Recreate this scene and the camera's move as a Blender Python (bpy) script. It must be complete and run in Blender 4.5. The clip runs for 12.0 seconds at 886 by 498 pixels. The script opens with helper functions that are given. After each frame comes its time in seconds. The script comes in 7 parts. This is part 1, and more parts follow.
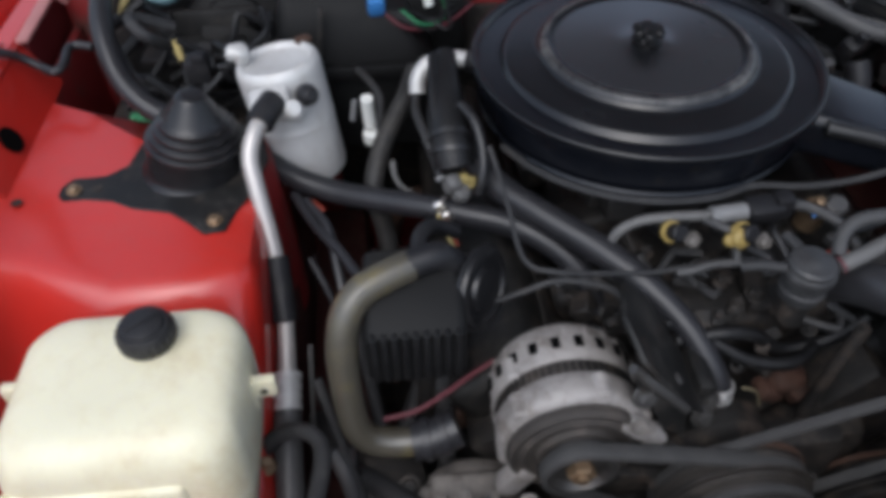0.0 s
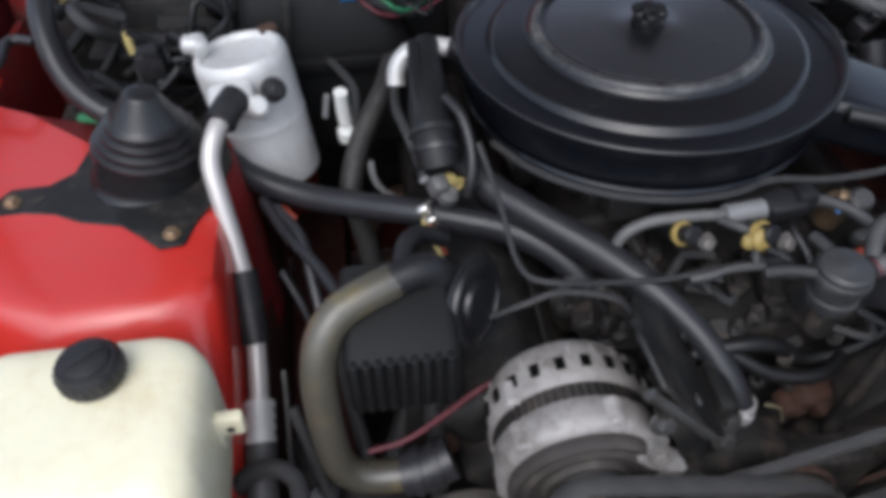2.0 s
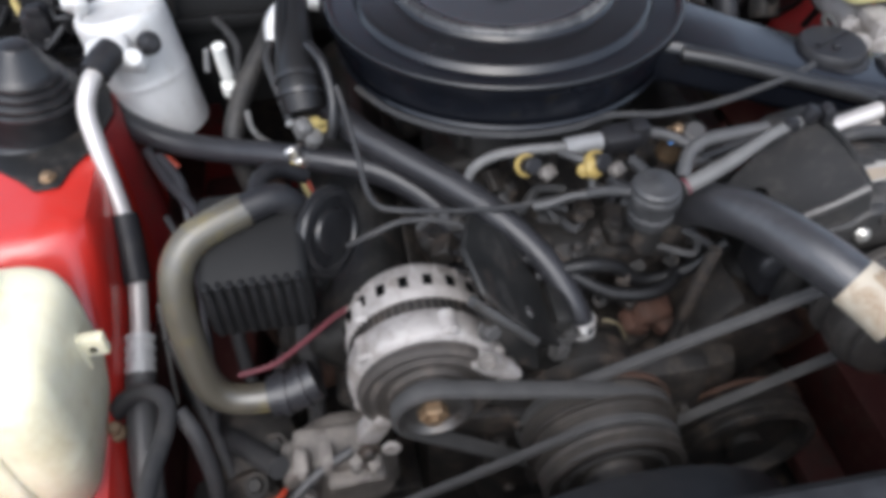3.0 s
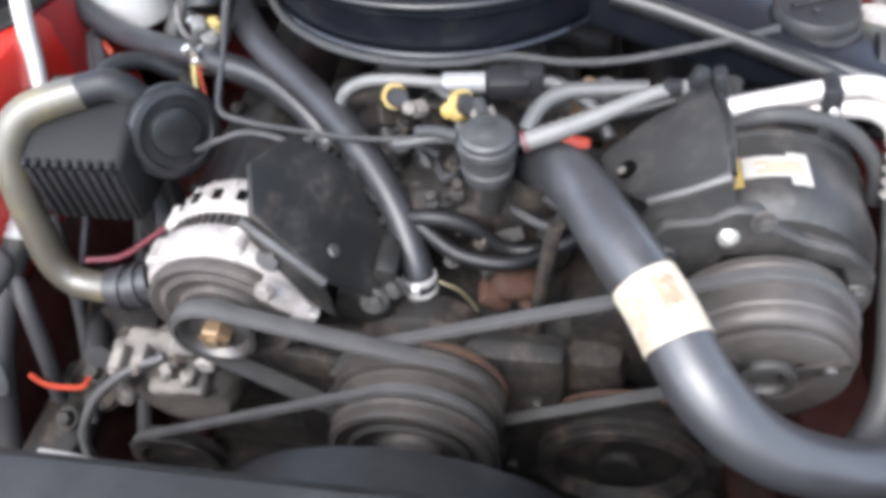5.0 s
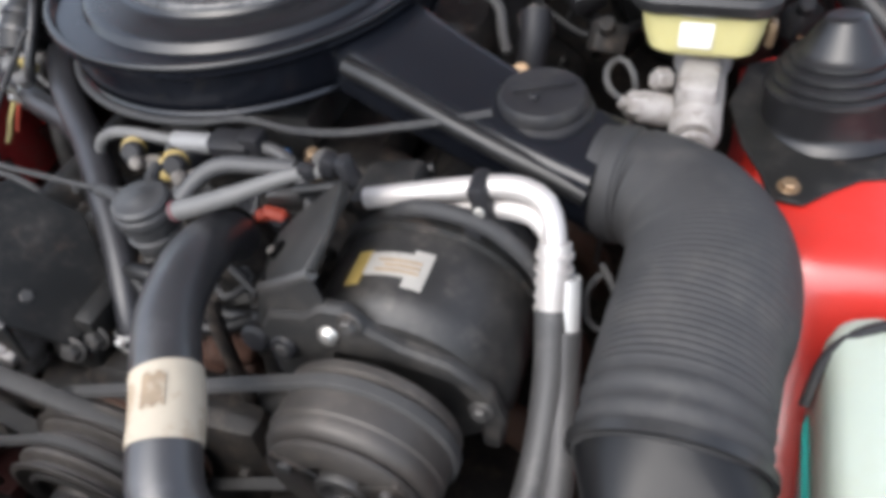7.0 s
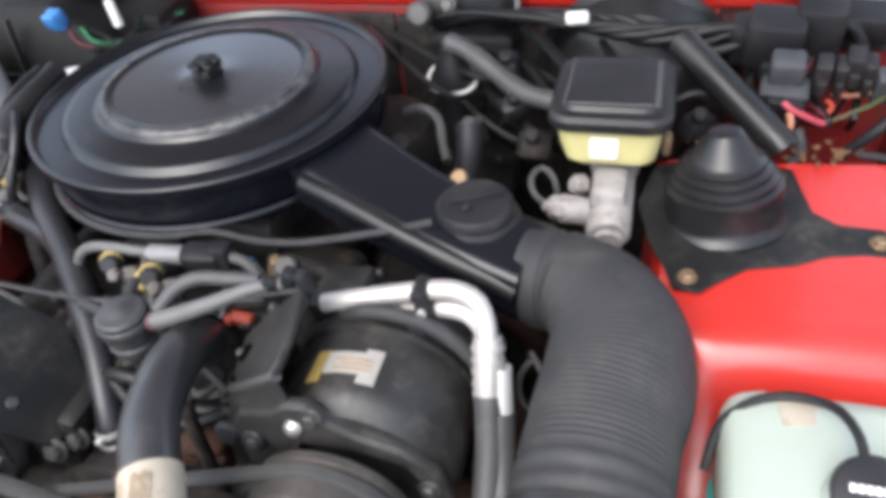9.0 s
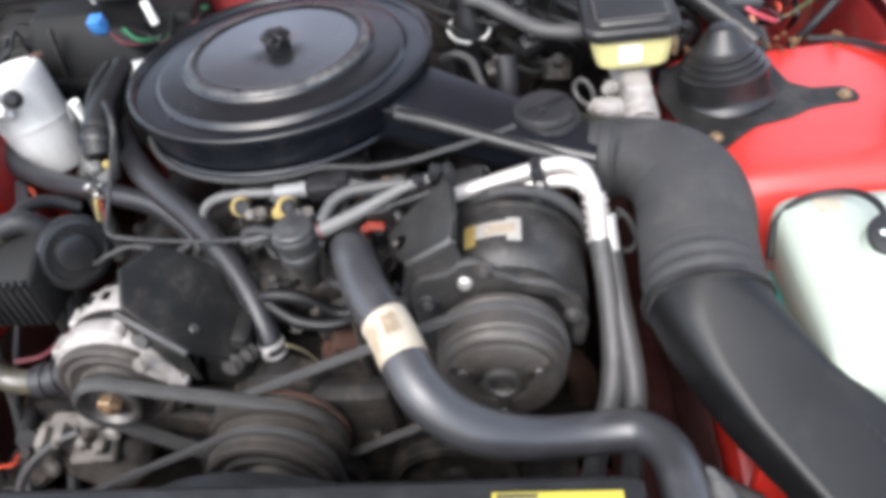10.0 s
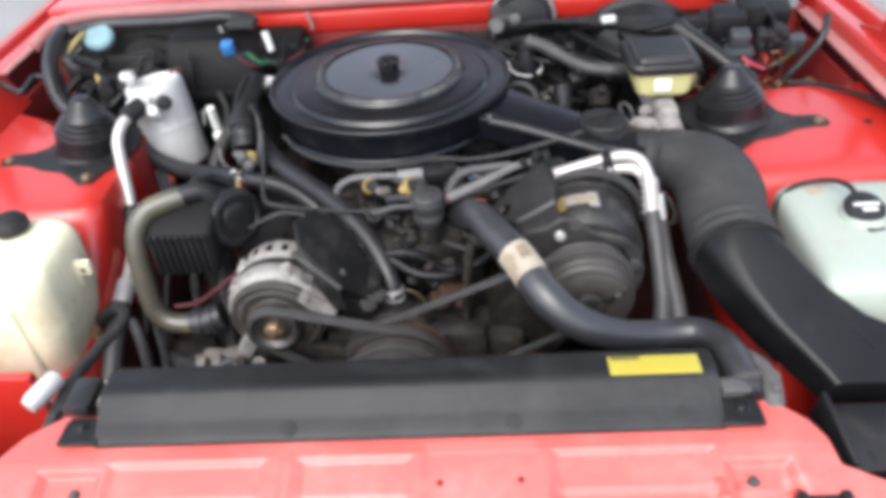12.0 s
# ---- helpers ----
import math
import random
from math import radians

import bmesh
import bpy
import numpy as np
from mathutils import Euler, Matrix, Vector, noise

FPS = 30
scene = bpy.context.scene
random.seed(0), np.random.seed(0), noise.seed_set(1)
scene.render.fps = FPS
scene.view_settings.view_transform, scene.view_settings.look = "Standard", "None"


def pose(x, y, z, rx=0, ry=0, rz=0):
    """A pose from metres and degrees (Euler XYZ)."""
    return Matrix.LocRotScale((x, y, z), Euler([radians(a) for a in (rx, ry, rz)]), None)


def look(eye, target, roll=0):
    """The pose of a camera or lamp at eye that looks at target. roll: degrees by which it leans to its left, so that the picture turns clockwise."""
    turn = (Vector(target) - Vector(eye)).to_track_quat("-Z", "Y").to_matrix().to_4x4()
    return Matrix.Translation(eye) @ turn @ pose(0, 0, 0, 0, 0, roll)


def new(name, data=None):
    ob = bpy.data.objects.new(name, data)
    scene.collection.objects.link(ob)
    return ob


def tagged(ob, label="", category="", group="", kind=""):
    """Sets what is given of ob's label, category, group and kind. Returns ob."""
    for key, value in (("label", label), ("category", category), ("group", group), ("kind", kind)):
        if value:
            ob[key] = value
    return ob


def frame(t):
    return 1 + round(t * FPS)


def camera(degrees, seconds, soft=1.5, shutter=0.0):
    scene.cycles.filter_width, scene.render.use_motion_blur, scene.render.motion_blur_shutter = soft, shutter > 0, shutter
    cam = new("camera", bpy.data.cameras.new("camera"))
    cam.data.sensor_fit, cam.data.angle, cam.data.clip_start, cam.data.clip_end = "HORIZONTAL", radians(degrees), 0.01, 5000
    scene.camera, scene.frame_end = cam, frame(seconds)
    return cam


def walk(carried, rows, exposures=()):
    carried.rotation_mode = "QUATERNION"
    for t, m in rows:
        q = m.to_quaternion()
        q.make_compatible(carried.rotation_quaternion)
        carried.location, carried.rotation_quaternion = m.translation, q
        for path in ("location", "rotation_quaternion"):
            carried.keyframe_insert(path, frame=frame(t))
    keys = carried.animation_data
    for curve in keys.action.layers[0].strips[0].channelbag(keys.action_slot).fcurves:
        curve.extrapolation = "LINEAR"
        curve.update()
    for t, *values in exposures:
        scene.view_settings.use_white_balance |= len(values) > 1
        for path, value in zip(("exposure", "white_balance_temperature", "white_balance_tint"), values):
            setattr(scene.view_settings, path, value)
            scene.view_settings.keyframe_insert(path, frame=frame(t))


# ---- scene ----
cam = camera(62.4, 12.0, soft=5.2)
METRES, EYE, TILT, LEAN, TURN = 1.75, 1.312, -45.5, 0.75, -5.5
X0, Y0 = -0.32, -0.20
ROWS = [
    (0.0, 0.0, 0.0, 0.0, 0.0, 0.0, -0.0),
    (0.5, -0.0105, 0.048, -0.0015, -0.66, -1.65, -0.65),
    (1.0, -0.0164, 0.0668, -0.0018, -0.61, -2.97, -0.67),
    (1.5, -0.0145, 0.0588, 0.0067, -0.75, -1.93, -0.03),
    (2.0, -0.0027, 0.0451, 0.009, -1.47, -0.58, 1.47),
    (2.5, 0.0224, 0.0317, -0.006, -3.33, -0.74, 2.96),
    (3.0, 0.0612, 0.0138, -0.0248, -3.08, -1.35, 2.95),
    (5.0, 0.2341, 0.0615, -0.033, 11.31, -4.67, -7.55),
    (5.5, 0.2934, 0.0864, -0.0275, 17.44, -7.31, -10.51),
    (6.0, 0.3477, 0.1078, -0.0181, 19.23, -8.1, -10.78),
    (6.5, 0.3867, 0.119, -0.0031, 20.66, -7.66, -11.75),
    (7.0, 0.414, 0.126, 0.0255, 20.89, -4.64, -12.91),
    (7.5, 0.4282, 0.1215, 0.0458, 20.88, -1.15, -12.71),
    (9.5, 0.4163, 0.0541, 0.0103, 14.32, 1.25, -7.33),
    (10.0, 0.3512, -0.0259, -0.034, 10.59, 2.23, -1.08),
    (10.5, 0.3028, -0.0924, -0.0773, 9.05, 2.77, -2.59),
    (11.0, 0.2759, -0.1368, -0.1012, 7.07, 2.74, -3.13),
    (11.5, 0.2684, -0.1416, -0.0954, 6.29, 4.38, -2.91),
    (12.0, 0.2687, -0.1771, -0.1173, 6.64, 7.09, -2.34),
]
GAPS = [
    (3.2, -0.1877, -0.2386, 1.2658, 42.36, 1.48, -8.61),
    (4.8, 0.0553, -0.2124, 1.2001, 41.94, 1.44, 5.48),
    (7.7, 0.4527, -0.0664, 1.2253, 48.44, 5.99, 18.14),
    (9.3, 0.4486, -0.1531, 1.2484, 48.19, 5.54, 12.26),
]
path = [(t, pose(X0, Y0, EYE, TILT, LEAN, TURN) @ pose(METRES * x, METRES * y, METRES * z, 90 + pitch, roll, yaw)) for t, x, y, z, yaw, pitch, roll in ROWS]
path += [(t, pose(*row)) for t, *row in GAPS]
LIFT = 0.42
STOPS = [(t, v + LIFT, 6060 if t < 3 else 6180 if t < 6 else 6380, 10) for t, v in [(0.0, 0.06), (1.0, 0.06), (1.5, 0.16), (2.0, 0.32), (2.5, 0.48), (3.2, 1.08), (4.8, 2.02), (5.2, 2.1), (5.5, 1.98), (6.0, 1.58), (6.5, 1.20), (7.0, 1.22), (7.7, 1.42), (9.3, 1.29), (10.0, 1.58), (10.5, 1.72), (11.0, 1.6), (11.5, 1.46), (12.0, 1.12)]]
walk(cam, sorted(path, key=lambda row: row[0]), STOPS)

# ---- world, sun, exposure ----
world = bpy.data.worlds.new("overcast_sky")
scene.world = world
world.use_nodes = True
wn, wl = world.node_tree.nodes, world.node_tree.links
sky = wn.new("ShaderNodeTexSky")
sky.sky_type, sky.sun_disc = "NISHITA", False
sky.sun_elevation, sky.sun_rotation = radians(55), radians(200)
sky.air_density, sky.dust_density = 1.0, 3.0
pale = wn.new("ShaderNodeHueSaturation")
pale.inputs["Saturation"].default_value = 0.58
wl.new(sky.outputs[0], pale.inputs["Color"])
wl.new(pale.outputs[0], wn["Background"].inputs[0])
wn["Background"].inputs[1].default_value = 0.15

sun = new("sun", bpy.data.lights.new("sun", "SUN"))
sun.data.energy, sun.data.angle, sun.data.color = 0.55, radians(60), (0.985, 0.99, 1.0)
sun.matrix_world = look((-1.2, -2.0, 4.5), (0, 0.2, 0.7))


# ---- materials ----
def mat(name, col, rough=0.5, metal=0.0, vary=0.18, scale=25.0, bump=0.15, bscale=350.0, stain=None, amount=0.45,
        sscale=14.0, coat=0.0, rvary=0.12, trans=0.0, spec=0.5, coat_rough=0.16):
    """A procedural surface: broad and fine tone changes, patches of a second colour, uneven gloss and fine relief."""
    m = bpy.data.materials.new(name)
    m.use_nodes = True
    n, l = m.node_tree.nodes, m.node_tree.links
    b = n["Principled BSDF"]
    co = n.new("ShaderNodeTexCoord")
    big = n.new("ShaderNodeTexNoise")
    big.inputs["Scale"].default_value, big.inputs["Detail"].default_value = scale, 6
    fine = n.new("ShaderNodeTexNoise")
    fine.inputs["Scale"].default_value, fine.inputs["Detail"].default_value = bscale, 3
    for t in (big, fine):
        l.new(co.outputs["Object"], t.inputs["Vector"])
    tone = n.new("ShaderNodeMix")
    tone.data_type = "RGBA"
    tone.inputs[6].default_value = (*[c * (1 - vary * 1.6) for c in col], 1)
    tone.inputs[7].default_value = (*[min(1, c * (1 + vary * 1.6)) for c in col], 1)
    l.new(big.outputs[0], tone.inputs[0])
    out = tone.outputs[2]
    if stain:
        spots = n.new("ShaderNodeTexNoise")
        spots.inputs["Scale"].default_value, spots.inputs["Detail"].default_value = sscale, 8
        spots.inputs["Roughness"].default_value = 0.7
        l.new(co.outputs["Object"], spots.inputs["Vector"])
        mask = n.new("ShaderNodeMapRange")
        mask.inputs["From Min"].default_value, mask.inputs["From Max"].default_value = 0.72 - 0.4 * amount, 0.82 - 0.4 * amount + 0.1
        l.new(spots.outputs[0], mask.inputs[0])
        st = n.new("ShaderNodeMix")
        st.data_type = "RGBA"
        st.inputs[7].default_value = (*stain, 1)
        l.new(mask.outputs[0], st.inputs[0])
        l.new(out, st.inputs[6])
        out = st.outputs[2]
    l.new(out, b.inputs["Base Color"])
    rg = n.new("ShaderNodeMapRange")
    rg.inputs["To Min"].default_value, rg.inputs["To Max"].default_value = max(0.03, rough - rvary), min(1, rough + rvary)
    l.new(big.outputs[0], rg.inputs[0])
    l.new(rg.outputs[0], b.inputs["Roughness"])
    bp = n.new("ShaderNodeBump")
    bp.inputs["Strength"].default_value, bp.inputs["Distance"].default_value = bump, 0.001
    l.new(fine.outputs[0], bp.inputs["Height"])
    l.new(bp.outputs[0], b.inputs["Normal"])
    b.inputs["Metallic"].default_value = metal
    b.inputs["Coat Weight"].default_value = coat
    b.inputs["Coat Roughness"].default_value = coat_rough
    b.inputs["Specular IOR Level"].default_value = spec
    if trans:
        b.inputs["Subsurface Weight"].default_value = trans
        b.inputs["Subsurface Radius"].default_value = (0.02, 0.02, 0.015)
    return m


RED = mat("red_paint", (0.50, 0.020, 0.012), 0.40, 0, 0.09, 9, 0.03, 500, (0.42, 0.024, 0.016), 0.42, 9, coat=0.75)
# Paler copy of the red: sky glare on the header put into its colour.
RED_LIT = mat("lit_red_paint", (0.61, 0.108, 0.089), 0.5, 0, 0.1, 9, 0.03, 500, (0.61, 0.165, 0.140), 0.45, 9, coat=0.6, coat_rough=0.3)
# Red darkened for the shade deep in the bay, with patches of dust.
RED_SHADED = mat("shaded_dusty_red_paint", (0.22, 0.014, 0.014), 0.6, 0, 0.22, 12, 0.15, 300, (0.10, 0.045, 0.035), 0.55, 12)
# Red almost blacked out for the shade low down, mottled with grime.
RED_GRIME_SHADE = mat("grimy_shaded_red_paint", (0.050, 0.011, 0.010), 0.75, 0, 0.4, 16, 0.3, 250, (0.028, 0.021, 0.018), 0.6, 16, spec=0.3)
BLACK_GLOSS = mat("black_gloss_enamel", (0.006, 0.007, 0.010), 0.24, 0, 0.2, 14, 0.03, 500, (0.014, 0.014, 0.016), 0.35, 30, coat=0.12, rvary=0.09, spec=0.4)
BLACK_PLASTIC = mat("black_moulded_plastic", (0.013, 0.013, 0.015), 0.5, 0, 0.2, 20, 0.12, 700, (0.026, 0.025, 0.024), 0.35, 16, spec=0.35)
BLACK_SATIN = mat("black_satin_plastic", (0.012, 0.012, 0.0125), 0.36, 0, 0.2, 18, 0.06, 600, (0.026, 0.0255, 0.025), 0.42, 20, spec=0.45)
GREY_PLASTIC = mat("weathered_black_plastic", (0.0075, 0.0077, 0.0083), 0.46, 0, 0.25, 8, 0.1, 900, (0.020, 0.0197, 0.0195), 0.5, 11, spec=0.34)
RUBBER = mat("black_rubber_hose", (0.021, 0.021, 0.0235), 0.38, 0, 0.2, 30, 0.08, 500, (0.035, 0.035, 0.036), 0.35, 20)
RUBBER_BIG = mat("scuffed_radiator_hose", (0.024, 0.024, 0.0265), 0.40, 0, 0.35, 18, 0.08, 400, (0.062, 0.062, 0.066), 0.46, 16, coat=0.38, spec=0.6, coat_rough=0.32)
RUBBER_DULL = mat("dusty_rubber", (0.026, 0.026, 0.027), 0.68, 0, 0.2, 30, 0.15, 500, (0.05, 0.047, 0.044), 0.45, 22)
BELT = mat("belt_rubber", (0.042, 0.041, 0.040), 0.75, 0, 0.15, 40, 0.2, 600)
GRIME = mat("grimy_black_metal", (0.014, 0.013, 0.012), 0.62, 0.15, 0.45, 30, 0.6, 160, (0.085, 0.062, 0.048), 0.46, 34)
BLACK_STEEL = mat("black_painted_steel", (0.012, 0.012, 0.0115), 0.5, 0.05, 0.35, 18, 0.2, 250, (0.060, 0.045, 0.036), 0.42, 30, spec=0.35)
DARK_STEEL = mat("dull_steel", (0.13, 0.125, 0.12), 0.5, 0.8, 0.2, 30, 0.2, 300, (0.06, 0.045, 0.035), 0.45, 20)
PULLEY = mat("dusty_pulley_steel", (0.075, 0.068, 0.062), 0.55, 0.5, 0.2, 26, 0.2, 300, (0.05, 0.04, 0.034), 0.45, 20)
RUST = mat("rusty_iron", (0.066, 0.034, 0.022), 0.8, 0.1, 0.35, 40, 0.5, 200, (0.05, 0.036, 0.03), 0.5, 30)
ALU = mat("dull_aluminium", (0.56, 0.555, 0.54), 0.5, 0.35, 0.12, 30, 0.12, 260, (0.30, 0.28, 0.25), 0.35, 20)
ALU_CAST = mat("cast_aluminium", (0.36, 0.338, 0.32), 0.65, 0.3, 0.2, 40, 0.45, 260, (0.15, 0.125, 0.105), 0.5, 30)
DIRTY_ALLOY = mat("grimy_cast_alloy", (0.17, 0.155, 0.14), 0.65, 0.3, 0.25, 40, 0.5, 220, (0.07, 0.058, 0.05), 0.5, 30)
ALU_BRIGHT = mat("pale_aluminium_tube", (0.52, 0.49, 0.465), 0.42, 0.45, 0.06, 30, 0.05, 300, (0.52, 0.40, 0.34), 0.28, 40)
ZINC = mat("zinc_plated_steel", (0.62, 0.60, 0.56), 0.35, 0.9, 0.1, 60, 0.1, 400)
BRASS = mat("yellow_zinc_bolt", (0.26, 0.18, 0.11), 0.42, 0.6, 0.2, 90, 0.2, 500, (0.25, 0.14, 0.07), 0.4, 90)
TANK_CREAM = mat("yellowed_polyethylene", (0.79, 0.75, 0.56), 0.42, 0, 0.07, 8, 0.06, 160, (0.62, 0.53, 0.32), 0.50, 9, trans=0.5)
TANK_GREEN = mat("pale_green_polyethylene", (0.37, 0.42, 0.365), 0.4, 0, 0.06, 10, 0.05, 160, (0.345, 0.375, 0.315), 0.5, 8, trans=0.25)
TEAL = mat("teal_washer_fluid", (0.03, 0.33, 0.30), 0.4, 0, 0.1, 20, 0.05, 200)
HOSE_TAN = mat("yellowed_hose", (0.070, 0.063, 0.047), 0.38, 0, 0.35, 14, 0.08, 300, (0.15, 0.115, 0.03), 0.5, 13, spec=0.8)
LABEL_CREAM = mat("stained_paper_label", (0.37, 0.325, 0.255), 0.7, 0, 0.1, 50, 0.1, 300, (0.17, 0.10, 0.045), 0.54, 24)
LABEL_GREY = mat("dirty_metal_label", (0.34, 0.325, 0.295), 0.6, 0.1, 0.12, 60, 0.1, 300, (0.22, 0.2, 0.18), 0.35, 60)
LABEL_YELLOW = mat("yellow_sticker", (0.43, 0.365, 0.05), 0.45, 0, 0.05, 30, 0.04, 300)
INK = mat("printing_ink", (0.05, 0.045, 0.03), 0.7, 0, 0.1)
INK_OLIVE = mat("faded_ink", (0.42, 0.34, 0.04), 0.7, 0, 0.1)
INK_BROWN = mat("brown_ink", (0.30, 0.22, 0.14), 0.8, 0, 0.3, 90)
WHITE = mat("white_plastic", (0.72, 0.72, 0.68), 0.45, 0, 0.05, 40)
YELLOW = mat("yellow_plastic", (0.31, 0.225, 0.07), 0.5, 0, 0.15, 60, stain=(0.3, 0.2, 0.06), amount=0.35, sscale=50)
YELLOW_CLEAR = mat("yellowed_nylon", (0.50, 0.455, 0.215), 0.35, 0, 0.1, 20, 0.05, 200, (0.45, 0.36, 0.10), 0.35, 16, trans=0.2)
BLUE = mat("blue_plastic", (0.05, 0.20, 0.50), 0.45)
ORANGE = mat("orange_red_plastic", (0.33, 0.040, 0.016), 0.5)
GREEN = mat("green_plastic", (0.02, 0.15, 0.06), 0.5)
PINK = mat("faded_red_wire", (0.095, 0.017, 0.024), 0.55)
TEAL_PALE = mat("faded_teal_plastic", (0.20, 0.33, 0.36), 0.55, 0, 0.25, 40)
PLUG_GREY = mat("dusty_grey_connector", (0.050, 0.054, 0.060), 0.55, 0, 0.3, 50, 0.1, 300)
CORAL = mat("coral_pink_wire", (0.45, 0.07, 0.095), 0.5)
TAN_PLUG = mat("salmon_plastic", (0.50, 0.24, 0.15), 0.55)
OLIVE_WIRE = mat("olive_wire", (0.055, 0.068, 0.022), 0.55)
WIRE_TAN = mat("dirty_tan_wire", (0.15, 0.125, 0.075), 0.6, 0, 0.3, 60)
YELLOW_WIRE = mat("yellow_wire", (0.34, 0.27, 0.10), 0.55)
NECK = mat("corroded_grey_plastic", (0.085, 0.083, 0.08), 0.6, 0, 0.25, 40, 0.3, 300, (0.21, 0.205, 0.19), 0.45, 40)
GREY_HOSE = mat("grey_rubber_hose", (0.056, 0.055, 0.055), 0.5, 0, 0.15, 40, 0.1, 400, (0.13, 0.125, 0.12), 0.35, 30)
GREY_PART = mat("grey_plastic_connector", (0.20, 0.20, 0.20), 0.5, 0, 0.15, 50, 0.1, 400, (0.14, 0.13, 0.12), 0.4, 40)
ALU_CAN = mat("whitish_aluminium_can", (0.62, 0.615, 0.60), 0.5, 0.2, 0.12, 20, 0.12, 260, (0.52, 0.50, 0.46), 0.42, 26)
FAN_DIRT = mat("dirt_brown_fan", (0.048, 0.042, 0.037), 0.7, 0.15, 0.25, 40, 0.3, 260, (0.09, 0.075, 0.062), 0.4, 40)
CONCRETE = mat("grey_driveway", (0.24, 0.237, 0.23), 0.9, 0, 0.15, 3, 0.5, 60, (0.30, 0.29, 0.28), 0.4, 2)
GLASS_DARK = mat("dark_windscreen", (0.02, 0.022, 0.024), 0.08, 0, 0.1, 5, 0.0)


DUSTY = mat("dust_covered_red_paint", (0.40, 0.17, 0.16), 0.7, 0, 0.2, 14, 0.2, 250, (0.42, 0.10, 0.09), 0.45, 10)
WIRE_BLACK = mat("black_wire_sleeve", (0.0085, 0.0085, 0.009), 0.45, 0, 0.3, 30, 0.1, 400, (0.022, 0.021, 0.020), 0.38, 24, spec=0.35)
CASE_BLACK = mat("matt_black_case", (0.0065, 0.0065, 0.0065), 0.6, 0, 0.3, 14, 0.2, 300, (0.016, 0.015, 0.014), 0.4, 18, spec=0.22)
BRACKET = mat("dusty_grey_black_bracket", (0.026, 0.0255, 0.025), 0.55, 0.05, 0.3, 22, 0.2, 240, (0.062, 0.057, 0.052), 0.46, 26, spec=0.4)
SWITCH = mat("dusty_grey_cup_plastic", (0.038, 0.038, 0.039), 0.5, 0, 0.3, 40, 0.1, 300, (0.085, 0.083, 0.08), 0.45, 50)
PALE_HOSE = mat("pale_grey_rubber", (0.105, 0.103, 0.10), 0.5, 0, 0.2, 40, 0.1, 400, (0.18, 0.165, 0.15), 0.4, 40)
RUST_RED = mat("orange_rust_crust", (0.055, 0.029, 0.021), 0.9, 0, 0.5, 90, 0.7, 200, (0.028, 0.022, 0.019), 0.55, 45, spec=0.15)
BLACK_DEEP = mat("deep_black_opening", (0.003, 0.003, 0.003), 0.9, 0, 0.1, 20, 0.1, spec=0.05)
# Shaded copy of the red, for the wall below the hinge flange.
RED_DEEP_SHADE = mat("deep_shaded_red_paint", (0.10, 0.009, 0.011), 0.6, 0, 0.25, 12, 0.1, 300, (0.06, 0.010, 0.011), 0.5, 10, spec=0.25)
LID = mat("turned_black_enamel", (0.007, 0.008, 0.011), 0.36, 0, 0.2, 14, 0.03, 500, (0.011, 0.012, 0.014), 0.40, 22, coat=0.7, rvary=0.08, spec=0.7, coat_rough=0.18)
# Crown copy of the enamel, lighter and glossier to carry the sky reflection.
CROWN = mat("bright_crown_enamel", (0.009, 0.0095, 0.011), 0.30, 0, 0.25, 18, 0.03, 500, (0.014, 0.014, 0.015), 0.42, 14, coat=1.0, rvary=0.08, spec=0.9, coat_rough=0.14)
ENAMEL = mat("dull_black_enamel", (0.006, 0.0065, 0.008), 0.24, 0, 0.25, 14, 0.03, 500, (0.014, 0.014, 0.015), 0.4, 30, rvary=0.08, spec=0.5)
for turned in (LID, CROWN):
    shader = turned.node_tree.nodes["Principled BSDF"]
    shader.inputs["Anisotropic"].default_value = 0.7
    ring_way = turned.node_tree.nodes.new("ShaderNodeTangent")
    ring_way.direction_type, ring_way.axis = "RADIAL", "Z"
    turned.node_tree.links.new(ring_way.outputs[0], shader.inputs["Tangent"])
STEEL_CLAMP = mat("scuffed_zinc_steel", (0.62, 0.61, 0.59), 0.40, 0.6, 0.3, 60, 0.15, 300, (0.25, 0.22, 0.18), 0.5, 60)
BOOT = mat("shiny_moulded_rubber", (0.011, 0.011, 0.012), 0.33, 0, 0.25, 30, 0.08, 500, (0.03, 0.029, 0.028), 0.42, 24, rvary=0.10, spec=0.5)
DUCT = mat("polished_black_duct_plastic", (0.0065, 0.0065, 0.007), 0.40, 0, 0.3, 16, 0.05, 600, (0.016, 0.0155, 0.015), 0.45, 18, rvary=0.08, spec=0.32)


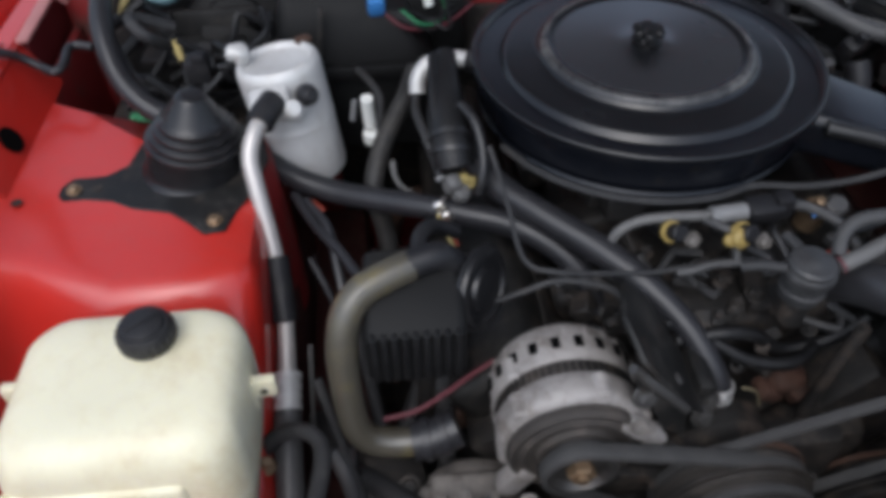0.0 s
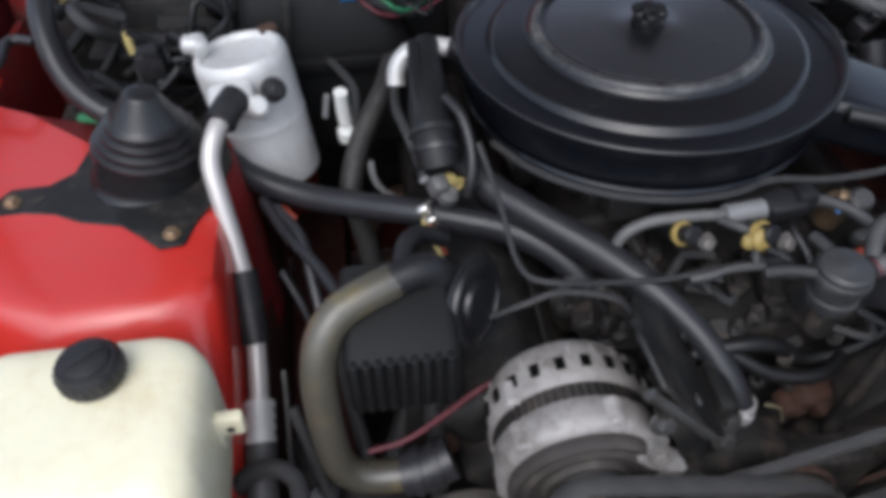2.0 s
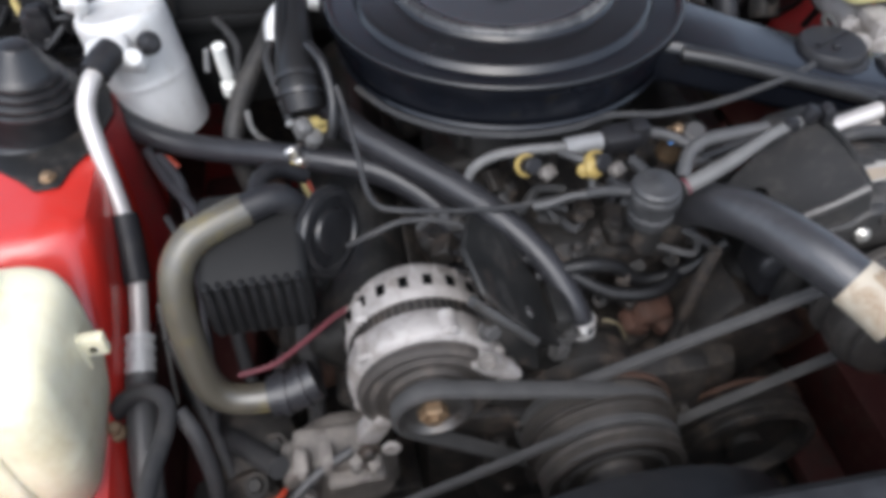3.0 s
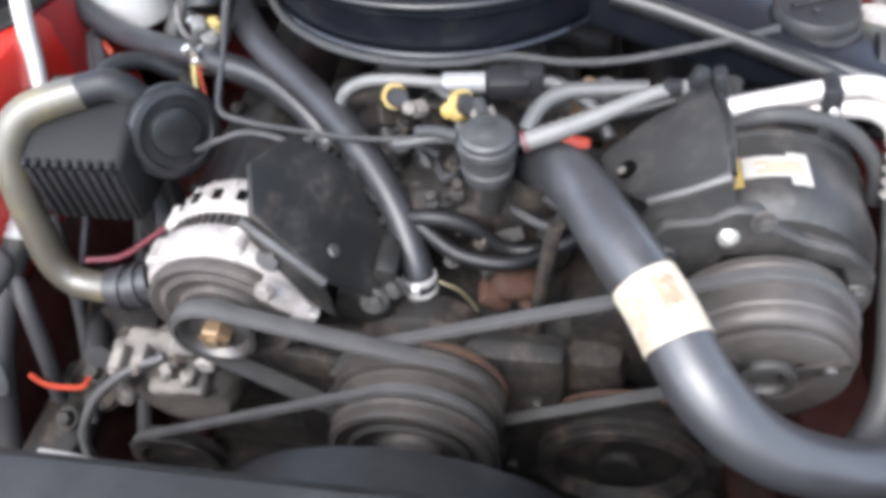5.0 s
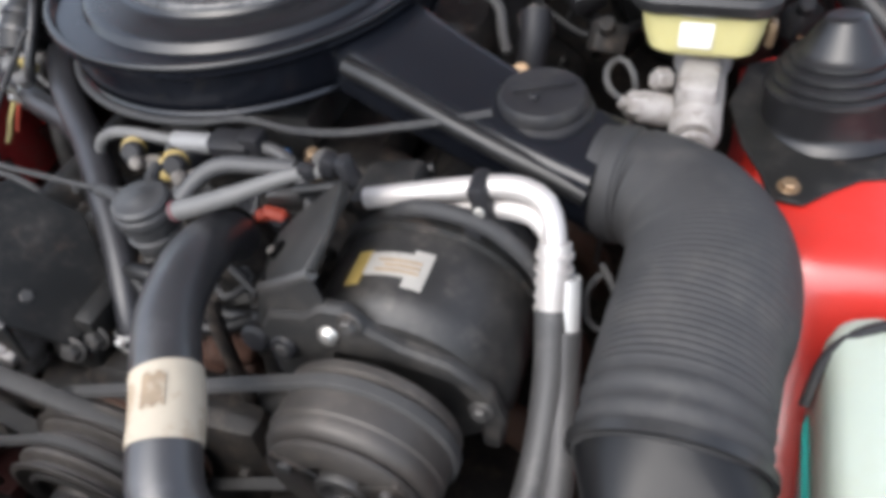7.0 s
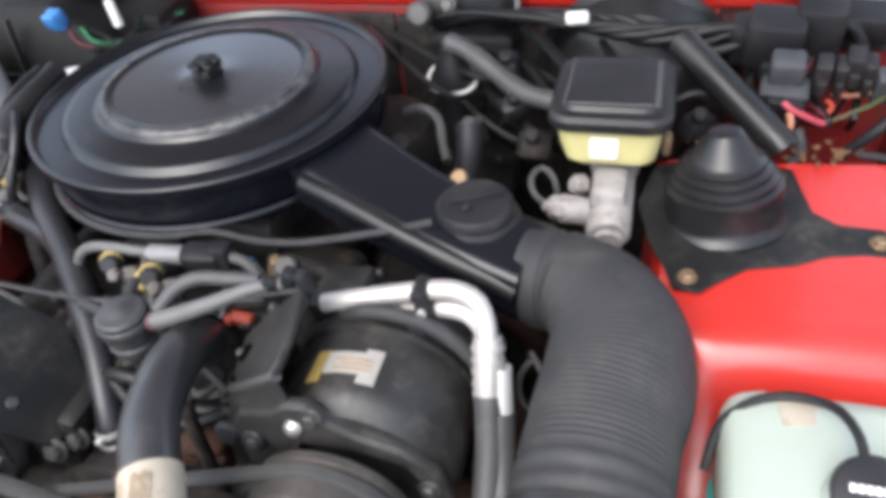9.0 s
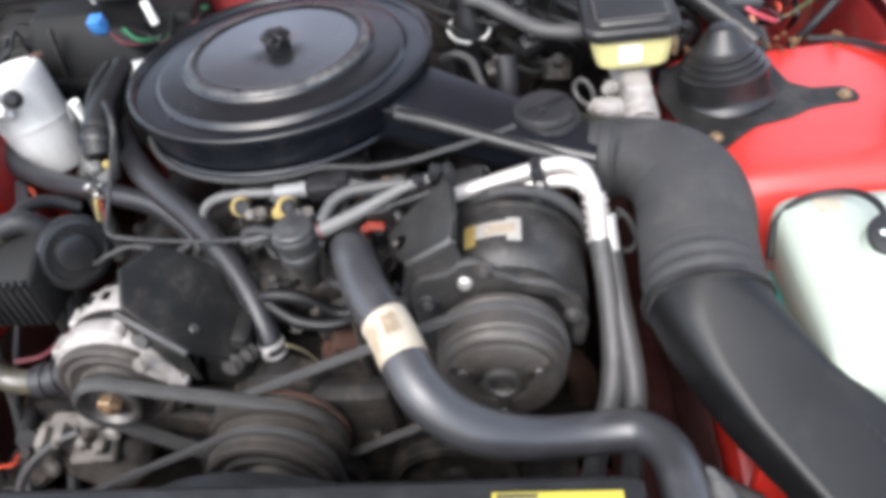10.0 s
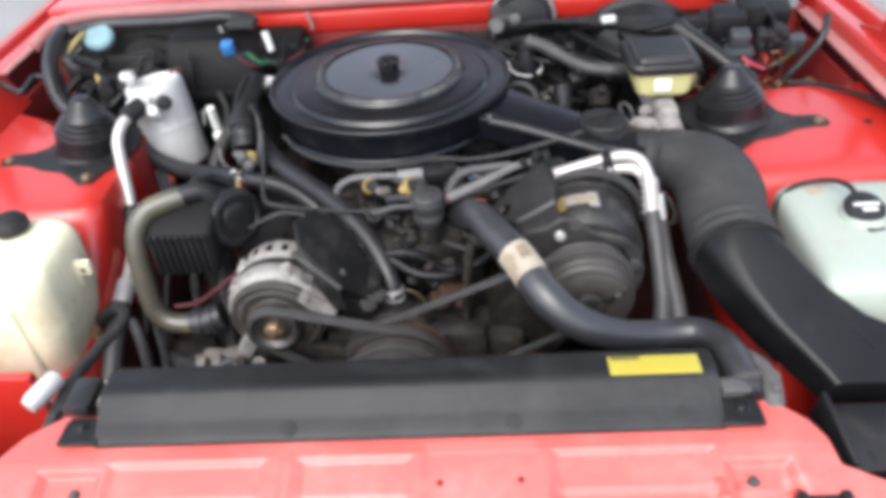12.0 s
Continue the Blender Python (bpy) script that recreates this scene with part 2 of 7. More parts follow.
def dust(m, col, cover=0.5, scale=(6.0, 6.0, 6.0), fine=90.0):
    """A thin uneven veil of dust and dried splashes over a material."""
    n, l = m.node_tree.nodes, m.node_tree.links
    b = n["Principled BSDF"]
    co = n.new("ShaderNodeTexCoord")
    mp = n.new("ShaderNodeMapping")
    mp.inputs["Scale"].default_value = scale
    l.new(co.outputs["Object"], mp.inputs["Vector"])
    cloud, grain = n.new("ShaderNodeTexNoise"), n.new("ShaderNodeTexNoise")
    cloud.inputs["Scale"].default_value, cloud.inputs["Detail"].default_value, cloud.inputs["Roughness"].default_value = 1.0, 9, 0.72
    grain.inputs["Scale"].default_value, grain.inputs["Detail"].default_value = fine, 4
    l.new(mp.outputs[0], cloud.inputs["Vector"])
    l.new(co.outputs["Object"], grain.inputs["Vector"])
    r1, r2, mul, mix = n.new("ShaderNodeMapRange"), n.new("ShaderNodeMapRange"), n.new("ShaderNodeMath"), n.new("ShaderNodeMix")
    r1.inputs["From Min"].default_value, r1.inputs["From Max"].default_value = 0.47, 0.68
    r2.inputs["From Min"].default_value, r2.inputs["From Max"].default_value, r2.inputs["To Min"].default_value, r2.inputs["To Max"].default_value = 0.35, 0.68, 0.25 * cover, cover
    l.new(cloud.outputs[0], r1.inputs[0])
    l.new(grain.outputs[0], r2.inputs[0])
    mul.operation = "MULTIPLY"
    l.new(r1.outputs[0], mul.inputs[0])
    l.new(r2.outputs[0], mul.inputs[1])
    mix.data_type = "RGBA"
    was = b.inputs["Base Color"].links[0].from_socket
    l.new(was, mix.inputs[6])
    mix.inputs[7].default_value = (*col, 1)
    l.new(mul.outputs[0], mix.inputs[0])
    l.new(mix.outputs[2], b.inputs["Base Color"])


dust(RED, (0.42, 0.062, 0.048), 0.35, (7, 16, 7), 70)
# Header dust tinted pale pink, adding to its painted glare.
dust(RED_LIT, (0.64, 0.26, 0.235), 0.5, (9, 14, 9), 60)
dust(GREY_PLASTIC, (0.040, 0.041, 0.044), 0.5, (5, 22, 12), 70)
dust(TANK_CREAM, (0.50, 0.38, 0.19), 0.45, (14, 14, 7), 60)
dust(TANK_GREEN, (0.36, 0.36, 0.28), 0.5, (12, 12, 9), 60)
dust(BLACK_STEEL, (0.085, 0.076, 0.068), 0.6, (18, 18, 18), 120)
dust(BLACK_PLASTIC, (0.050, 0.047, 0.043), 0.6, (16, 16, 16), 120)
dust(ALU_CAST, (0.13, 0.11, 0.095), 0.75, (26, 26, 26), 120)
dust(ALU_CAN, (0.32, 0.30, 0.27), 0.5, (22, 22, 12), 100)
dust(RUBBER_DULL, (0.075, 0.071, 0.066), 0.5, (20, 20, 20), 140)
dust(BLACK_SATIN, (0.05, 0.048, 0.045), 0.5, (18, 18, 18), 120)
dust(PULLEY, (0.15, 0.13, 0.11), 0.7, (34, 34, 34), 170)
dust(GRIME, (0.115, 0.090, 0.070), 0.6, (38, 38, 38), 190)
dust(BRACKET, (0.095, 0.085, 0.075), 0.6, (28, 28, 28), 150)
dust(BELT, (0.075, 0.072, 0.068), 0.6, (40, 40, 40), 200)
dust(DIRTY_ALLOY, (0.28, 0.25, 0.22), 0.6, (40, 40, 40), 160)
dust(FAN_DIRT, (0.12, 0.10, 0.085), 0.6, (40, 40, 40), 180)
dust(RED_GRIME_SHADE, (0.11, 0.060, 0.045), 0.6, (22, 22, 22), 120)
dust(HOSE_TAN, (0.20, 0.155, 0.04), 0.6, (16, 16, 9), 80)

# ---- mesh helpers ----
BASE = {}


def thing(name, at, label, category, group="", kind=""):
    """An empty at a thing's base, which parents its parts."""
    ob = new(name)
    ob.empty_display_size = 0.02
    ob.location = at
    BASE[ob.name] = Vector(at)
    return tagged(ob, label, category, group, kind)


def part(name, bm, material, parent, label="", sharp=38):
    """Links a bmesh, given in world metres, as one mesh object under a thing or a part."""
    bmesh.ops.recalc_face_normals(bm, faces=bm.faces)
    base = BASE[parent.name] if parent else Vector()
    bmesh.ops.translate(bm, verts=bm.verts, vec=-base)
    lim = radians(sharp)
    for e in bm.edges:
        e.smooth = len(e.link_faces) == 2 and e.calc_face_angle(0) < lim
    for f in bm.faces:
        f.smooth = True
    me = bpy.data.meshes.new(name)
    bm.to_mesh(me)
    bm.free()
    me.materials.append(material)
    ob = new(name, me)
    if parent:
        ob.parent = parent
    BASE[ob.name] = base
    if label:
        ob["label"] = label
    return ob


def join(*bms):
    """Several bmeshes as one."""
    out = bms[0]
    for b in bms[1:]:
        me = bpy.data.meshes.new("tmp")
        b.to_mesh(me)
        b.free()
        out.from_mesh(me)
        bpy.data.meshes.remove(me)
    return out


def box(at, size, bevel=0.003, turn=(0, 0, 0), seg=2):
    bm = bmesh.new()
    bmesh.ops.create_cube(bm, size=1, matrix=pose(*at, *turn) @ Matrix.Diagonal((*size, 1)))
    if bevel:
        bmesh.ops.bevel(bm, geom=bm.edges[:], offset=min(bevel, 0.45 * min(size)), segments=seg, affect="EDGES", profile=0.5)
    return bm


def axis_pose(at, way):
    """A pose whose z axis runs along way."""
    return Matrix.Translation(at) @ Vector(way).to_track_quat("Z", "Y").to_matrix().to_4x4()


def lathe(profile, at=(0, 0, 0), way=(0, 0, 1), segs=40):
    """A turned body: radius and height along way, from one end to the other."""
    bm = bmesh.new()
    m = axis_pose(at, way)
    rings = []
    for r, h in profile:
        if r < 1e-5:
            rings.append([bm.verts.new(m @ Vector((0, 0, h)))])
        else:
            rings.append([bm.verts.new(m @ Vector((r * math.cos(2 * math.pi * k / segs), r * math.sin(2 * math.pi * k / segs), h)))
                          for k in range(segs)])
    for a, b in zip(rings, rings[1:]):
        if len(a) == 1 and len(b) == 1:
            continue
        for k in range(segs):
            j = (k + 1) % segs
            if len(a) == 1:
                bm.faces.new((a[0], b[j], b[k]))
            elif len(b) == 1:
                bm.faces.new((a[k], a[j], b[0]))
            else:
                bm.faces.new((a[k], a[j], b[j], b[k]))
    a, b = rings[-1], rings[0]
    if len(a) > 1 and len(b) > 1 and profile[0] != profile[-1]:
        for k in range(segs):
            bm.faces.new((a[k], a[(k + 1) % segs], b[(k + 1) % segs], b[k]))
    return bm


def disc(at, way, r, h, bevel=0.002, segs=32):
    """A cylinder with rounded rims that starts at a point and runs h along way."""
    b = min(bevel, r * 0.4, abs(h) * 0.4)
    return lathe([(0, 0), (r - b, 0), (r, b), (r, h - b), (r - b, h), (0, h)], at, way, segs)


def spline(points, step=0.006):
    """A smooth line through points (Catmull-Rom)."""
    p = [Vector(q) for q in points]
    p = [2 * p[0] - p[1]] + p + [2 * p[-1] - p[-2]]
    out = []
    for a, b, c, d in zip(p, p[1:], p[2:], p[3:]):
        n = max(2, int((c - b).length / step))
        for k in range(n):
            t = k / n
            out.append(0.5 * (2 * b + (c - a) * t + (2 * a - 5 * b + 4 * c - d) * t * t + (3 * b - a - 3 * c + d) * t ** 3))
    return out + [p[-2]]


def frames(line):
    """Cross axes carried along a line without twist."""
    ways = [(line[min(i + 1, len(line) - 1)] - line[max(i - 1, 0)]).normalized() for i in range(len(line))]
    u = ways[0].orthogonal().normalized()
    out = []
    for w in ways:
        u = (u - w * u.dot(w)).normalized()
        out.append((u, w.cross(u)))
    return out


def loft(rings, caps=True):
    """A skin over rings of equally many points."""
    bm = bmesh.new()
    vs = [[bm.verts.new(p) for p in r] for r in rings]
    n = len(vs[0])
    for a, b in zip(vs, vs[1:]):
        for k in range(n):
            bm.faces.new((a[k], a[(k + 1) % n], b[(k + 1) % n], b[k]))
    if caps:
        bm.faces.new(vs[0])
        bm.faces.new(vs[-1][::-1])
    return bm


def tube(points, r, segs=14, step=0.006, smooth=True, rfun=None):
    """A round hose along points; rfun(s) scales the radius at the length s."""
    line = spline(points, step) if smooth else [Vector(p) for p in points]
    rings, s = [], 0.0
    for i, (p, (u, v)) in enumerate(zip(line, frames(line))):
        if i:
            s += (p - line[i - 1]).length
        rr = r * (rfun(s) if rfun else 1)
        rings.append([p + rr * (math.cos(2 * math.pi * k / segs) * u + math.sin(2 * math.pi * k / segs) * v) for k in range(segs)])
    return loft(rings)


def round_rect(w, d, r, n=6):
    """Corner-rounded rectangle in the plane, counter-clockwise."""
    r = min(r, 0.49 * w, 0.49 * d)
    pts = []
    for cx, cy, a0 in ((w / 2 - r, d / 2 - r, 0), (-w / 2 + r, d / 2 - r, 90), (-w / 2 + r, -d / 2 + r, 180), (w / 2 - r, -d / 2 + r, 270)):
        for k in range(n + 1):
            a = radians(a0 + 90 * k / n)
            pts.append((cx + r * math.cos(a), cy + r * math.sin(a)))
    return pts


def vessel(levels, n=6):
    """A moulded vessel: level by level (x, y, z, width, depth, corner)."""
    return loft([[Vector((x + a, y + b, z)) for a, b in round_rect(w, d, r, n)] for x, y, z, w, d, r in levels])


def slab(outline, thick, m=None, bevel=0.0015):
    """A plate cut to an outline, thick along its own z."""
    bm = bmesh.new()
    f = bm.faces.new([bm.verts.new((x, y, 0)) for x, y in outline])
    ext = bmesh.ops.extrude_face_region(bm, geom=[f])
    bmesh.ops.translate(bm, verts=[v for v in ext["geom"] if isinstance(v, bmesh.types.BMVert)], vec=(0, 0, thick))
    bmesh.ops.recalc_face_normals(bm, faces=bm.faces)
    if bevel:
        bmesh.ops.bevel(bm, geom=bm.edges[:], offset=bevel, segments=1, affect="EDGES")
    if m:
        bmesh.ops.transform(bm, matrix=m, verts=bm.verts)
    return bm


def plate3d(corners, thick):
    """A flat plate through corners in space that lie nearly in one plane."""
    c = [Vector(p) for p in corners]
    mid = sum(c, Vector()) / len(c)
    nrm = Vector()
    for p, q in zip(c, c[1:] + c[:1]):
        nrm += (p - mid).cross(q - mid)
    m = axis_pose(mid, nrm)
    inv = m.inverted()
    return slab([(inv @ p).to_2d()[:] for p in c], thick, m, 0.001)


def upright(x, y, z):
    """The pose of a plate whose own x, y are the world's x, z; it is thick towards the front."""
    return pose(x, y, z, 90, 0, 0)


def sheet(xs, ys, zfun, thick=0.003):
    """A pressed panel over a grid of x and y, with its underside."""
    bm = bmesh.new()
    top = [[bm.verts.new((x, y, zfun(x, y))) for x in xs] for y in ys]
    bot = [[bm.verts.new((x, y, zfun(x, y) - thick)) for x in xs] for y in ys]
    nx, ny = len(xs), len(ys)
    for j in range(ny - 1):
        for i in range(nx - 1):
            bm.faces.new((top[j][i], top[j][i + 1], top[j + 1][i + 1], top[j + 1][i]))
            bm.faces.new((bot[j][i], bot[j + 1][i], bot[j + 1][i + 1], bot[j][i + 1]))
    for i in range(nx - 1):
        bm.faces.new((top[0][i + 1], top[0][i], bot[0][i], bot[0][i + 1]))
        bm.faces.new((top[-1][i], top[-1][i + 1], bot[-1][i + 1], bot[-1][i]))
    for j in range(ny - 1):
        bm.faces.new((top[j][0], top[j + 1][0], bot[j + 1][0], bot[j][0]))
        bm.faces.new((top[j + 1][-1], top[j][-1], bot[j][-1], bot[j + 1][-1]))
    return bm


def ease(t):
    t = max(0.0, min(1.0, t))
    return t * t * (3 - 2 * t)


def lerp(table, v):
    """A piecewise straight line through (v, value) pairs."""
    xs, ys = zip(*table)
    return float(np.interp(v, xs, ys))


def hexbolt(at, way, r, h, washer=0.0):
    """A bolt head, six-sided, on a round flange."""
    b = lathe([(0, 0), (r, 0), (r, h * 0.8), (r * 0.8, h), (0, h)], at, way, 6)
    if washer:
        b = join(b, disc(at, way, washer, h * 0.3, 0.0005, 16))
    return b


def hose(name, points, r, material, label, category="hose", group="", segs=14, rfun=None):
    """A hose or cable that is a thing of its own."""
    t = thing(name, points[0], label, category, group)
    part("sleeve" if category == "hose" else "strand", tube(points, r, segs, rfun=rfun), material, t)
    return t


def ring_on(at, way, r, w, t=0.002, segs=24):
    """A band clamp round a hose."""
    return lathe([(r, -w / 2), (r + t, -w / 2 + 0.0005), (r + t, w / 2 - 0.0005), (r, w / 2)], at, way, segs)


def hull_loop(circles, n=40):
    """The taut outline round circles (x, z, r)."""
    pts = sorted({(round(x + r * math.cos(2 * math.pi * k / n), 5), round(z + r * math.sin(2 * math.pi * k / n), 5)) for x, z, r in circles for k in range(n)})

    def half(seq):
        h = []
        for p in seq:
            while len(h) > 1 and (h[-1][0] - h[-2][0]) * (p[1] - h[-2][1]) - (h[-1][1] - h[-2][1]) * (p[0] - h[-2][0]) <= 0:
                h.pop()
            h.append(p)
        return h
    lo, up = half(pts), half(pts[::-1])
    return lo[:-1] + up[:-1]


def belt(circles, y, width, thick):
    """A drive belt round pulleys whose axes run along y."""
    loop = hull_loop(circles)
    n = len(loop)
    rings = []
    for i, (x, z) in enumerate(loop):
        a, b = loop[i - 1], loop[(i + 1) % n]
        t = Vector((b[0] - a[0], b[1] - a[1])).normalized()
        nx, nz = t.y, -t.x
        rings.append([Vector((x, y, z)), Vector((x, y + width, z)), Vector((x + thick * nx, y + width * 0.9, z + thick * nz)),
                      Vector((x + thick * nx, y + width * 0.1, z + thick * nz))])
    return loft(rings + [rings[0]], caps=False)


# ---- ground and car body ----
ground = part("ground", sheet([-60, -4, -2, 0, 2, 4, 60], [-60, -4, -2, 0, 2, 4, 60], lambda x, y: 0.0, 0.05), CONCRETE, None)
tagged(ground, "pale grey worn concrete driveway under the car", "ground", kind="structure")

car = thing("car_body", (0, 0.2, 0.0), "red painted car body with open engine bay", "car")


def apron_top(y):
    return lerp([(-0.5, 0.60), (0.02, 0.61), (0.18, 0.650), (0.22, 0.672), (0.26, 0.702), (0.285, 0.727), (0.300, 0.746), (0.313, 0.765), (0.322, 0.777), (0.330, 0.783), (0.345, 0.787), (0.46, 0.79), (0.62, 0.79)], y)


def apron(s):
    """Inner apron: the vertical wall beside the engine, rounded into the shelf that carries the strut tower."""
    rings = []
    for k in range(60):
        y = 0.03 + k * (0.56 / 59)
        t = apron_top(y)
        prof = [(0.462, 0.28), (0.463, 0.50), (0.465, t - 0.05), (0.467, t - 0.022), (0.473, t - 0.008), (0.487, t - 0.001), (0.52, t),
                (0.60, t + 0.001), (0.69, t + 0.002), (0.722, t - 0.001), (0.733, t + 0.006), (0.738, t + 0.022)]
        prof += [(0.742, t + 0.02), (0.737, t - 0.005), (0.69, t - 0.003), (0.52, t - 0.005), (0.49, t - 0.007), (0.475, t - 0.03), (0.471, 0.50), (0.47, 0.28)]
        rings.append([Vector((s * (x + 0.9 * max(0.0, x - 0.70)), 0.03 + (y - 0.03) * (lerp([(0.46, 0.56), (0.56, 0.50), (0.62, 0.525), (0.74, 0.64)] if s < 0 else [(0.46, 0.56), (0.56, 0.53), (0.59, 0.551), (0.656, 0.567), (0.715, 0.555), (0.74, 0.555)], x) - 0.03) / 0.56, z)) for x, z in prof])
    return loft(rings)


def fender(s):
    """Outer wing with its rolled inner lip and the crown that falls away outwards."""
    rings = []
    for k in range(40):
        y = -0.60 + k * (1.75 / 39)
        h = lerp([(-0.6, 0.70), (-0.2, 0.77), (0.2, 0.835), (0.45, 0.858), (0.8, 0.853), (1.15, 0.86)], y)
        w = 0.036 * ease((y - 0.20) / 0.15)
        prof = [(0.735, h - 0.10), (0.736, h - 0.006), (0.741, h), (0.764, h + 0.001), (0.769, h - 0.004), (0.773, h - 0.024), (0.792, h - 0.026), (0.797, h - 0.004), (0.803, h + 0.001), (0.828, h - 0.004),
                (0.853, h - 0.03), (0.866, h - 0.10), (0.872, h - 0.30), (0.86, h - 0.5), (0.852, h - 0.5), (0.862, h - 0.30), (0.855, h - 0.11), (0.82, h - 0.035), (0.745, h - 0.035), (0.743, h - 0.10)]
        rings.append([Vector((s * (x + w), y, z)) for x, z in prof])
    return loft(rings)


def tower(s):
    """Strut tower turret under its rubber cap, and the shelf behind it."""
    return join(lathe([(0.0, 0.0), (0.095, 0.0), (0.088, 0.21), (0.082, 0.235), (0, 0.24)], (s * 0.545, 0.485, 0.548), (0, 0, 1), 36),
                box((s * 0.60, 0.70, 0.655), (0.27, 0.26, 0.012), 0.004))


for s in (-1, 1):
    part("inner_apron", apron(s), RED, car)
    part("fender", fender(s), RED, car)
    part("strut_tower", tower(s), RED_SHADED, car, "dusty red strut tower, darkened for shade")
    part("frame_rail", join(box((s * 0.415, 0.18, 0.40), (0.085, 1.15, 0.12), 0.012), box((s * 0.37, 0.18, 0.335), (0.10, 0.16, 0.03), 0.006)), RED_GRIME_SHADE, car,
         "dirty red frame rail, darkened for shade")
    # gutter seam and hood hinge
    # Extra sheet over the apron wall to carry the shade there.
    part("side_wall", box((s * 0.4585, 0.30, 0.44), (0.004, 0.52, 0.32), 0.001), RED_GRIME_SHADE, car, "grimy lower side wall, darkened for shade")
    top = 0.848 if s < 0 else 0.826
    part("hinge_panel", box((s * 0.770, 0.745 if s < 0 else 0.60, top - 0.06), (0.012, 0.15 if s < 0 else 0.46, 0.12), 0.004), RED_DEEP_SHADE, car, "red panel under the hood hinge, darkened for shade")
    part("hinge_flange", box((s * (0.774 if s < 0 else 0.758), 0.74 if s < 0 else 0.60, top + 0.003), (0.030, 0.15 if s < 0 else 0.44, 0.006), 0.0025, (0, s * 8, 0)), DUSTY, car, "dusty pink-red flange")
    if s < 0:
        part("corner_gusset", plate3d([(-0.778, 0.44, 0.853), (-0.774, 0.670, 0.850), (-0.742, 0.672, 0.789), (-0.738, 0.58, 0.786), (-0.742, 0.44, 0.787)], 0.004), RED, car)
        part("gusset_opening", disc((-0.7525, 0.517, 0.811), (0.87, 0, 0.5), 0.016, 0.003, 0.0005, 20), BLACK_DEEP, car, "dark round opening")
    part("apron_hole", disc((s * 0.727, 0.428, 0.7915), (0, 0, 1), 0.006, 0.0012, 0.0002, 18), GRIME, car, "dark drain hole")
    # Dark strip put where the apron's rear edge meets a shadow gap.
    if s > 0:
        part("gap_shade_strip", tube([(0.655, 0.574, 0.793), (0.678, 0.566, 0.795), (0.700, 0.550, 0.797), (0.722, 0.525, 0.800), (0.745, 0.480, 0.806), (0.765, 0.42, 0.808)], 0.0042, 8), BLACK_PLASTIC, car, "black strip standing for the shadow gap behind the apron")
    part("hood_hinge", join(slab([(-0.03, 0), (0.10, 0.0), (0.10, 0.03), (0.02, 0.05), (-0.01, 0.30), (-0.04, 0.30)], 0.006, pose(s * 0.790, 0.56, 0.826, 90, 0, 90)),
                            hexbolt((s * 0.788, 0.60, 0.850), (-s, 0, 0), 0.008, 0.006, 0.012)), RED, car)
for s in (-1, 1):
    part("corner_wall", box((s * 0.752, 0.70, 0.60), (0.012, 0.30, 0.40), 0.004), RED_SHADED, car, "shade-darkened dusty red side wall in the rear corner")
    part("wheel_arch", box((s * 0.66, 0.42, 0.46), (0.40, 0.90, 0.012), 0.004), RED_GRIME_SHADE, car, "grimy inner wheel arch, darkened for shade")
part("under_tray", box((0, 0.30, 0.28), (1.50, 1.30, 0.012), 0.004), GRIME, car, "grimy tray under the engine")
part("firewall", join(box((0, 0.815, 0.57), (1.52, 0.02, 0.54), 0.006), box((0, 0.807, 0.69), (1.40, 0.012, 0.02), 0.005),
                      box((0.42, 0.803, 0.79), (0.22, 0.012, 0.09), 0.01)), RED_SHADED, car, "dusty red firewall with shade in its colour")
part("upper_bulkhead", box((0, 0.815, 0.862), (1.46, 0.022, 0.042), 0.006), RED, car)
part("cowl_panel", box((-0.02, 0.862, 0.893), (1.42, 0.09, 0.014), 0.006, (0, 1.2, 0)), RED, car)
part("cowl_lip", join(tube([(-0.735, 0.74, 0.872), (-0.70, 0.785, 0.896), (-0.62, 0.81, 0.903), (-0.40, 0.815, 0.902), (-0.2, 0.816, 0.899), (0.1, 0.818, 0.897), (0.45, 0.816, 0.890), (0.70, 0.80, 0.87)], 0.0125, 12)), DUSTY, car, "dusty cowl lip")
part("cowl_corner", plate3d([(0.58, 0.792, 0.872), (0.66, 0.792, 0.838), (0.735, 0.79, 0.842), (0.735, 0.80, 0.90), (0.58, 0.80, 0.90)], 0.006), GREY_PART, car, "grey plastic cowl corner")
part("cowl_grille", join(box((0, 0.965, 0.905), (1.44, 0.13, 0.012), 0.004, (6, 0, 0)), *[box((x, 0.96, 0.914), (0.09, 0.09, 0.005), 0.002, (6, 0, 0)) for x in np.linspace(-0.66, 0.66, 14)]),
     GREY_PLASTIC, car, "grey weathered cowl grille")
part("windscreen", box((0, 1.30, 1.08), (1.36, 0.68, 0.006), 0.002, (32, 0, 0)), GLASS_DARK, car, "dark windscreen glass")
part("roof", join(box((0, 2.35, 1.27), (1.25, 1.5, 0.04), 0.02), box((0, 2.75, 0.75), (1.80, 2.2, 0.9), 0.1)), RED, car)
# Unseen open hood: blocks the rear sky; pad grey set for lid reflections.
HOOD_PAD = mat("grey_hood_underside", (0.32, 0.325, 0.335), 0.8, 0, 0.2, 6, 0.5, 200)
HOOD_AT = pose(0, 0.975, 0.995, -47, 0, 0)
hood = part("hood", box((0, -0.71, 0.015), (1.44, 1.40, 0.012), 0.004), RED, car, "red hood propped open")
hood.data.transform(HOOD_AT)
pad = part("hood_underside_sheet", box((0, -0.71, 0.003), (1.41, 1.38, 0.010), 0.004), HOOD_PAD, car, "grey sheet under the hood, out of view")
pad.data.transform(HOOD_AT)
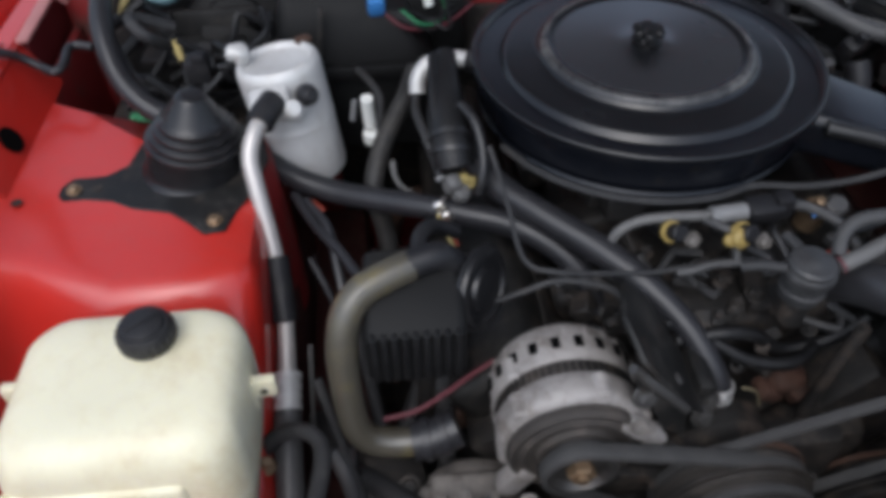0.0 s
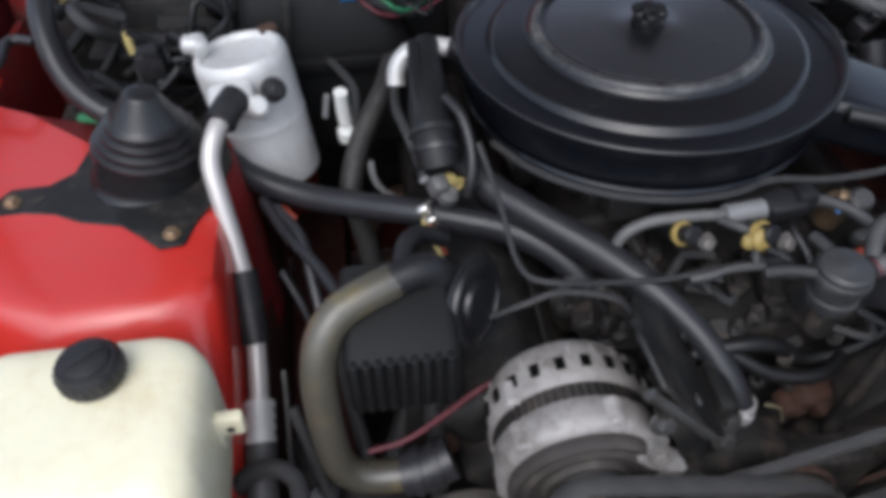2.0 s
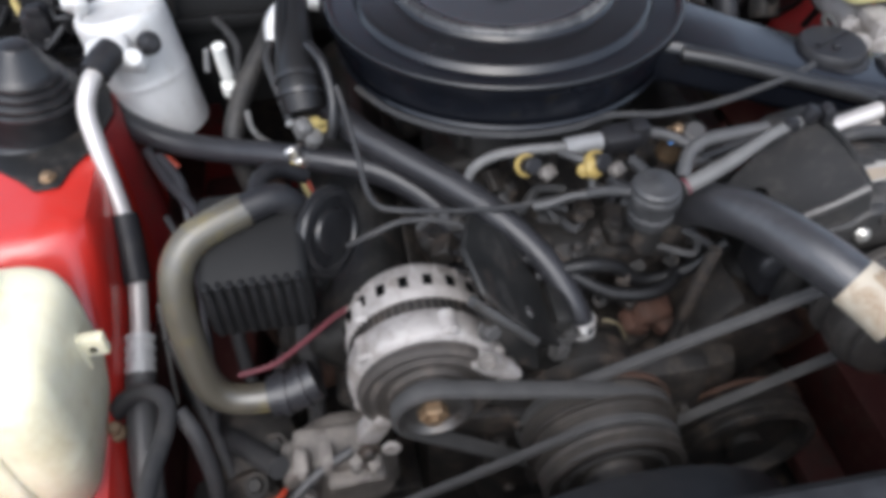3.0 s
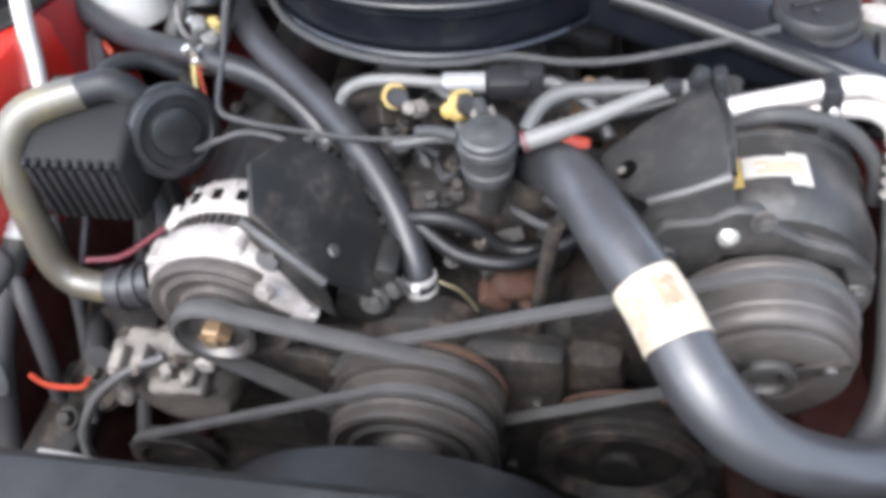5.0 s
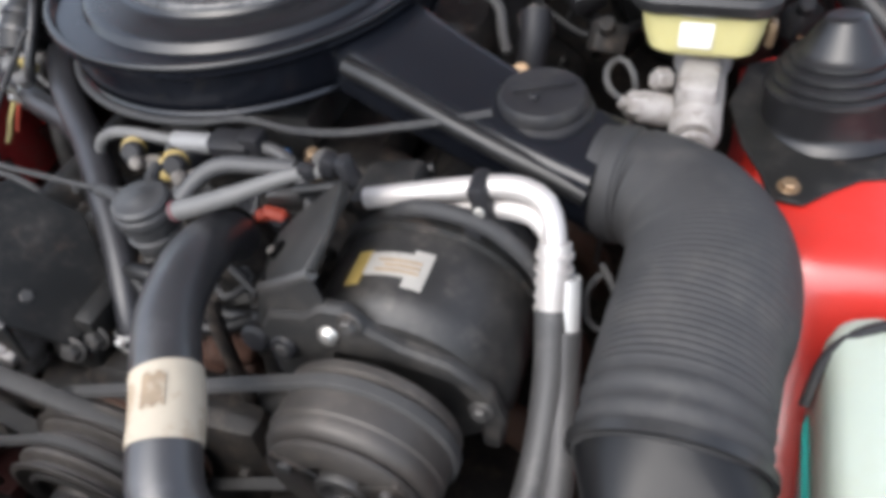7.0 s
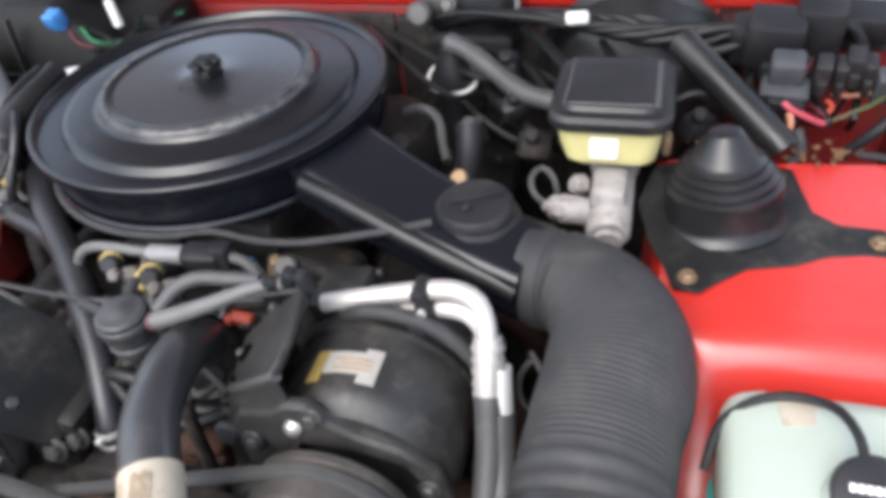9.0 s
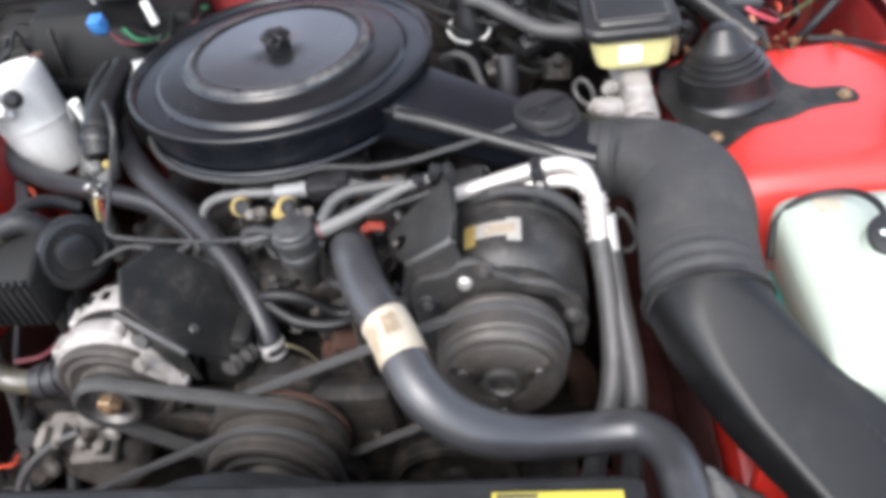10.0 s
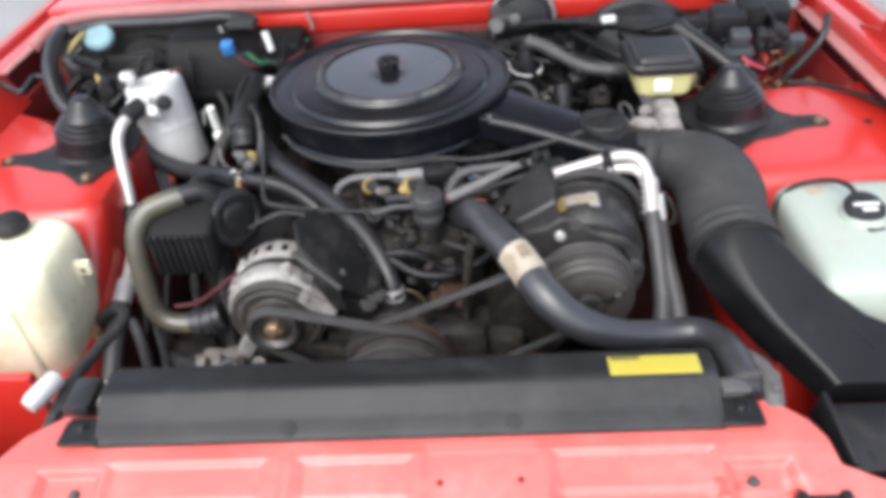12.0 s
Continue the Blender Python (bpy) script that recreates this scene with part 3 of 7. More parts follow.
# Cross member coloured nearly black for the shade under the engine.
part("cross_member", join(box((0, 0.30, 0.315), (0.86, 0.20, 0.07), 0.02), box((0, -0.09, 0.40), (0.86, 0.06, 0.08), 0.015)), GRIME, car, "cross member, black grime standing for shade")
for s in (-1, 1):
    for y in (0.45, 2.9):
        wheel = part("tyre", lathe([(0.19, -0.09), (0.27, -0.10), (0.31, -0.085), (0.318, -0.06), (0.318, 0.06), (0.31, 0.085), (0.27, 0.10), (0.19, 0.09)], (s * 0.77, y, 0.318), (1, 0, 0), 40), RUBBER_DULL, car, "black tyre")
        part("rim", lathe([(0, -0.05), (0.17, -0.05), (0.192, -0.085), (0.192, 0.085), (0.17, 0.05), (0, 0.05)], (s * 0.77, y, 0.318), (1, 0, 0), 32), ALU, wheel, "alloy rim")
part("under_tray", box((0, 0.15, 0.262), (1.0, 1.35, 0.02), 0.006), GRIME, car, "dirt-caked underside")


def header_z(x, y):
    """Pressed front panel: a flat strip behind, pockets with sloping floors, the centre block and the nose falling away."""
    fall = math.tan(radians(13))
    z = 0.766 - fall * max(0.0, -0.150 - y)
    for x0, x1, y0, y1, d in ((-0.283, -0.113, -0.152, -0.187, 0.0045), (-0.084, 0.037, -0.152, -0.189, 0.0045), (0.172, 0.338, -0.150, -0.187, 0.0045),
                              (0.340, 0.410, -0.164, -0.192, 0.0085), (-0.354, -0.285, -0.158, -0.186, 0.0085)):
        m = min(ease((x - x0) / 0.010), ease((x1 - x) / 0.010), ease((y0 - y) / 0.006))
        z -= m * (d + 0.004 * ease((y1 - y) / 0.006))
    block = min(ease((x - 0.044) / 0.008), ease((0.166 - x) / 0.008))
    z += block * (0.003 * ease((-0.128 - y) / 0.012) - fall * max(0.0, min(0.02, -0.132 - y)))
    for x0 in (-0.100, -0.090):
        z += 0.0025 * max(0.0, 1 - abs(x - x0) / 0.006) * ease((-0.150 - y) / 0.008)
    z -= 0.10 * max(0.0, (-0.34 - y) / 0.2) ** 1.6
    z -= 0.02 * ease((abs(x - 0.01) - 0.41) / 0.12)
    return z


def header_outline(y):
    """The panel's edges, left and right, at a depth."""
    return (lerp([(-0.60, -0.84), (-0.34, -0.80), (-0.25, -0.66), (-0.20, -0.50), (-0.17, -0.43), (-0.143, -0.403), (-0.115, -0.386), (-0.097, -0.362), (-0.09, -0.352)], y),
            lerp([(-0.60, 0.84), (-0.34, 0.82), (-0.25, 0.78), (-0.20, 0.62), (-0.182, 0.49), (-0.172, 0.454), (-0.142, 0.448), (-0.124, 0.438), (-0.105, 0.416), (-0.098, 0.401), (-0.09, 0.388)], y))


hx = np.linspace(0, 1, 300)
hb = bmesh.new()
rows_top = []
for y in [*np.linspace(-0.56, -0.225, 30), *np.linspace(-0.22, -0.09, 100)]:
    left, right = header_outline(y)
    rows_top.append([(left + u * (right - left), y, header_z(left + u * (right - left), y)) for u in hx])
tv = [[hb.verts.new(p) for p in r] for r in rows_top]
bv = [[hb.verts.new((p[0], p[1], p[2] - 0.004)) for p in r] for r in rows_top]
for j in range(len(tv) - 1):
    for i in range(len(hx) - 1):
        hb.faces.new((tv[j][i], tv[j][i + 1], tv[j + 1][i + 1], tv[j + 1][i]))
        hb.faces.new((bv[j][i], bv[j + 1][i], bv[j + 1][i + 1], bv[j][i + 1]))
header = part("header_panel", hb, RED_LIT, car, "red pressed header panel, paled as if lit", 60)
for x, y in ((0.063, -0.181), (0.143, -0.180)):
    part("slotted_hole", disc((x, y, header_z(x, y) - 0.001), (0, 0, 1), 0.0035, 0.0025, 0.0005, 12), RED_SHADED, header)
for x, y in ((0.367, -0.183), (-0.312, -0.179)):
    part("panel_screw", hexbolt((x, y, header_z(x, y) - 0.001), (0, 0, 1), 0.005, 0.005, 0.007), DARK_STEEL, header, "dull steel screw")
part("hood_bumper", join(box((0.424, -0.218, 0.748), (0.052, 0.032, 0.016), 0.004), box((0.404, -0.218, 0.757), (0.010, 0.032, 0.012), 0.003), box((0.444, -0.218, 0.757), (0.010, 0.032, 0.012), 0.003)),
     BLACK_PLASTIC, car, "black plastic bumper clip")
for s in (-1, 1):
    part("lamp_bucket", join(box((s * 0.62, -0.10, 0.56), (0.30, 0.26, 0.02), 0.01), box((s * 0.64, -0.24, 0.62), (0.30, 0.02, 0.16), 0.008)), BLACK_DEEP, car, "black lamp bucket")
    part("front_closing_panel", box((s * 0.60, 0.02, 0.62), (0.27, 0.016, 0.20), 0.006), RED, car)

# ---- radiator, its cover and its hoses ----
rad = thing("radiator", (0.02, -0.10, 0.36), "black cross-flow radiator with a plastic top cover", "radiator")
part("core", box((0.02, -0.105, 0.56), (0.62, 0.045, 0.36), 0.004), GRIME, rad)
for x in (-0.315, 0.372):
    part("end_tank", box((x, -0.10, 0.56), (0.055, 0.06, 0.37), 0.015), BLACK_PLASTIC, rad)
part("side_bracket", join(box((-0.345, 0.050, 0.538), (0.080, 0.012, 0.012), 0.003, (0, 9, 0)), box((-0.345, 0.0, 0.53), (0.012, 0.10, 0.010), 0.003)), ALU, rad, "pale dusty bracket")
part("inlet_neck", join(tube([(0.386, -0.080, 0.768), (0.386, -0.090, 0.760), (0.386, -0.092, 0.745), (0.386, -0.092, 0.72)], 0.013, 18), tube([(0.404, -0.030, 0.758), (0.411, -0.055, 0.768), (0.414, -0.080, 0.770), (0.412, -0.102, 0.758)], 0.0115, 12), box((0.418, -0.072, 0.768), (0.016, 0.012, 0.02), 0.004), box((0.414, -0.090, 0.776), (0.012, 0.014, 0.012), 0.004, (0, 15, 20))),
     NECK, rad, "grey corroded inlet neck")


def cover_section(x, e):
    """The cover's profile from the engine side to the front flange; e draws it in at the ends."""
    p = [(-0.048 - e, 0.778), (-0.047 - e, 0.795), (-0.053 - e, 0.8), (-0.078, 0.8008 - e * 0.1), (-0.088, 0.8000 - e * 0.1), (-0.0925, 0.7975), (-0.100, 0.7920), (-0.110, 0.7843), (-0.1145, 0.7812), (-0.118, 0.7797), (-0.128, 0.7745), (-0.132, 0.7722), (-0.1340, 0.770), (-0.1340, 0.767),
         (-0.11, 0.767), (-0.085, 0.78), (-0.055 - e, 0.785), (-0.053 - e, 0.778)]
    return [Vector((x, y, z)) for y, z in p]


shroud = thing("radiator_cover", (0.02, -0.10, 0.765), "weathered black plastic radiator cover with a yellow sticker", "cover")
part("cover_top", loft([cover_section(x, e) for x, e in [(-0.303, 0.004), (-0.302, 0.001), (-0.298, 0)] + [(x, 0) for x in np.linspace(-0.29, 0.338, 40)] + [(0.345, 0), (0.349, 0.001), (0.352, 0.004)]]), GREY_PLASTIC, shroud, sharp=30)
for s, x in ((-1, -0.321), (1, 0.370)):
    part("end_flange", slab([(-0.022, -0.018), (0.022, -0.018), (0.022, 0.011), (0.017, 0.0175), (-0.017, 0.0175), (-0.022, 0.011)], 0.006, pose(x, -0.1160, 0.7695), 0.0015), GREY_PLASTIC, shroud)
    part("end_bracket", join(box((x - 0.014 * (s < 0), -0.073 if s < 0 else -0.090, 0.7795), (0.030, 0.048 if s < 0 else 0.020, 0.014), 0.004), box((x - 0.014 * (s < 0), -0.0935 if s < 0 else -0.099, 0.785), (0.030, 0.006, 0.007), 0.002)), BLACK_SATIN if s < 0 else NECK, shroud)
    part("cover_screw", join(hexbolt((x + 0.002 * s, -0.114, 0.7752), (0, 0, 1), 0.0055, 0.004), ring_on((x + 0.002 * s, -0.114, 0.776), (0, 0, 1), 0.0075, 0.002, 0.0015)), BLACK_SATIN, shroud)
for x in (-0.095, 0.140):
    part("push_clip", join(disc((x, -0.1235, 0.7757), (0, -0.45, 0.9), 0.008, 0.003, 0.001, 20), disc((x, -0.1235, 0.7757), (0, -0.45, 0.9), 0.0035, 0.0046, 0.001, 12)), GREY_PLASTIC, shroud)
for i in range(8):
    part("moulded_mark", box((0.195 + i * 0.0075, -0.1235, 0.7772), (0.005, 0.003, 0.0012), 0, (27, 0, 0)), BLACK_PLASTIC, shroud)
sticker = part("sticker", box((0.2895, -0.0745, 0.8013), (0.094, 0.026, 0.0012), 0.0004, (-0.5, 0, 0.0)), LABEL_YELLOW, shroud, "bright yellow warning sticker with dark heading")
part("printed_heading", box((0.2605, -0.0650, 0.80215), (0.030, 0.0036, 0.0004), 0, (-0.5, 0, 0)), INK, sticker)
for i in range(5):
    part("printed_line", box((0.288 + 0.003 * (i % 2), -0.0705 - i * 0.0033, 0.80212 + i * 0.00003), (0.080 - 0.007 * (i % 3), 0.0010, 0.0004), 0, (-0.5, 0, 0)), INK_OLIVE, sticker)

RAD_LINE = [(0.082, 0.256, 0.756), (0.092, 0.226, 0.794), (0.111, 0.175, 0.825), (0.132, 0.119, 0.837), (0.160, 0.071, 0.830), (0.187, 0.021, 0.815), (0.225, 0.004, 0.788), (0.272, 0.007, 0.765), (0.321, 0.016, 0.754),
            (0.359, 0.017, 0.755), (0.378, -0.002, 0.762), (0.384, -0.031, 0.771), (0.385, -0.062, 0.774), (0.384, -0.092, 0.767)]
HOSE_R = 0.0207
rh = thing("upper_radiator_hose", (0.085, 0.255, 0.755), "thick glossy black radiator hose with a stained paper label", "hose")
part("sleeve", tube(RAD_LINE, HOSE_R, 28, rfun=lambda d: 1.0 - 0.12 * ease((d - 0.32) / 0.10) + 0.006 * math.sin(d * 70)), RUBBER_BIG, rh)
line = spline(RAD_LINE, 0.003)
near = min(range(len(line)), key=lambda i: (line[i] - Vector((0.164, 0.064, 0.829))).length)
wrap = part("paper_label", tube([line[i] for i in range(near - 8, near + 7)], HOSE_R + 0.0007, 28, smooth=False), LABEL_CREAM, rh, "brown-stained cream paper label")
c0, c1 = line[near], line[near + 2]
wy = (c1 - c0).normalized()
side = wy.cross(Vector((0, 0, 1))).normalized()
upv = side.cross(wy)
STAIN = mat("brown_glue_stain", (0.22, 0.165, 0.11), 0.7, 0, 0.4, 60, 0.1, 300, (0.36, 0.32, 0.25), 0.5, 90)
blot = bmesh.new()
grid = [[blot.verts.new(c0 + (math.cos(radians(a)) * side + math.sin(radians(a)) * upv) * (HOSE_R + 0.0015) + wy * (-0.0075 + v * (0.0095 + 0.0014 * math.sin(a * 0.35 + v))))
         for a in range(72, 109, 4)] for v in np.linspace(-1, 1, 7)]
for j in range(6):
    for i in range(len(grid[0]) - 1):
        blot.faces.new((grid[j][i], grid[j][i + 1], grid[j + 1][i + 1], grid[j + 1][i]))
bmesh.ops.recalc_face_normals(blot, faces=blot.faces)
bmesh.ops.solidify(blot, geom=blot.faces[:], thickness=0.0004)
part("stain", blot, STAIN, wrap, "brown glue stain")
part("hose_clamp", join(ring_on((0.3845, -0.080, 0.7700), (0, -1, -0.2), 0.0186, 0.007), box((0.391, -0.080, 0.789), (0.018, 0.008, 0.006), 0.002)), DARK_STEEL, rh, "dull steel worm clamp")
part("neck", disc((0.384, -0.082, 0.7690), (0, -1, -0.2), 0.0180, 0.016, 0.003), GREY_PLASTIC, rh, "grey radiator neck")

fs = thing("fan_shroud", (-0.008, -0.04, 0.36), "black plastic fan shroud behind the radiator", "shroud")
part("ring", lathe([(0.160, 0.0), (0.166, -0.002), (0.170, 0.0), (0.171, 0.010), (0.168, 0.05), (0.166, 0.072), (0.160, 0.072), (0.162, 0.05)], (-0.008, 0.022, 0.530), (0, -1, 0), 72), GREY_PLASTIC, fs)
part("panel", join(box((-0.19, -0.060, 0.56), (0.16, 0.010, 0.36), 0.004), box((0.20, -0.060, 0.56), (0.18, 0.010, 0.36), 0.004), box((-0.008, -0.060, 0.715), (0.30, 0.010, 0.05), 0.004)), GREY_PLASTIC, fs)
part("fan_hub", disc((-0.005, -0.01, 0.530), (0, 1, 0), 0.045, 0.03, 0.006), BLACK_PLASTIC, fs)
for k in range(5):
    a = radians(72 * k + 15)
    part("blade", box((-0.005 + 0.09 * math.cos(a), 0.0, 0.530 + 0.09 * math.sin(a)), (0.11, 0.003, 0.045), 0.001, (25, -math.degrees(a), 0)), BLACK_PLASTIC, fs)

# ---- engine ----
eng = thing("engine", (0, 0.40, 0.35), "grimy dark cast-iron V8 engine with accessories", "engine")
part("block", join(box((0, 0.47, 0.48), (0.36, 0.62, 0.26), 0.03), box((0, 0.45, 0.36), (0.24, 0.55, 0.1), 0.03)), GRIME, eng)
for s in (-1, 1):
    part("cylinder_head", box((s * 0.185, 0.47, 0.60), (0.13, 0.56, 0.10), 0.012, (0, s * 38, 0)), GRIME, eng)
    part("valve_cover", join(box((s * 0.225, 0.48, 0.655), (0.115, 0.52, 0.075), 0.022, (0, s * 38, 0), 4), *[hexbolt((s * 0.262, y, 0.68), (s * 0.6, 0, 0.8), 0.007, 0.008, 0.011) for y in (0.29, 0.42, 0.56, 0.68)]), BLACK_STEEL, eng)
    for y in (0.27, 0.40, 0.53, 0.66):
        part("exhaust_runner", tube([(s * 0.25, y, 0.56), (s * 0.31, y - 0.01, 0.55), (s * 0.335, y, 0.50), (s * 0.34, y + 0.03, 0.42)], 0.02, 10), RUST, eng, "rusty exhaust runner")
mani = part("intake_manifold", join(box((0, 0.49, 0.665), (0.24, 0.48, 0.08), 0.02), box((0.02, 0.275, 0.70), (0.14, 0.07, 0.05), 0.014, (0, 0, 10), 3)), GRIME, eng)
for s in (-1, 1):
    for y in (0.33, 0.43, 0.56, 0.66):
        part("runner", box((s * 0.10, y, 0.695), (0.11, 0.055, 0.05), 0.014, (0, s * 18, 0), 3), GRIME, mani)
part("throttle_body", join(box((-0.02, 0.51, 0.745), (0.15, 0.17, 0.09), 0.012), box((-0.06, 0.42, 0.755), (0.05, 0.06, 0.05), 0.008), box((0.05, 0.42, 0.76), (0.06, 0.05, 0.04), 0.008)), DARK_STEEL, eng)
random.seed(5)
part("timing_cover", join(box((0, 0.155, 0.53), (0.24, 0.04, 0.24), 0.02), lathe([(0.0, 0), (0.07, 0), (0.065, 0.02), (0.0, 0.022)], (0.0, 0.136, 0.5), (0, -1, 0), 28),
                          *[hexbolt((0.11 * math.cos(a), 0.136, 0.53 + 0.105 * math.sin(a)), (0, -1, 0), 0.007, 0.008, 0.010) for a in np.linspace(0, 6.0, 12)]), GRIME, eng)
pump = part("water_pump", join(lathe([(0, 0), (0.062, 0), (0.064, 0.03), (0.05, 0.04), (0.036, 0.05), (0.034, 0.075), (0, 0.08)], (-0.015, 0.185, 0.612), (0, -1, 0), 30),
                               tube([(-0.03, 0.165, 0.63), (-0.07, 0.17, 0.61), (-0.11, 0.19, 0.60), (-0.13, 0.215, 0.60)], 0.026, 12),
                               tube([(0.0, 0.165, 0.63), (0.05, 0.17, 0.61), (0.09, 0.19, 0.60), (0.12, 0.215, 0.60)], 0.026, 12),
                               tube([(-0.013, 0.182, 0.60), (-0.012, 0.184, 0.64), (-0.014, 0.186, 0.668)], 0.0135, 12)), GRIME, eng, "grimy cast water pump")
part("rusty_flange", join(box((0.068, 0.205, 0.668), (0.044, 0.030, 0.030), 0.009, (30, 18, 20), 3), box((0.050, 0.198, 0.660), (0.030, 0.026, 0.018), 0.006, (10, 35, 10)), box((0.082, 0.200, 0.650), (0.022, 0.024, 0.026), 0.006, (20, -15, 30))), RUST_RED, eng, "orange-rusted iron flange")
part("stand_pipe", tube([(0.100, 0.182, 0.776), (0.095, 0.180, 0.742), (0.092, 0.180, 0.705), (0.089, 0.180, 0.657), (0.089, 0.178, 0.600)], 0.0065, 10), GRIME, eng, "grimy thin upright pipe")
part("heater_pipe", tube([(0.12, 0.24, 0.70), (0.07, 0.20, 0.705), (0.02, 0.20, 0.71), (-0.02, 0.22, 0.725), (-0.06, 0.24, 0.735)], 0.0072, 10), WIRE_BLACK, eng)
part("thermostat_housing", join(box((0.075, 0.262, 0.735), (0.09, 0.05, 0.02), 0.006, (0, 0, -10)), lathe([(0.034, 0), (0.034, 0.012), (0.026, 0.03), (0.023, 0.05)], (0.078, 0.258, 0.735), (0.1, -0.35, 1), 24),
                                hexbolt((0.035, 0.255, 0.745), (0, 0, 1), 0.008, 0.009, 0.012), hexbolt((0.115, 0.265, 0.745), (0, 0, 1), 0.008, 0.009, 0.012)), GRIME, eng, "grimy cast thermostat housing")
random.seed(11)
lumps = []
for i in range(80):
    x, y = random.uniform(-0.14, 0.20), random.uniform(0.20, 0.36)
    z = random.uniform(0.68, 0.745)
    if random.random() < 0.45:
        lumps.append(hexbolt((x, y, z), (random.uniform(-0.4, 0.4), random.uniform(-0.8, 0), 1), random.uniform(0.004, 0.006), random.uniform(0.006, 0.014), 0.008))
    else:
        lumps.append(box((x, y, z), (random.uniform(0.008, 0.032), random.uniform(0.008, 0.03), random.uniform(0.006, 0.022)), 0.002, (random.uniform(-40, 40), random.uniform(-40, 40), random.uniform(0, 90)), 1))
tagged(part("bracketry", join(*lumps), GRIME, eng, "grimy brackets and bolts"), kind="stuff")
for x, y, z, m in ((-0.01, 0.240, 0.735, GRIME), (0.012, 0.25, 0.740, GRIME), (-0.10, 0.255, 0.745, GRIME)):
    part("fitting", join(disc((x, y, z - 0.01), (0.2, -0.5, 1), 0.008, 0.016, 0.003, 14), hexbolt((x, y, z + 0.002), (0.2, -0.5, 1), 0.006, 0.010)), m, eng)

# ---- air cleaner ----
AX, AY, AD = -0.025, 0.522, 0.0145
ac = thing("air_cleaner", (AX, AY, 0.80), "round glossy black steel air cleaner with a worn lid", "air cleaner")
part("housing", lathe([(0, 0.788), (0.150, 0.788), (0.172, 0.792), (0.184, 0.802), (0.187, 0.815), (0.187, 0.838), (0.194, 0.845), (0.1985, 0.848), (0.1985, 0.851), (0.17, 0.85), (0, 0.85)],
                      (AX, AY, AD), segs=96), BLACK_GLOSS, ac)
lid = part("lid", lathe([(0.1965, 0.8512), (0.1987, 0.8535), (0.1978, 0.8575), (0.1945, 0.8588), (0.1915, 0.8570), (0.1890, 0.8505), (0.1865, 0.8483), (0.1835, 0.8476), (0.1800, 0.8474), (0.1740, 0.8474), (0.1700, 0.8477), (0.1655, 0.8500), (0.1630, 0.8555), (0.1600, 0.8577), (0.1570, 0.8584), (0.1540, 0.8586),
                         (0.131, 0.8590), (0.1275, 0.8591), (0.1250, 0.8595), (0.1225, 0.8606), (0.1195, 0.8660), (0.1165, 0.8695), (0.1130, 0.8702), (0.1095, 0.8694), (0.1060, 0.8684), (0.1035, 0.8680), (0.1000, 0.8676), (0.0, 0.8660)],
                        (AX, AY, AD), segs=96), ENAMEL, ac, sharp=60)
part("lid_crown", lathe([(0.1038, 0.8678), (0.1036, 0.8682), (0.1015, 0.8681), (0.0985, 0.8680), (0.05, 0.8677), (0.034, 0.8677), (0.030, 0.8680), (0.024, 0.8686), (0.0, 0.8687)], (AX, AY, AD), segs=96), CROWN, lid, "black crown, sky sheen put into its enamel")
WORN = mat("enamel_worn_to_metal", (0.05, 0.05, 0.052), 0.30, 0.3, 0.3, 26, 0.05, 400, (0.17, 0.165, 0.155), 0.6, 30)
part("worn_edge", lathe([(0.1205, 0.8645), (0.1196, 0.8675), (0.1170, 0.8702), (0.1130, 0.8709), (0.1110, 0.8703)], (AX, AY, AD), segs=96), WORN, lid, "edge worn to bare metal")
nut = part("wing_nut", join(lathe([(0, 0.868), (0.016, 0.868), (0.0175, 0.870), (0.0175, 0.873), (0.0135, 0.875), (0.0120, 0.877), (0.0120, 0.882), (0.010, 0.884), (0.0, 0.884)], (AX, AY, AD), segs=28), disc((AX, AY, 0.893), (0, 0, 1), 0.0125, 0.0095, 0.003, 20)), DUCT, ac, "glossy black lobed nut")
for a in range(20, 380, 60):
    part("lobe", disc((AX + 0.0115 * math.cos(radians(a)), AY + 0.0115 * math.sin(radians(a)), 0.8935), (0.3 * math.cos(radians(a)), 0.3 * math.sin(radians(a)), 1), 0.0065, 0.0085, 0.002, 14), DUCT, nut)


def snork_ring(cx, cy, cz, w, h, yaw, r=0.014):
    """A rounded section of the snorkel, across its run."""
    ax = Vector((math.cos(radians(yaw)), math.sin(radians(yaw)), 0))
    return [Vector((cx, cy, cz + 0.006)) + a * ax + b * Vector((0, 0, 1)) for a, b in round_rect(w, h, r, 5)]


SN = [(0.118, 0.462, 0.824, 0.110, 0.056, 66), (0.155, 0.442, 0.823, 0.104, 0.054, 67), (0.215, 0.412, 0.813, 0.095, 0.052, 68), (0.270, 0.387, 0.804, 0.088, 0.052, 70), (0.325, 0.368, 0.795, 0.086, 0.052, 74),
      (0.366, 0.356, 0.787, 0.088, 0.056, 76)]
part("snorkel", loft([snork_ring(*q) for q in SN]), BLACK_GLOSS, ac, "black intake snorkel")
part("snorkel_seam", tube([(0.137, 0.391, 0.846), (0.18, 0.374, 0.842), (0.235, 0.353, 0.832), (0.29, 0.336, 0.820), (0.325, 0.327, 0.811), (0.355, 0.319, 0.803)], 0.009, 12), BLACK_SATIN, ac)
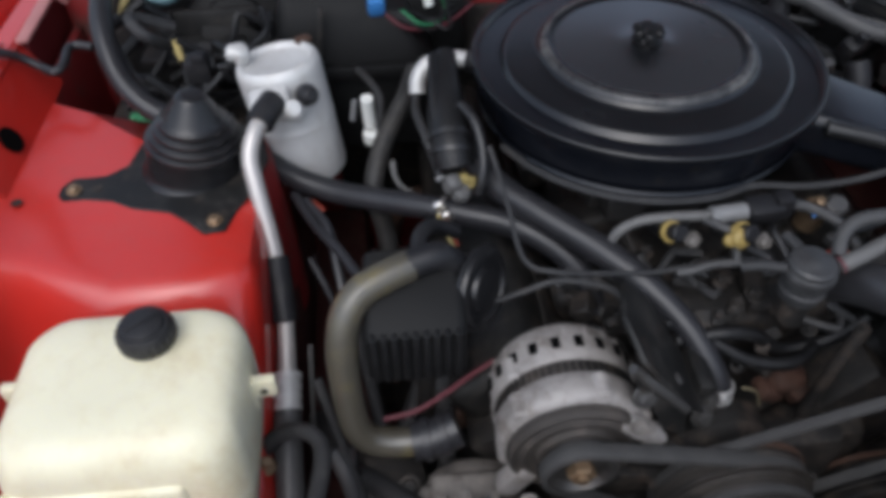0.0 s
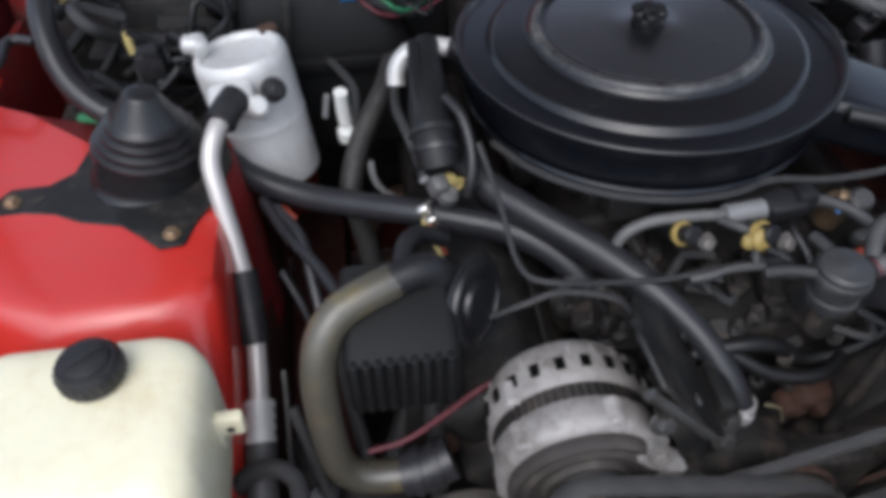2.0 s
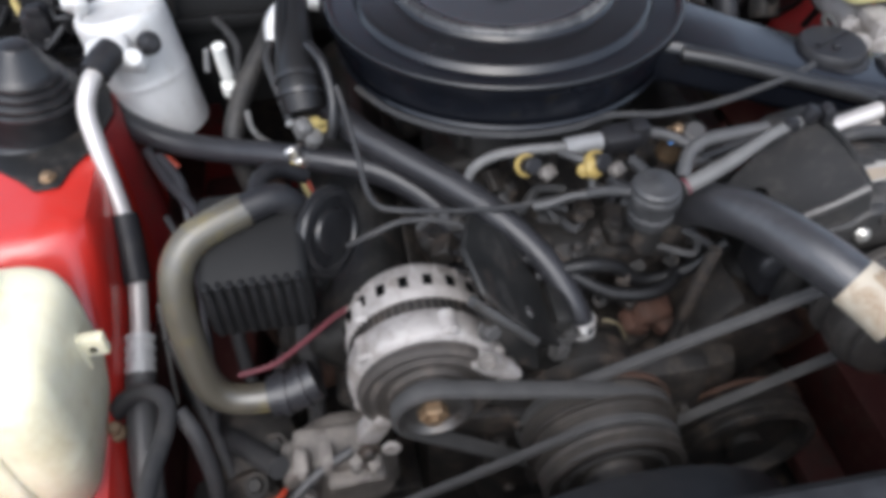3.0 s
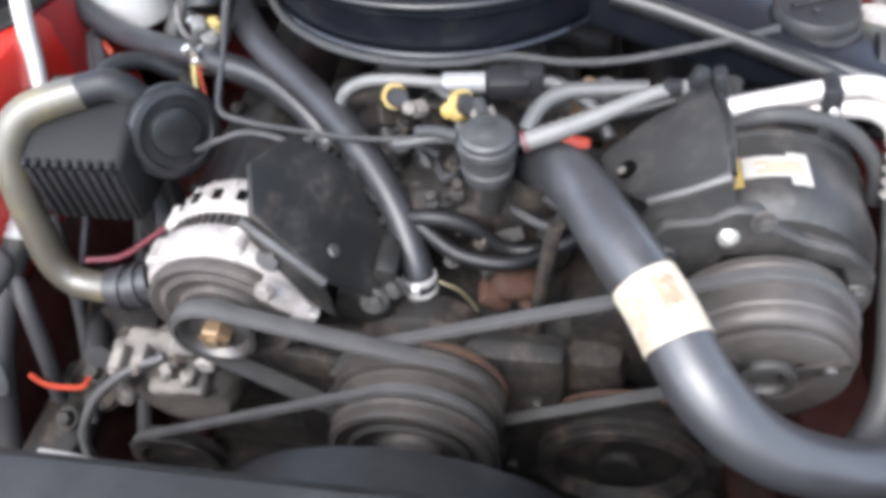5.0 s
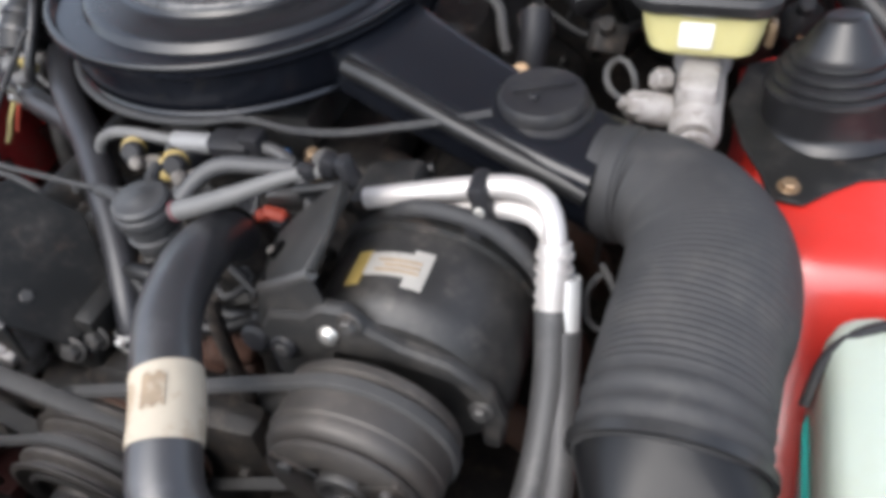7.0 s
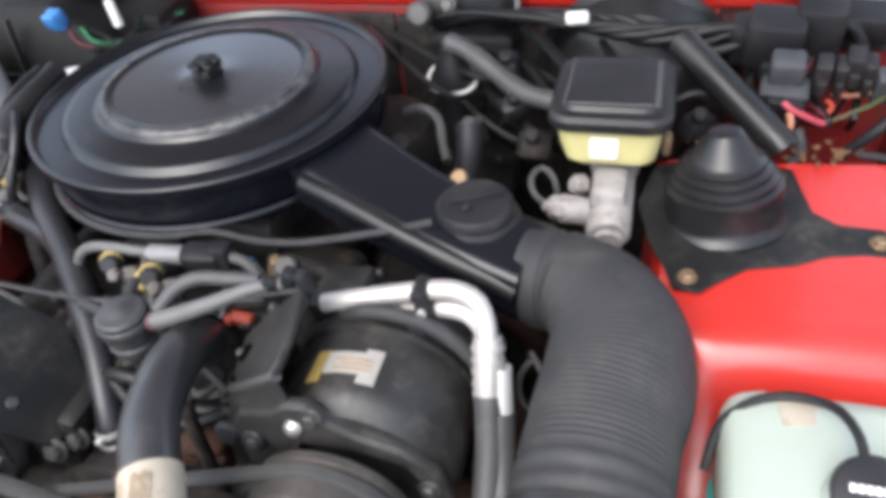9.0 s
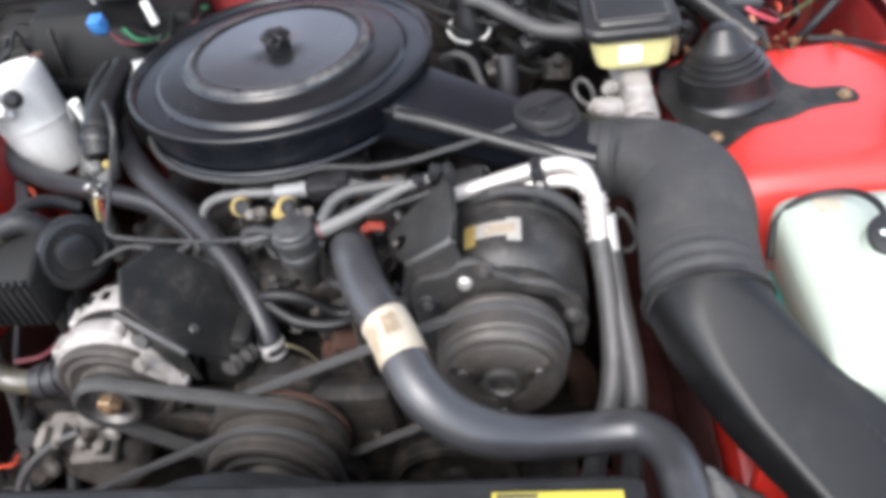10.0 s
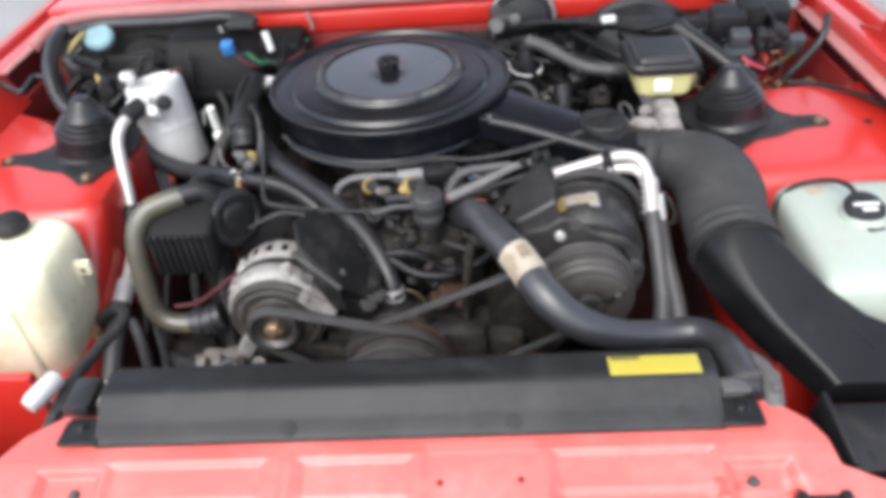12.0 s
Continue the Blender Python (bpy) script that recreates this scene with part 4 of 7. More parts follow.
part("vacuum_motor", join(lathe([(0, 0.815), (0.040, 0.815), (0.042, 0.824), (0.040, 0.829), (0.036, 0.831), (0.036, 0.839), (0.033, 0.843), (0.0, 0.844)], (0.306, 0.388, 0), segs=40),
                          box((0.306, 0.392, 0.8455), (0.05, 0.006, 0.003), 0.001, (0, 0, 25)), disc((0.302, 0.376, 0.842), (0, 0, 1), 0.004, 0.006, 0.001, 10)), BLACK_PLASTIC, ac, "black vacuum motor")
part("housing_bead", lathe([(0.172, 0.792), (0.1885, 0.800), (0.1895, 0.803), (0.1875, 0.806)], (AX, AY, AD), segs=96), BLACK_GLOSS, ac)

# vacuum line that runs under the air cleaner to the snorkel
hose("vacuum_line", [(AX + 0.192 * math.cos(radians(a)), AY + 0.192 * math.sin(radians(a)), 0.813) for a in (205, 220, 235, 250, 265, 280, 293)] + [(0.10, 0.340, 0.812), (0.15, 0.336, 0.819), (0.20, 0.340, 0.829), (0.245, 0.350, 0.835), (0.272, 0.362, 0.836)],
     0.0036, RUBBER_DULL, "thin grey rubber vacuum line beneath the air cleaner", "vacuum line", segs=8)

# ---- fresh-air elbow and inlet duct ----
duct = thing("intake_duct", (0.44, 0.14, 0.66), "black corrugated intake elbow on a flat plastic duct", "duct")
ELBOW = [(0.356, 0.360, 0.785), (0.372, 0.357, 0.786), (0.401, 0.347, 0.790), (0.428, 0.320, 0.795), (0.444, 0.282, 0.797), (0.446, 0.240, 0.796), (0.441, 0.205, 0.793), (0.438, 0.172, 0.790), (0.437, 0.150, 0.787), (0.437, 0.126, 0.782)]


def ribs(s):
    if s < 0.034:
        return 0.80 + 0.05 * ease((s - 0.012) / 0.003) * ease((0.030 - s) / 0.003)
    if s > 0.248:
        return 1.0 + 0.016 * math.cos(2 * math.pi * (s - 0.254) / 0.013) * ease((0.280 - s) / 0.006)
    return 0.83 + 0.21 * ease((s - 0.034) / 0.13) * (1 - 0.2 * ease((s - 0.18) / 0.04)) + 0.011 * math.cos(2 * math.pi * s / 0.0046)


part("corrugated_elbow", tube(ELBOW, 0.0545, 40, 0.0011, rfun=ribs), RUBBER_DULL, duct, "matt black corrugated rubber elbow", sharp=70)


def duct_ring(x, y, z, w, h, yaw, tip=0.0, r=0.02):
    ax = Vector((math.cos(radians(yaw)) * math.cos(radians(tip)), math.sin(radians(yaw)), -math.sin(radians(tip))))
    fw = Vector((math.sin(radians(yaw)), -math.cos(radians(yaw)), -0.25)).normalized()
    up = fw.cross(ax).normalized() * -1
    return [Vector((x, y, z)) + a * ax + b * up for a, b in round_rect(w, h, r, 6)]


DU = [(0.437, 0.138, 0.785, 0.106, 0.106, 0, 0, 0.052), (0.439, 0.122, 0.780, 0.107, 0.102, 0, 0, 0.046), (0.448, 0.098, 0.772, 0.102, 0.090, 2, 0, 0.028), (0.470, 0.060, 0.757, 0.102, 0.074, 4, 2, 0.016), (0.502, 0.024, 0.742, 0.118, 0.062, 6, 3, 0.012),
      (0.547, -0.006, 0.729, 0.160, 0.054, 6, 4, 0.010), (0.584, -0.030, 0.717, 0.196, 0.050, 4, 4, 0.009), (0.600, -0.046, 0.711, 0.210, 0.048, 3, 4, 0.009)]
dd = part("flat_duct", loft([duct_ring(*q) for q in DU]), DUCT, duct, "smooth black plastic duct that widens forwards")
part("neck_band", lathe([(0.0555, -0.004), (0.0585, -0.003), (0.0585, 0.003), (0.0555, 0.004)], (0.437, 0.130, 0.7830), (0.0, 1, 0.2), 40), BLACK_SATIN, duct)
for x, y, z in ((0.424, 0.092, 0.8135), (0.462, 0.090, 0.8130)):
    part("rivet", disc((x, y, z), (0, -0.25, 1), 0.004, 0.003, 0.001, 12), GREY_PLASTIC, dd)
part("moulded_lettering", join(*[box((0.522 + i * 0.0045, 0.030 - i * 0.0065 + (0.004 if j else 0), 0.7735 - i * 0.0027 - j * 0.001), (0.004, 0.0045, 0.001), 0, (14, 4, 14 + j)) for i in range(8) for j in range(2)]), GREY_PLASTIC, dd)
mouth = part("lower_mouth", box((0.597, -0.092, 0.684), (0.20, 0.085, 0.03), 0.006, (8, 3, 3)), BLACK_PLASTIC, duct)
part("side_wall", box((0.494, -0.092, 0.692), (0.008, 0.09, 0.05), 0.003, (8, 0, 3)), BLACK_PLASTIC, duct)
for i in range(6):
    part("rib", box((0.520 + i * 0.028, -0.125 + i * 0.002, 0.696), (0.008, 0.02, 0.008), 0.002, (8, 3, 3)), BLACK_PLASTIC, mouth)

# ---- strut caps ----


def strut_cap(s):
    x, y = (-0.538, 0.475) if s < 0 else (0.523, 0.470)
    t = thing("strut_cap", (x, y, 0.79), "ribbed black rubber strut cap on a three-legged steel plate", "strut cap", "strut caps")
    prof = [(0, 0.800), (0.066, 0.796), (0.0665, 0.799), (0.0625, 0.803), (0.0595, 0.807), (0.0585, 0.812), (0.0580, 0.838), (0.0590, 0.840), (0.0585, 0.844), (0.0550, 0.846)]
    for k in range(3):
        r, h = 0.0520 - 0.0062 * k, 0.8470 + 0.0090 * k
        prof += [(r, h), (r + 0.0018, h + 0.0018), (r + 0.0012, h + 0.0052), (r - 0.0036, h + 0.0082)]
    prof += [(0.0342, 0.8755), (0.0322, 0.8780), (0.0262, 0.8880), (0.0182, 0.8995), (0.0168, 0.9018), (0.0140, 0.9033), (0.0100, 0.9038), (0, 0.9040)]
    wide, tall, lean, inward = (0.91, 0.93, 0.0, 0.15) if s < 0 else (0.89, 0.85, 0.12, -0.10)
    part("boot", lathe([(r * wide, (h - 0.800) * tall) for r, h in prof], (x - 0.02 * inward, y - 0.03 * lean, 0.788), (inward, lean, 1), 48), BOOT, t, sharp=35)
    plate = [(0.058, 0.070), (-0.02, 0.088), (-0.075, 0.06), (-0.088, 0.0), (-0.075, -0.055), (-0.060, -0.088), (-0.052, -0.115), (-0.030, -0.118), (-0.012, -0.10), (0.01, -0.082), (0.05, -0.072), (0.075, -0.058), (0.105, -0.052), (0.128, -0.052), (0.136, -0.042),
             (0.136, -0.028), (0.126, -0.014), (0.090, -0.012), (0.070, 0.004), (0.064, 0.035)]
    part("plate", slab([(s * (a + 0.012), b + 0.002) for a, b in (plate if s > 0 else plate[::-1])], 0.005, pose(x, y, 0.7875), 0.0015), BLACK_STEEL, t)
    for a, b in ((0.119, -0.036), (-0.040, -0.102), (-0.02, 0.072)):
        part("bolt", hexbolt((x + s * (a + 0.012), y + b + 0.002, 0.7925), (0, 0, 1), 0.0065, 0.006, 0.0085), BRASS, t, "yellow zinc bolt")
    part("slot", disc((x + s * 0.107, y - 0.032, 0.7926), (0, 0, 1), 0.006, 0.0008, 0.0001, 14), GRIME, t)
    return t


strut_cap(-1)
strut_cap(1)

# ---- overflow tank, cream ----
tl = thing("coolant_tank", (-0.575, 0.19, 0.67), "yellowed translucent plastic coolant tank with black cap", "tank")
part("vessel", vessel([(-0.595, 0.160, 0.560, 0.13, 0.09, 0.03), (-0.592, 0.160, 0.572, 0.165, 0.115, 0.035), (-0.578, 0.166, 0.64, 0.205, 0.14, 0.036), (-0.568, 0.170, 0.71, 0.210, 0.153, 0.034), (-0.562, 0.172, 0.765, 0.199, 0.154, 0.034),
                       (-0.560, 0.173, 0.784, 0.194, 0.153, 0.034), (-0.559, 0.175, 0.797, 0.186, 0.147, 0.034), (-0.558, 0.177, 0.805, 0.172, 0.135, 0.034), (-0.557, 0.179, 0.8095, 0.150, 0.115, 0.033), (-0.556, 0.181, 0.8112, 0.11, 0.08, 0.03), (-0.556, 0.182, 0.812, 0.05, 0.04, 0.015)], 12), TANK_CREAM, tl, sharp=85)
part("front_panel", box((-0.582, 0.0950, 0.690), (0.150, 0.014, 0.150), 0.006, (-1.5, 0, 0), 4), TANK_CREAM, tl, "raised moulded front panel")
part("neck", disc((-0.540, 0.208, 0.808), (0, 0, 1), 0.021, 0.012, 0.002), TANK_CREAM, tl)
cap = part("cap", lathe([(0, 0), (0.0225, 0), (0.0242, 0.004), (0.0238, 0.015), (0.021, 0.020), (0.018, 0.0205), (0.017, 0.023), (0.012, 0.025), (0, 0.025)], (-0.540, 0.207, 0.814), segs=40), BLACK_PLASTIC, tl, "black ribbed screw cap")
for k in range(24):
    a = 2 * math.pi * k / 24
    part("grip_rib", box((-0.540 + 0.0236 * math.cos(a), 0.207 + 0.0236 * math.sin(a), 0.823), (0.0025, 0.0026, 0.013), 0.0008, (0, 0, math.degrees(a)), 1), BLACK_PLASTIC, cap)
for x, y in ((-0.458, 0.190), (-0.668, 0.205)):
    s = 1 if x > -0.5 else -1
    tab = part("mounting_tab", join(box((x, y, 0.756), (0.034, 0.010, 0.024), 0.003), box((x - s * 0.012, y, 0.74), (0.02, 0.012, 0.03), 0.004)), TANK_CREAM, tl)
    part("tab_hole", disc((x + s * 0.006, y - 0.0045, 0.754), (0, -1, 0), 0.0035, 0.0015, 0.0003, 12), GRIME, tab)
part("cap_ridge", box((-0.540, 0.207, 0.839), (0.030, 0.006, 0.004), 0.0015, (0, 0, 35)), BLACK_PLASTIC, cap)
part("foot", join(box((-0.455, 0.10, 0.585), (0.045, 0.03, 0.035), 0.004, (20, 0, 20)), disc((-0.452, 0.088, 0.588), (0.2, -0.9, 0.3), 0.006, 0.004, 0.001)), WHITE, tl, "white foot with a rusty screw")

# ---- washer tank, pale green ----
tr = thing("washer_tank", (0.645, 0.15, 0.655), "pale green translucent washer tank with tethered black cap", "tank")
part("vessel", vessel([(0.665, 0.130, 0.57, 0.20, 0.15, 0.02), (0.662, 0.132, 0.60, 0.235, 0.19, 0.022), (0.650, 0.140, 0.69, 0.245, 0.215, 0.022), (0.640, 0.146, 0.755, 0.240, 0.217, 0.022), (0.639, 0.148, 0.780, 0.238, 0.216, 0.022), (0.638, 0.150, 0.791, 0.232, 0.212, 0.022),
                       (0.638, 0.153, 0.7975, 0.220, 0.200, 0.022), (0.638, 0.155, 0.800, 0.19, 0.17, 0.02), (0.638, 0.157, 0.8005, 0.08, 0.07, 0.02)], 8), TANK_GREEN, tr, sharp=60)
part("fluid", vessel([(0.658, 0.150, 0.60, 0.236, 0.19, 0.04), (0.650, 0.150, 0.69, 0.2475, 0.19, 0.04), (0.6425, 0.152, 0.730, 0.2475, 0.18, 0.04)], 8), TEAL, tr, "teal washer fluid at the side")
part("filler_neck", lathe([(0, 0), (0.03, 0), (0.03, 0.006), (0.026, 0.012), (0, 0.012)], (0.608, 0.17, 0.797)), TANK_GREEN, tr)
capr = part("cap", join(lathe([(0, 0), (0.0245, 0), (0.026, 0.003), (0.0252, 0.008), (0.022, 0.0095), (0, 0.010)], (0.606, 0.172, 0.808), (0.05, -0.35, 1), 40), box((0.611, 0.143, 0.800), (0.024, 0.016, 0.006), 0.003, (20, 0, 10))), BLACK_PLASTIC, tr, "black flip cap with white printing")
part("printing", join(*[box((0.592 + i * 0.0048, 0.170 - j * 0.008, 0.8193 - j * 0.0028), (0.0036, 0.005, 0.0008), 0, (19, -3, 0)) for i in range(7) for j in range(2) if not (j and i in (0, 1, 6))]), WHITE, capr)
part("tether", tube([(0.602, 0.180, 0.815), (0.600, 0.205, 0.822), (0.590, 0.232, 0.816), (0.565, 0.245, 0.806), (0.54, 0.240, 0.800), (0.520, 0.225, 0.787), (0.512, 0.20, 0.765)], 0.0035, 8), BLACK_PLASTIC, tr)
part("stain_patch", box((0.575, 0.236, 0.7985), (0.034, 0.022, 0.004), 0.002, (0, 4, 10)), LABEL_CREAM, tr, "brown-stained moulded boss")

# ---- receiver-drier and suction pipe ----
dr = thing("accumulator", (-0.425, 0.560, 0.665), "dull aluminium air-conditioning accumulator can", "accumulator")
da = Vector((-0.115, 0.10, 0.98)).normalized()
db = Vector((-0.424, 0.552, 0.665))
part("can", lathe([(0, 0.046), (0.045, 0.046), (0.049, 0.049), (0.050, 0.054), (0.050, 0.114), (0.050, 0.118), (0.0508, 0.120), (0.0508, 0.124), (0.050, 0.126), (0.050, 0.130), (0.050, 0.186), (0.050, 0.190), (0.0485, 0.197), (0.0445, 0.2005), (0.041, 0.200), (0.038, 0.195), (0.02, 0.192), (0, 0.191)], db, da, 44), ALU_CAN, dr)
part("port_block", join(box((-0.452, 0.510, 0.842), (0.046, 0.03, 0.030), 0.007, (20, -8, 0), 3), box((-0.432, 0.508, 0.832), (0.030, 0.02, 0.022), 0.006, (30, 20, 10), 3), disc((-0.430, 0.505, 0.838), (0.3, -0.8, 0.4), 0.010, 0.016, 0.003)), ALU_CAN, dr)
part("pressure_switch", lathe([(0, 0), (0.012, 0), (0.013, 0.006), (0.010, 0.016), (0.006, 0.02), (0, 0.02)], (-0.414, 0.517, 0.846), (0.5, -0.75, 0.4), 20), BLACK_PLASTIC, dr)
part("inlet_fitting", join(disc((-0.482, 0.578, 0.866), (-1, 0.1, 0.15), 0.010, 0.022, 0.003), box((-0.488, 0.580, 0.866), (0.018, 0.022, 0.022), 0.006, (20, 10, 25), 3)), ALU, dr)
part("seal_smear", box((-0.418, 0.612, 0.862), (0.02, 0.014, 0.007), 0.003, (0, 0, 30)), RUST, dr, "orange-brown sealant smear")
sp = thing("suction_pipe", (-0.45, 0.07, 0.50), "bare aluminium pipe joined to a black rubber hose", "pipe")
part("boot", tube([(-0.447, 0.502, 0.850), (-0.456, 0.484, 0.848), (-0.462, 0.470, 0.843)], 0.0155, 16), BLACK_PLASTIC, sp)
part("upper_pipe", tube([(-0.456, 0.484, 0.848), (-0.468, 0.458, 0.838), (-0.474, 0.440, 0.820), (-0.470, 0.420, 0.795), (-0.463, 0.395, 0.758), (-0.457, 0.372, 0.727)], 0.0095, 16), ALU_BRIGHT, sp)
part("rubber_sleeve", tube([(-0.458, 0.376, 0.732), (-0.455, 0.350, 0.707), (-0.452, 0.322, 0.684)], 0.0145, 16), BLACK_PLASTIC, sp)
part("lower_pipe", tube([(-0.452, 0.325, 0.686), (-0.451, 0.290, 0.670), (-0.451, 0.258, 0.656)], 0.0095, 16), ALU_BRIGHT, sp)
part("crimp", join(tube([(-0.451, 0.270, 0.661), (-0.451, 0.226, 0.644)], 0.0135, 18, smooth=False), *[ring_on((-0.451, 0.266 - i * 0.010, 0.6595 - i * 0.0038), (0, -0.93, -0.36), 0.0133, 0.006, 0.0018) for i in range(4)]), ALU, sp)
part("rubber_hose", tube([(-0.451, 0.232, 0.646), (-0.451, 0.18, 0.622), (-0.449, 0.12, 0.575), (-0.445, 0.06, 0.50)], 0.0150, 16), GREY_HOSE, sp)

# ---- vacuum box, yellowed hose ----
bx = thing("vacuum_box", (-0.312, 0.25, 0.735), "ribbed black plastic box with a round diaphragm beside it", "vacuum box")
part("body", loft([[Vector((-0.312 + a, y, z0 + b * (z1 - z0))) for a, b in [(p[0] * w, p[1] + 0.5) for p in round_rect(1, 1, 0.1, 3)]] for y, z0, z1, w in ((0.205, 0.724, 0.788, 0.090), (0.209, 0.722, 0.792, 0.094), (0.25, 0.724, 0.808, 0.094), (0.285, 0.73, 0.820, 0.090), (0.29, 0.736, 0.816, 0.08))]), CASE_BLACK, bx)
for i in range(9):
    part("rib", join(box((-0.351 + i * 0.0097, 0.2045, 0.754), (0.0062, 0.006, 0.058), 0.0022), box((-0.351 + i * 0.0097, 0.206, 0.789), (0.0062, 0.012, 0.006), 0.002)), WIRE_BLACK, bx)
part("diaphragm", join(lathe([(0, 0), (0.034, 0), (0.040, 0.005), (0.042, 0.010), (0.040, 0.015), (0.034, 0.016), (0.032, 0.013), (0.024, 0.013), (0.022, 0.017), (0.012, 0.019), (0, 0.019)], (-0.252, 0.272, 0.775), (0.78, -0.58, 0.24), 40),
                       ring_on((-0.245, 0.267, 0.777), (0.78, -0.58, 0.24), 0.041, 0.005, 0.003, 40), disc((-0.268, 0.284, 0.770), (0.78, -0.58, 0.24), 0.030, 0.03, 0.004)), BOOT, bx, "black round diaphragm")
part("mount", join(tube([(-0.30, 0.26, 0.74), (-0.30, 0.25, 0.66), (-0.31, 0.24, 0.56), (-0.34, 0.23, 0.46)], 0.012, 8), box((-0.285, 0.27, 0.70), (0.03, 0.02, 0.10), 0.004)), GRIME, bx)
part("outlet_elbow", tube([(-0.27, 0.275, 0.805), (-0.285, 0.27, 0.824), (-0.305, 0.265, 0.823), (-0.322, 0.262, 0.819)], 0.014, 14), BLACK_PLASTIC, bx)
yh = thing("yellowed_air_hose", (-0.318, 0.184, 0.645), "thick translucent hose yellowed with age", "hose")
part("sleeve", tube([(-0.312, 0.264, 0.820), (-0.332, 0.256, 0.818), (-0.358, 0.244, 0.812), (-0.374, 0.230, 0.797), (-0.381, 0.217, 0.768), (-0.382, 0.208, 0.735), (-0.381, 0.200, 0.700), (-0.377, 0.192, 0.670), (-0.365, 0.187, 0.652), (-0.345, 0.185, 0.645), (-0.316, 0.184, 0.645)], 0.0152, 20), HOSE_TAN, yh)
part("end_joint", join(tube([(-0.322, 0.184, 0.645), (-0.30, 0.185, 0.648), (-0.276, 0.19, 0.655)], 0.0205, 18), ring_on((-0.308, 0.1845, 0.6465), (1, 0.05, 0.1), 0.020, 0.008, 0.003), ring_on((-0.290, 0.187, 0.651), (1, 0.15, 0.2), 0.020, 0.006, 0.003)), RUBBER, yh, "black rubber joint")

# ---- alternator ----
ALX, ALZ = -0.173, 0.698
al = thing("alternator", (ALX, 0.17, 0.63), "dirty cast aluminium alternator with belt pulley", "alternator")


def alp(profile, y, segs=48):
    return lathe(profile, (ALX, y, ALZ), (0, -1, 0), segs)


front = part("front_housing", alp([(0.040, -0.030), (0.068, -0.030), (0.0705, -0.027), (0.0715, -0.012), (0.0705, -0.004), (0.067, 0.0), (0.0625, 0.001), (0.060, -0.003), (0.0, -0.004)], 0.139), ALU_CAST, al, "pale cast front housing")
for a in (0.35, 1.25, 2.45, 3.6, 5.4):
    part("boss", disc((ALX + 0.0665 * math.cos(a), 0.166, ALZ + 0.0665 * math.sin(a)), (0, -1, 0), 0.0095, 0.026, 0.003, 16), ALU_CAST, front)
part("stator", alp([(0.0, -0.02), (0.066, -0.02), (0.066, 0.0), (0.0, 0.0)], 0.165), PULLEY, al, "dark laminated stator")
for k in range(60):
    a = 2 * math.pi * k / 60
    part("stator_fin", box((ALX + 0.0665 * math.cos(a), 0.174, ALZ + 0.0665 * math.sin(a)), (0.004, 0.014, 0.003), 0, (0, -math.degrees(a), 0)), GRIME, al)
rear = part("rear_housing", join(alp([(0.0, -0.05), (0.05, -0.05), (0.060, -0.047), (0.066, -0.038), (0.0695, -0.022), (0.070, -0.004), (0.068, 0.0), (0.0, 0.0)], 0.183),
                                 *[disc((ALX + 0.0655 * math.cos(a), 0.205, ALZ + 0.0655 * math.sin(a)), (0, -1, 0), 0.0095, 0.024, 0.003, 16) for a in (0.35, 2.45, 3.6)]), ALU_CAST, al, "cast rear housing with vent slots")
for k in range(20):
    a = 2 * math.pi * (k + 0.5) / 20
    part("vent_slot", box((ALX + 0.0672 * math.cos(a), 0.2015, ALZ + 0.0672 * math.sin(a)), (0.009, 0.012, 0.0085), 0.001, (0, -math.degrees(a), 0), 1), BLACK_DEEP, rear)
    a += math.pi / 20
    part("cooling_rib", box((ALX + 0.0655 * math.cos(a), 0.213, ALZ + 0.0655 * math.sin(a)), (0.006, 0.018, 0.004), 0.0012, (0, -math.degrees(a), 0), 1), ALU_CAST, rear)
part("mounting_ear", join(box((ALX + 0.056, 0.133, ALZ + 0.024), (0.050, 0.016, 0.022), 0.005, (0, 42, 0)), box((ALX + 0.070, 0.131, ALZ + 0.004), (0.022, 0.014, 0.024), 0.004, (0, 30, 0))), ALU_CAST, al, "pale cast ear")
part("lower_ear", join(box((ALX - 0.052, 0.135, ALZ - 0.050), (0.024, 0.022, 0.05), 0.006, (0, 28, 0)), disc((ALX - 0.040, 0.125, ALZ - 0.078), (0, -1, 0), 0.010, 0.006, 0.002, 14)), ALU_CAST, al)
part("ear_bolt", hexbolt((ALX + 0.050, 0.122, ALZ + 0.046), (0, -1, 0.3), 0.007, 0.007, 0.009), DIRTY_ALLOY, al)
part("fan", alp([(0.0, -0.008), (0.058, -0.008), (0.0635, -0.006), (0.0650, -0.002), (0.0640, 0.003), (0.0605, 0.0055), (0.0570, 0.0045), (0.054, 0.0035), (0.052, 0.005), (0.049, 0.0065), (0.046, 0.0050), (0.042, 0.003), (0.038, 0.003), (0.036, 0.008), (0.0, 0.009)], 0.131), FAN_DIRT, al, "dirt-brown dished cooling fan")
part("pulley", alp([(0.0, -0.024), (0.034, -0.024), (0.036, -0.021), (0.034, -0.018), (0.030, -0.016), (0.030, -0.003), (0.033, -0.001), (0.035, 0.002), (0.033, 0.005), (0.029, 0.005), (0.024, -0.002), (0.014, -0.003), (0.0, -0.003)], 0.108), DARK_STEEL, al)
part("shaft_nut", join(alp([(0, -0.004), (0.0135, -0.004), (0.0135, 0.006), (0.011, 0.008), (0, 0.008)], 0.108, 6), alp([(0, 0.006), (0.0055, 0.006), (0.005, 0.012), (0, 0.0125)], 0.108, 14)), BRASS, al, "rusty brass-coloured nut")
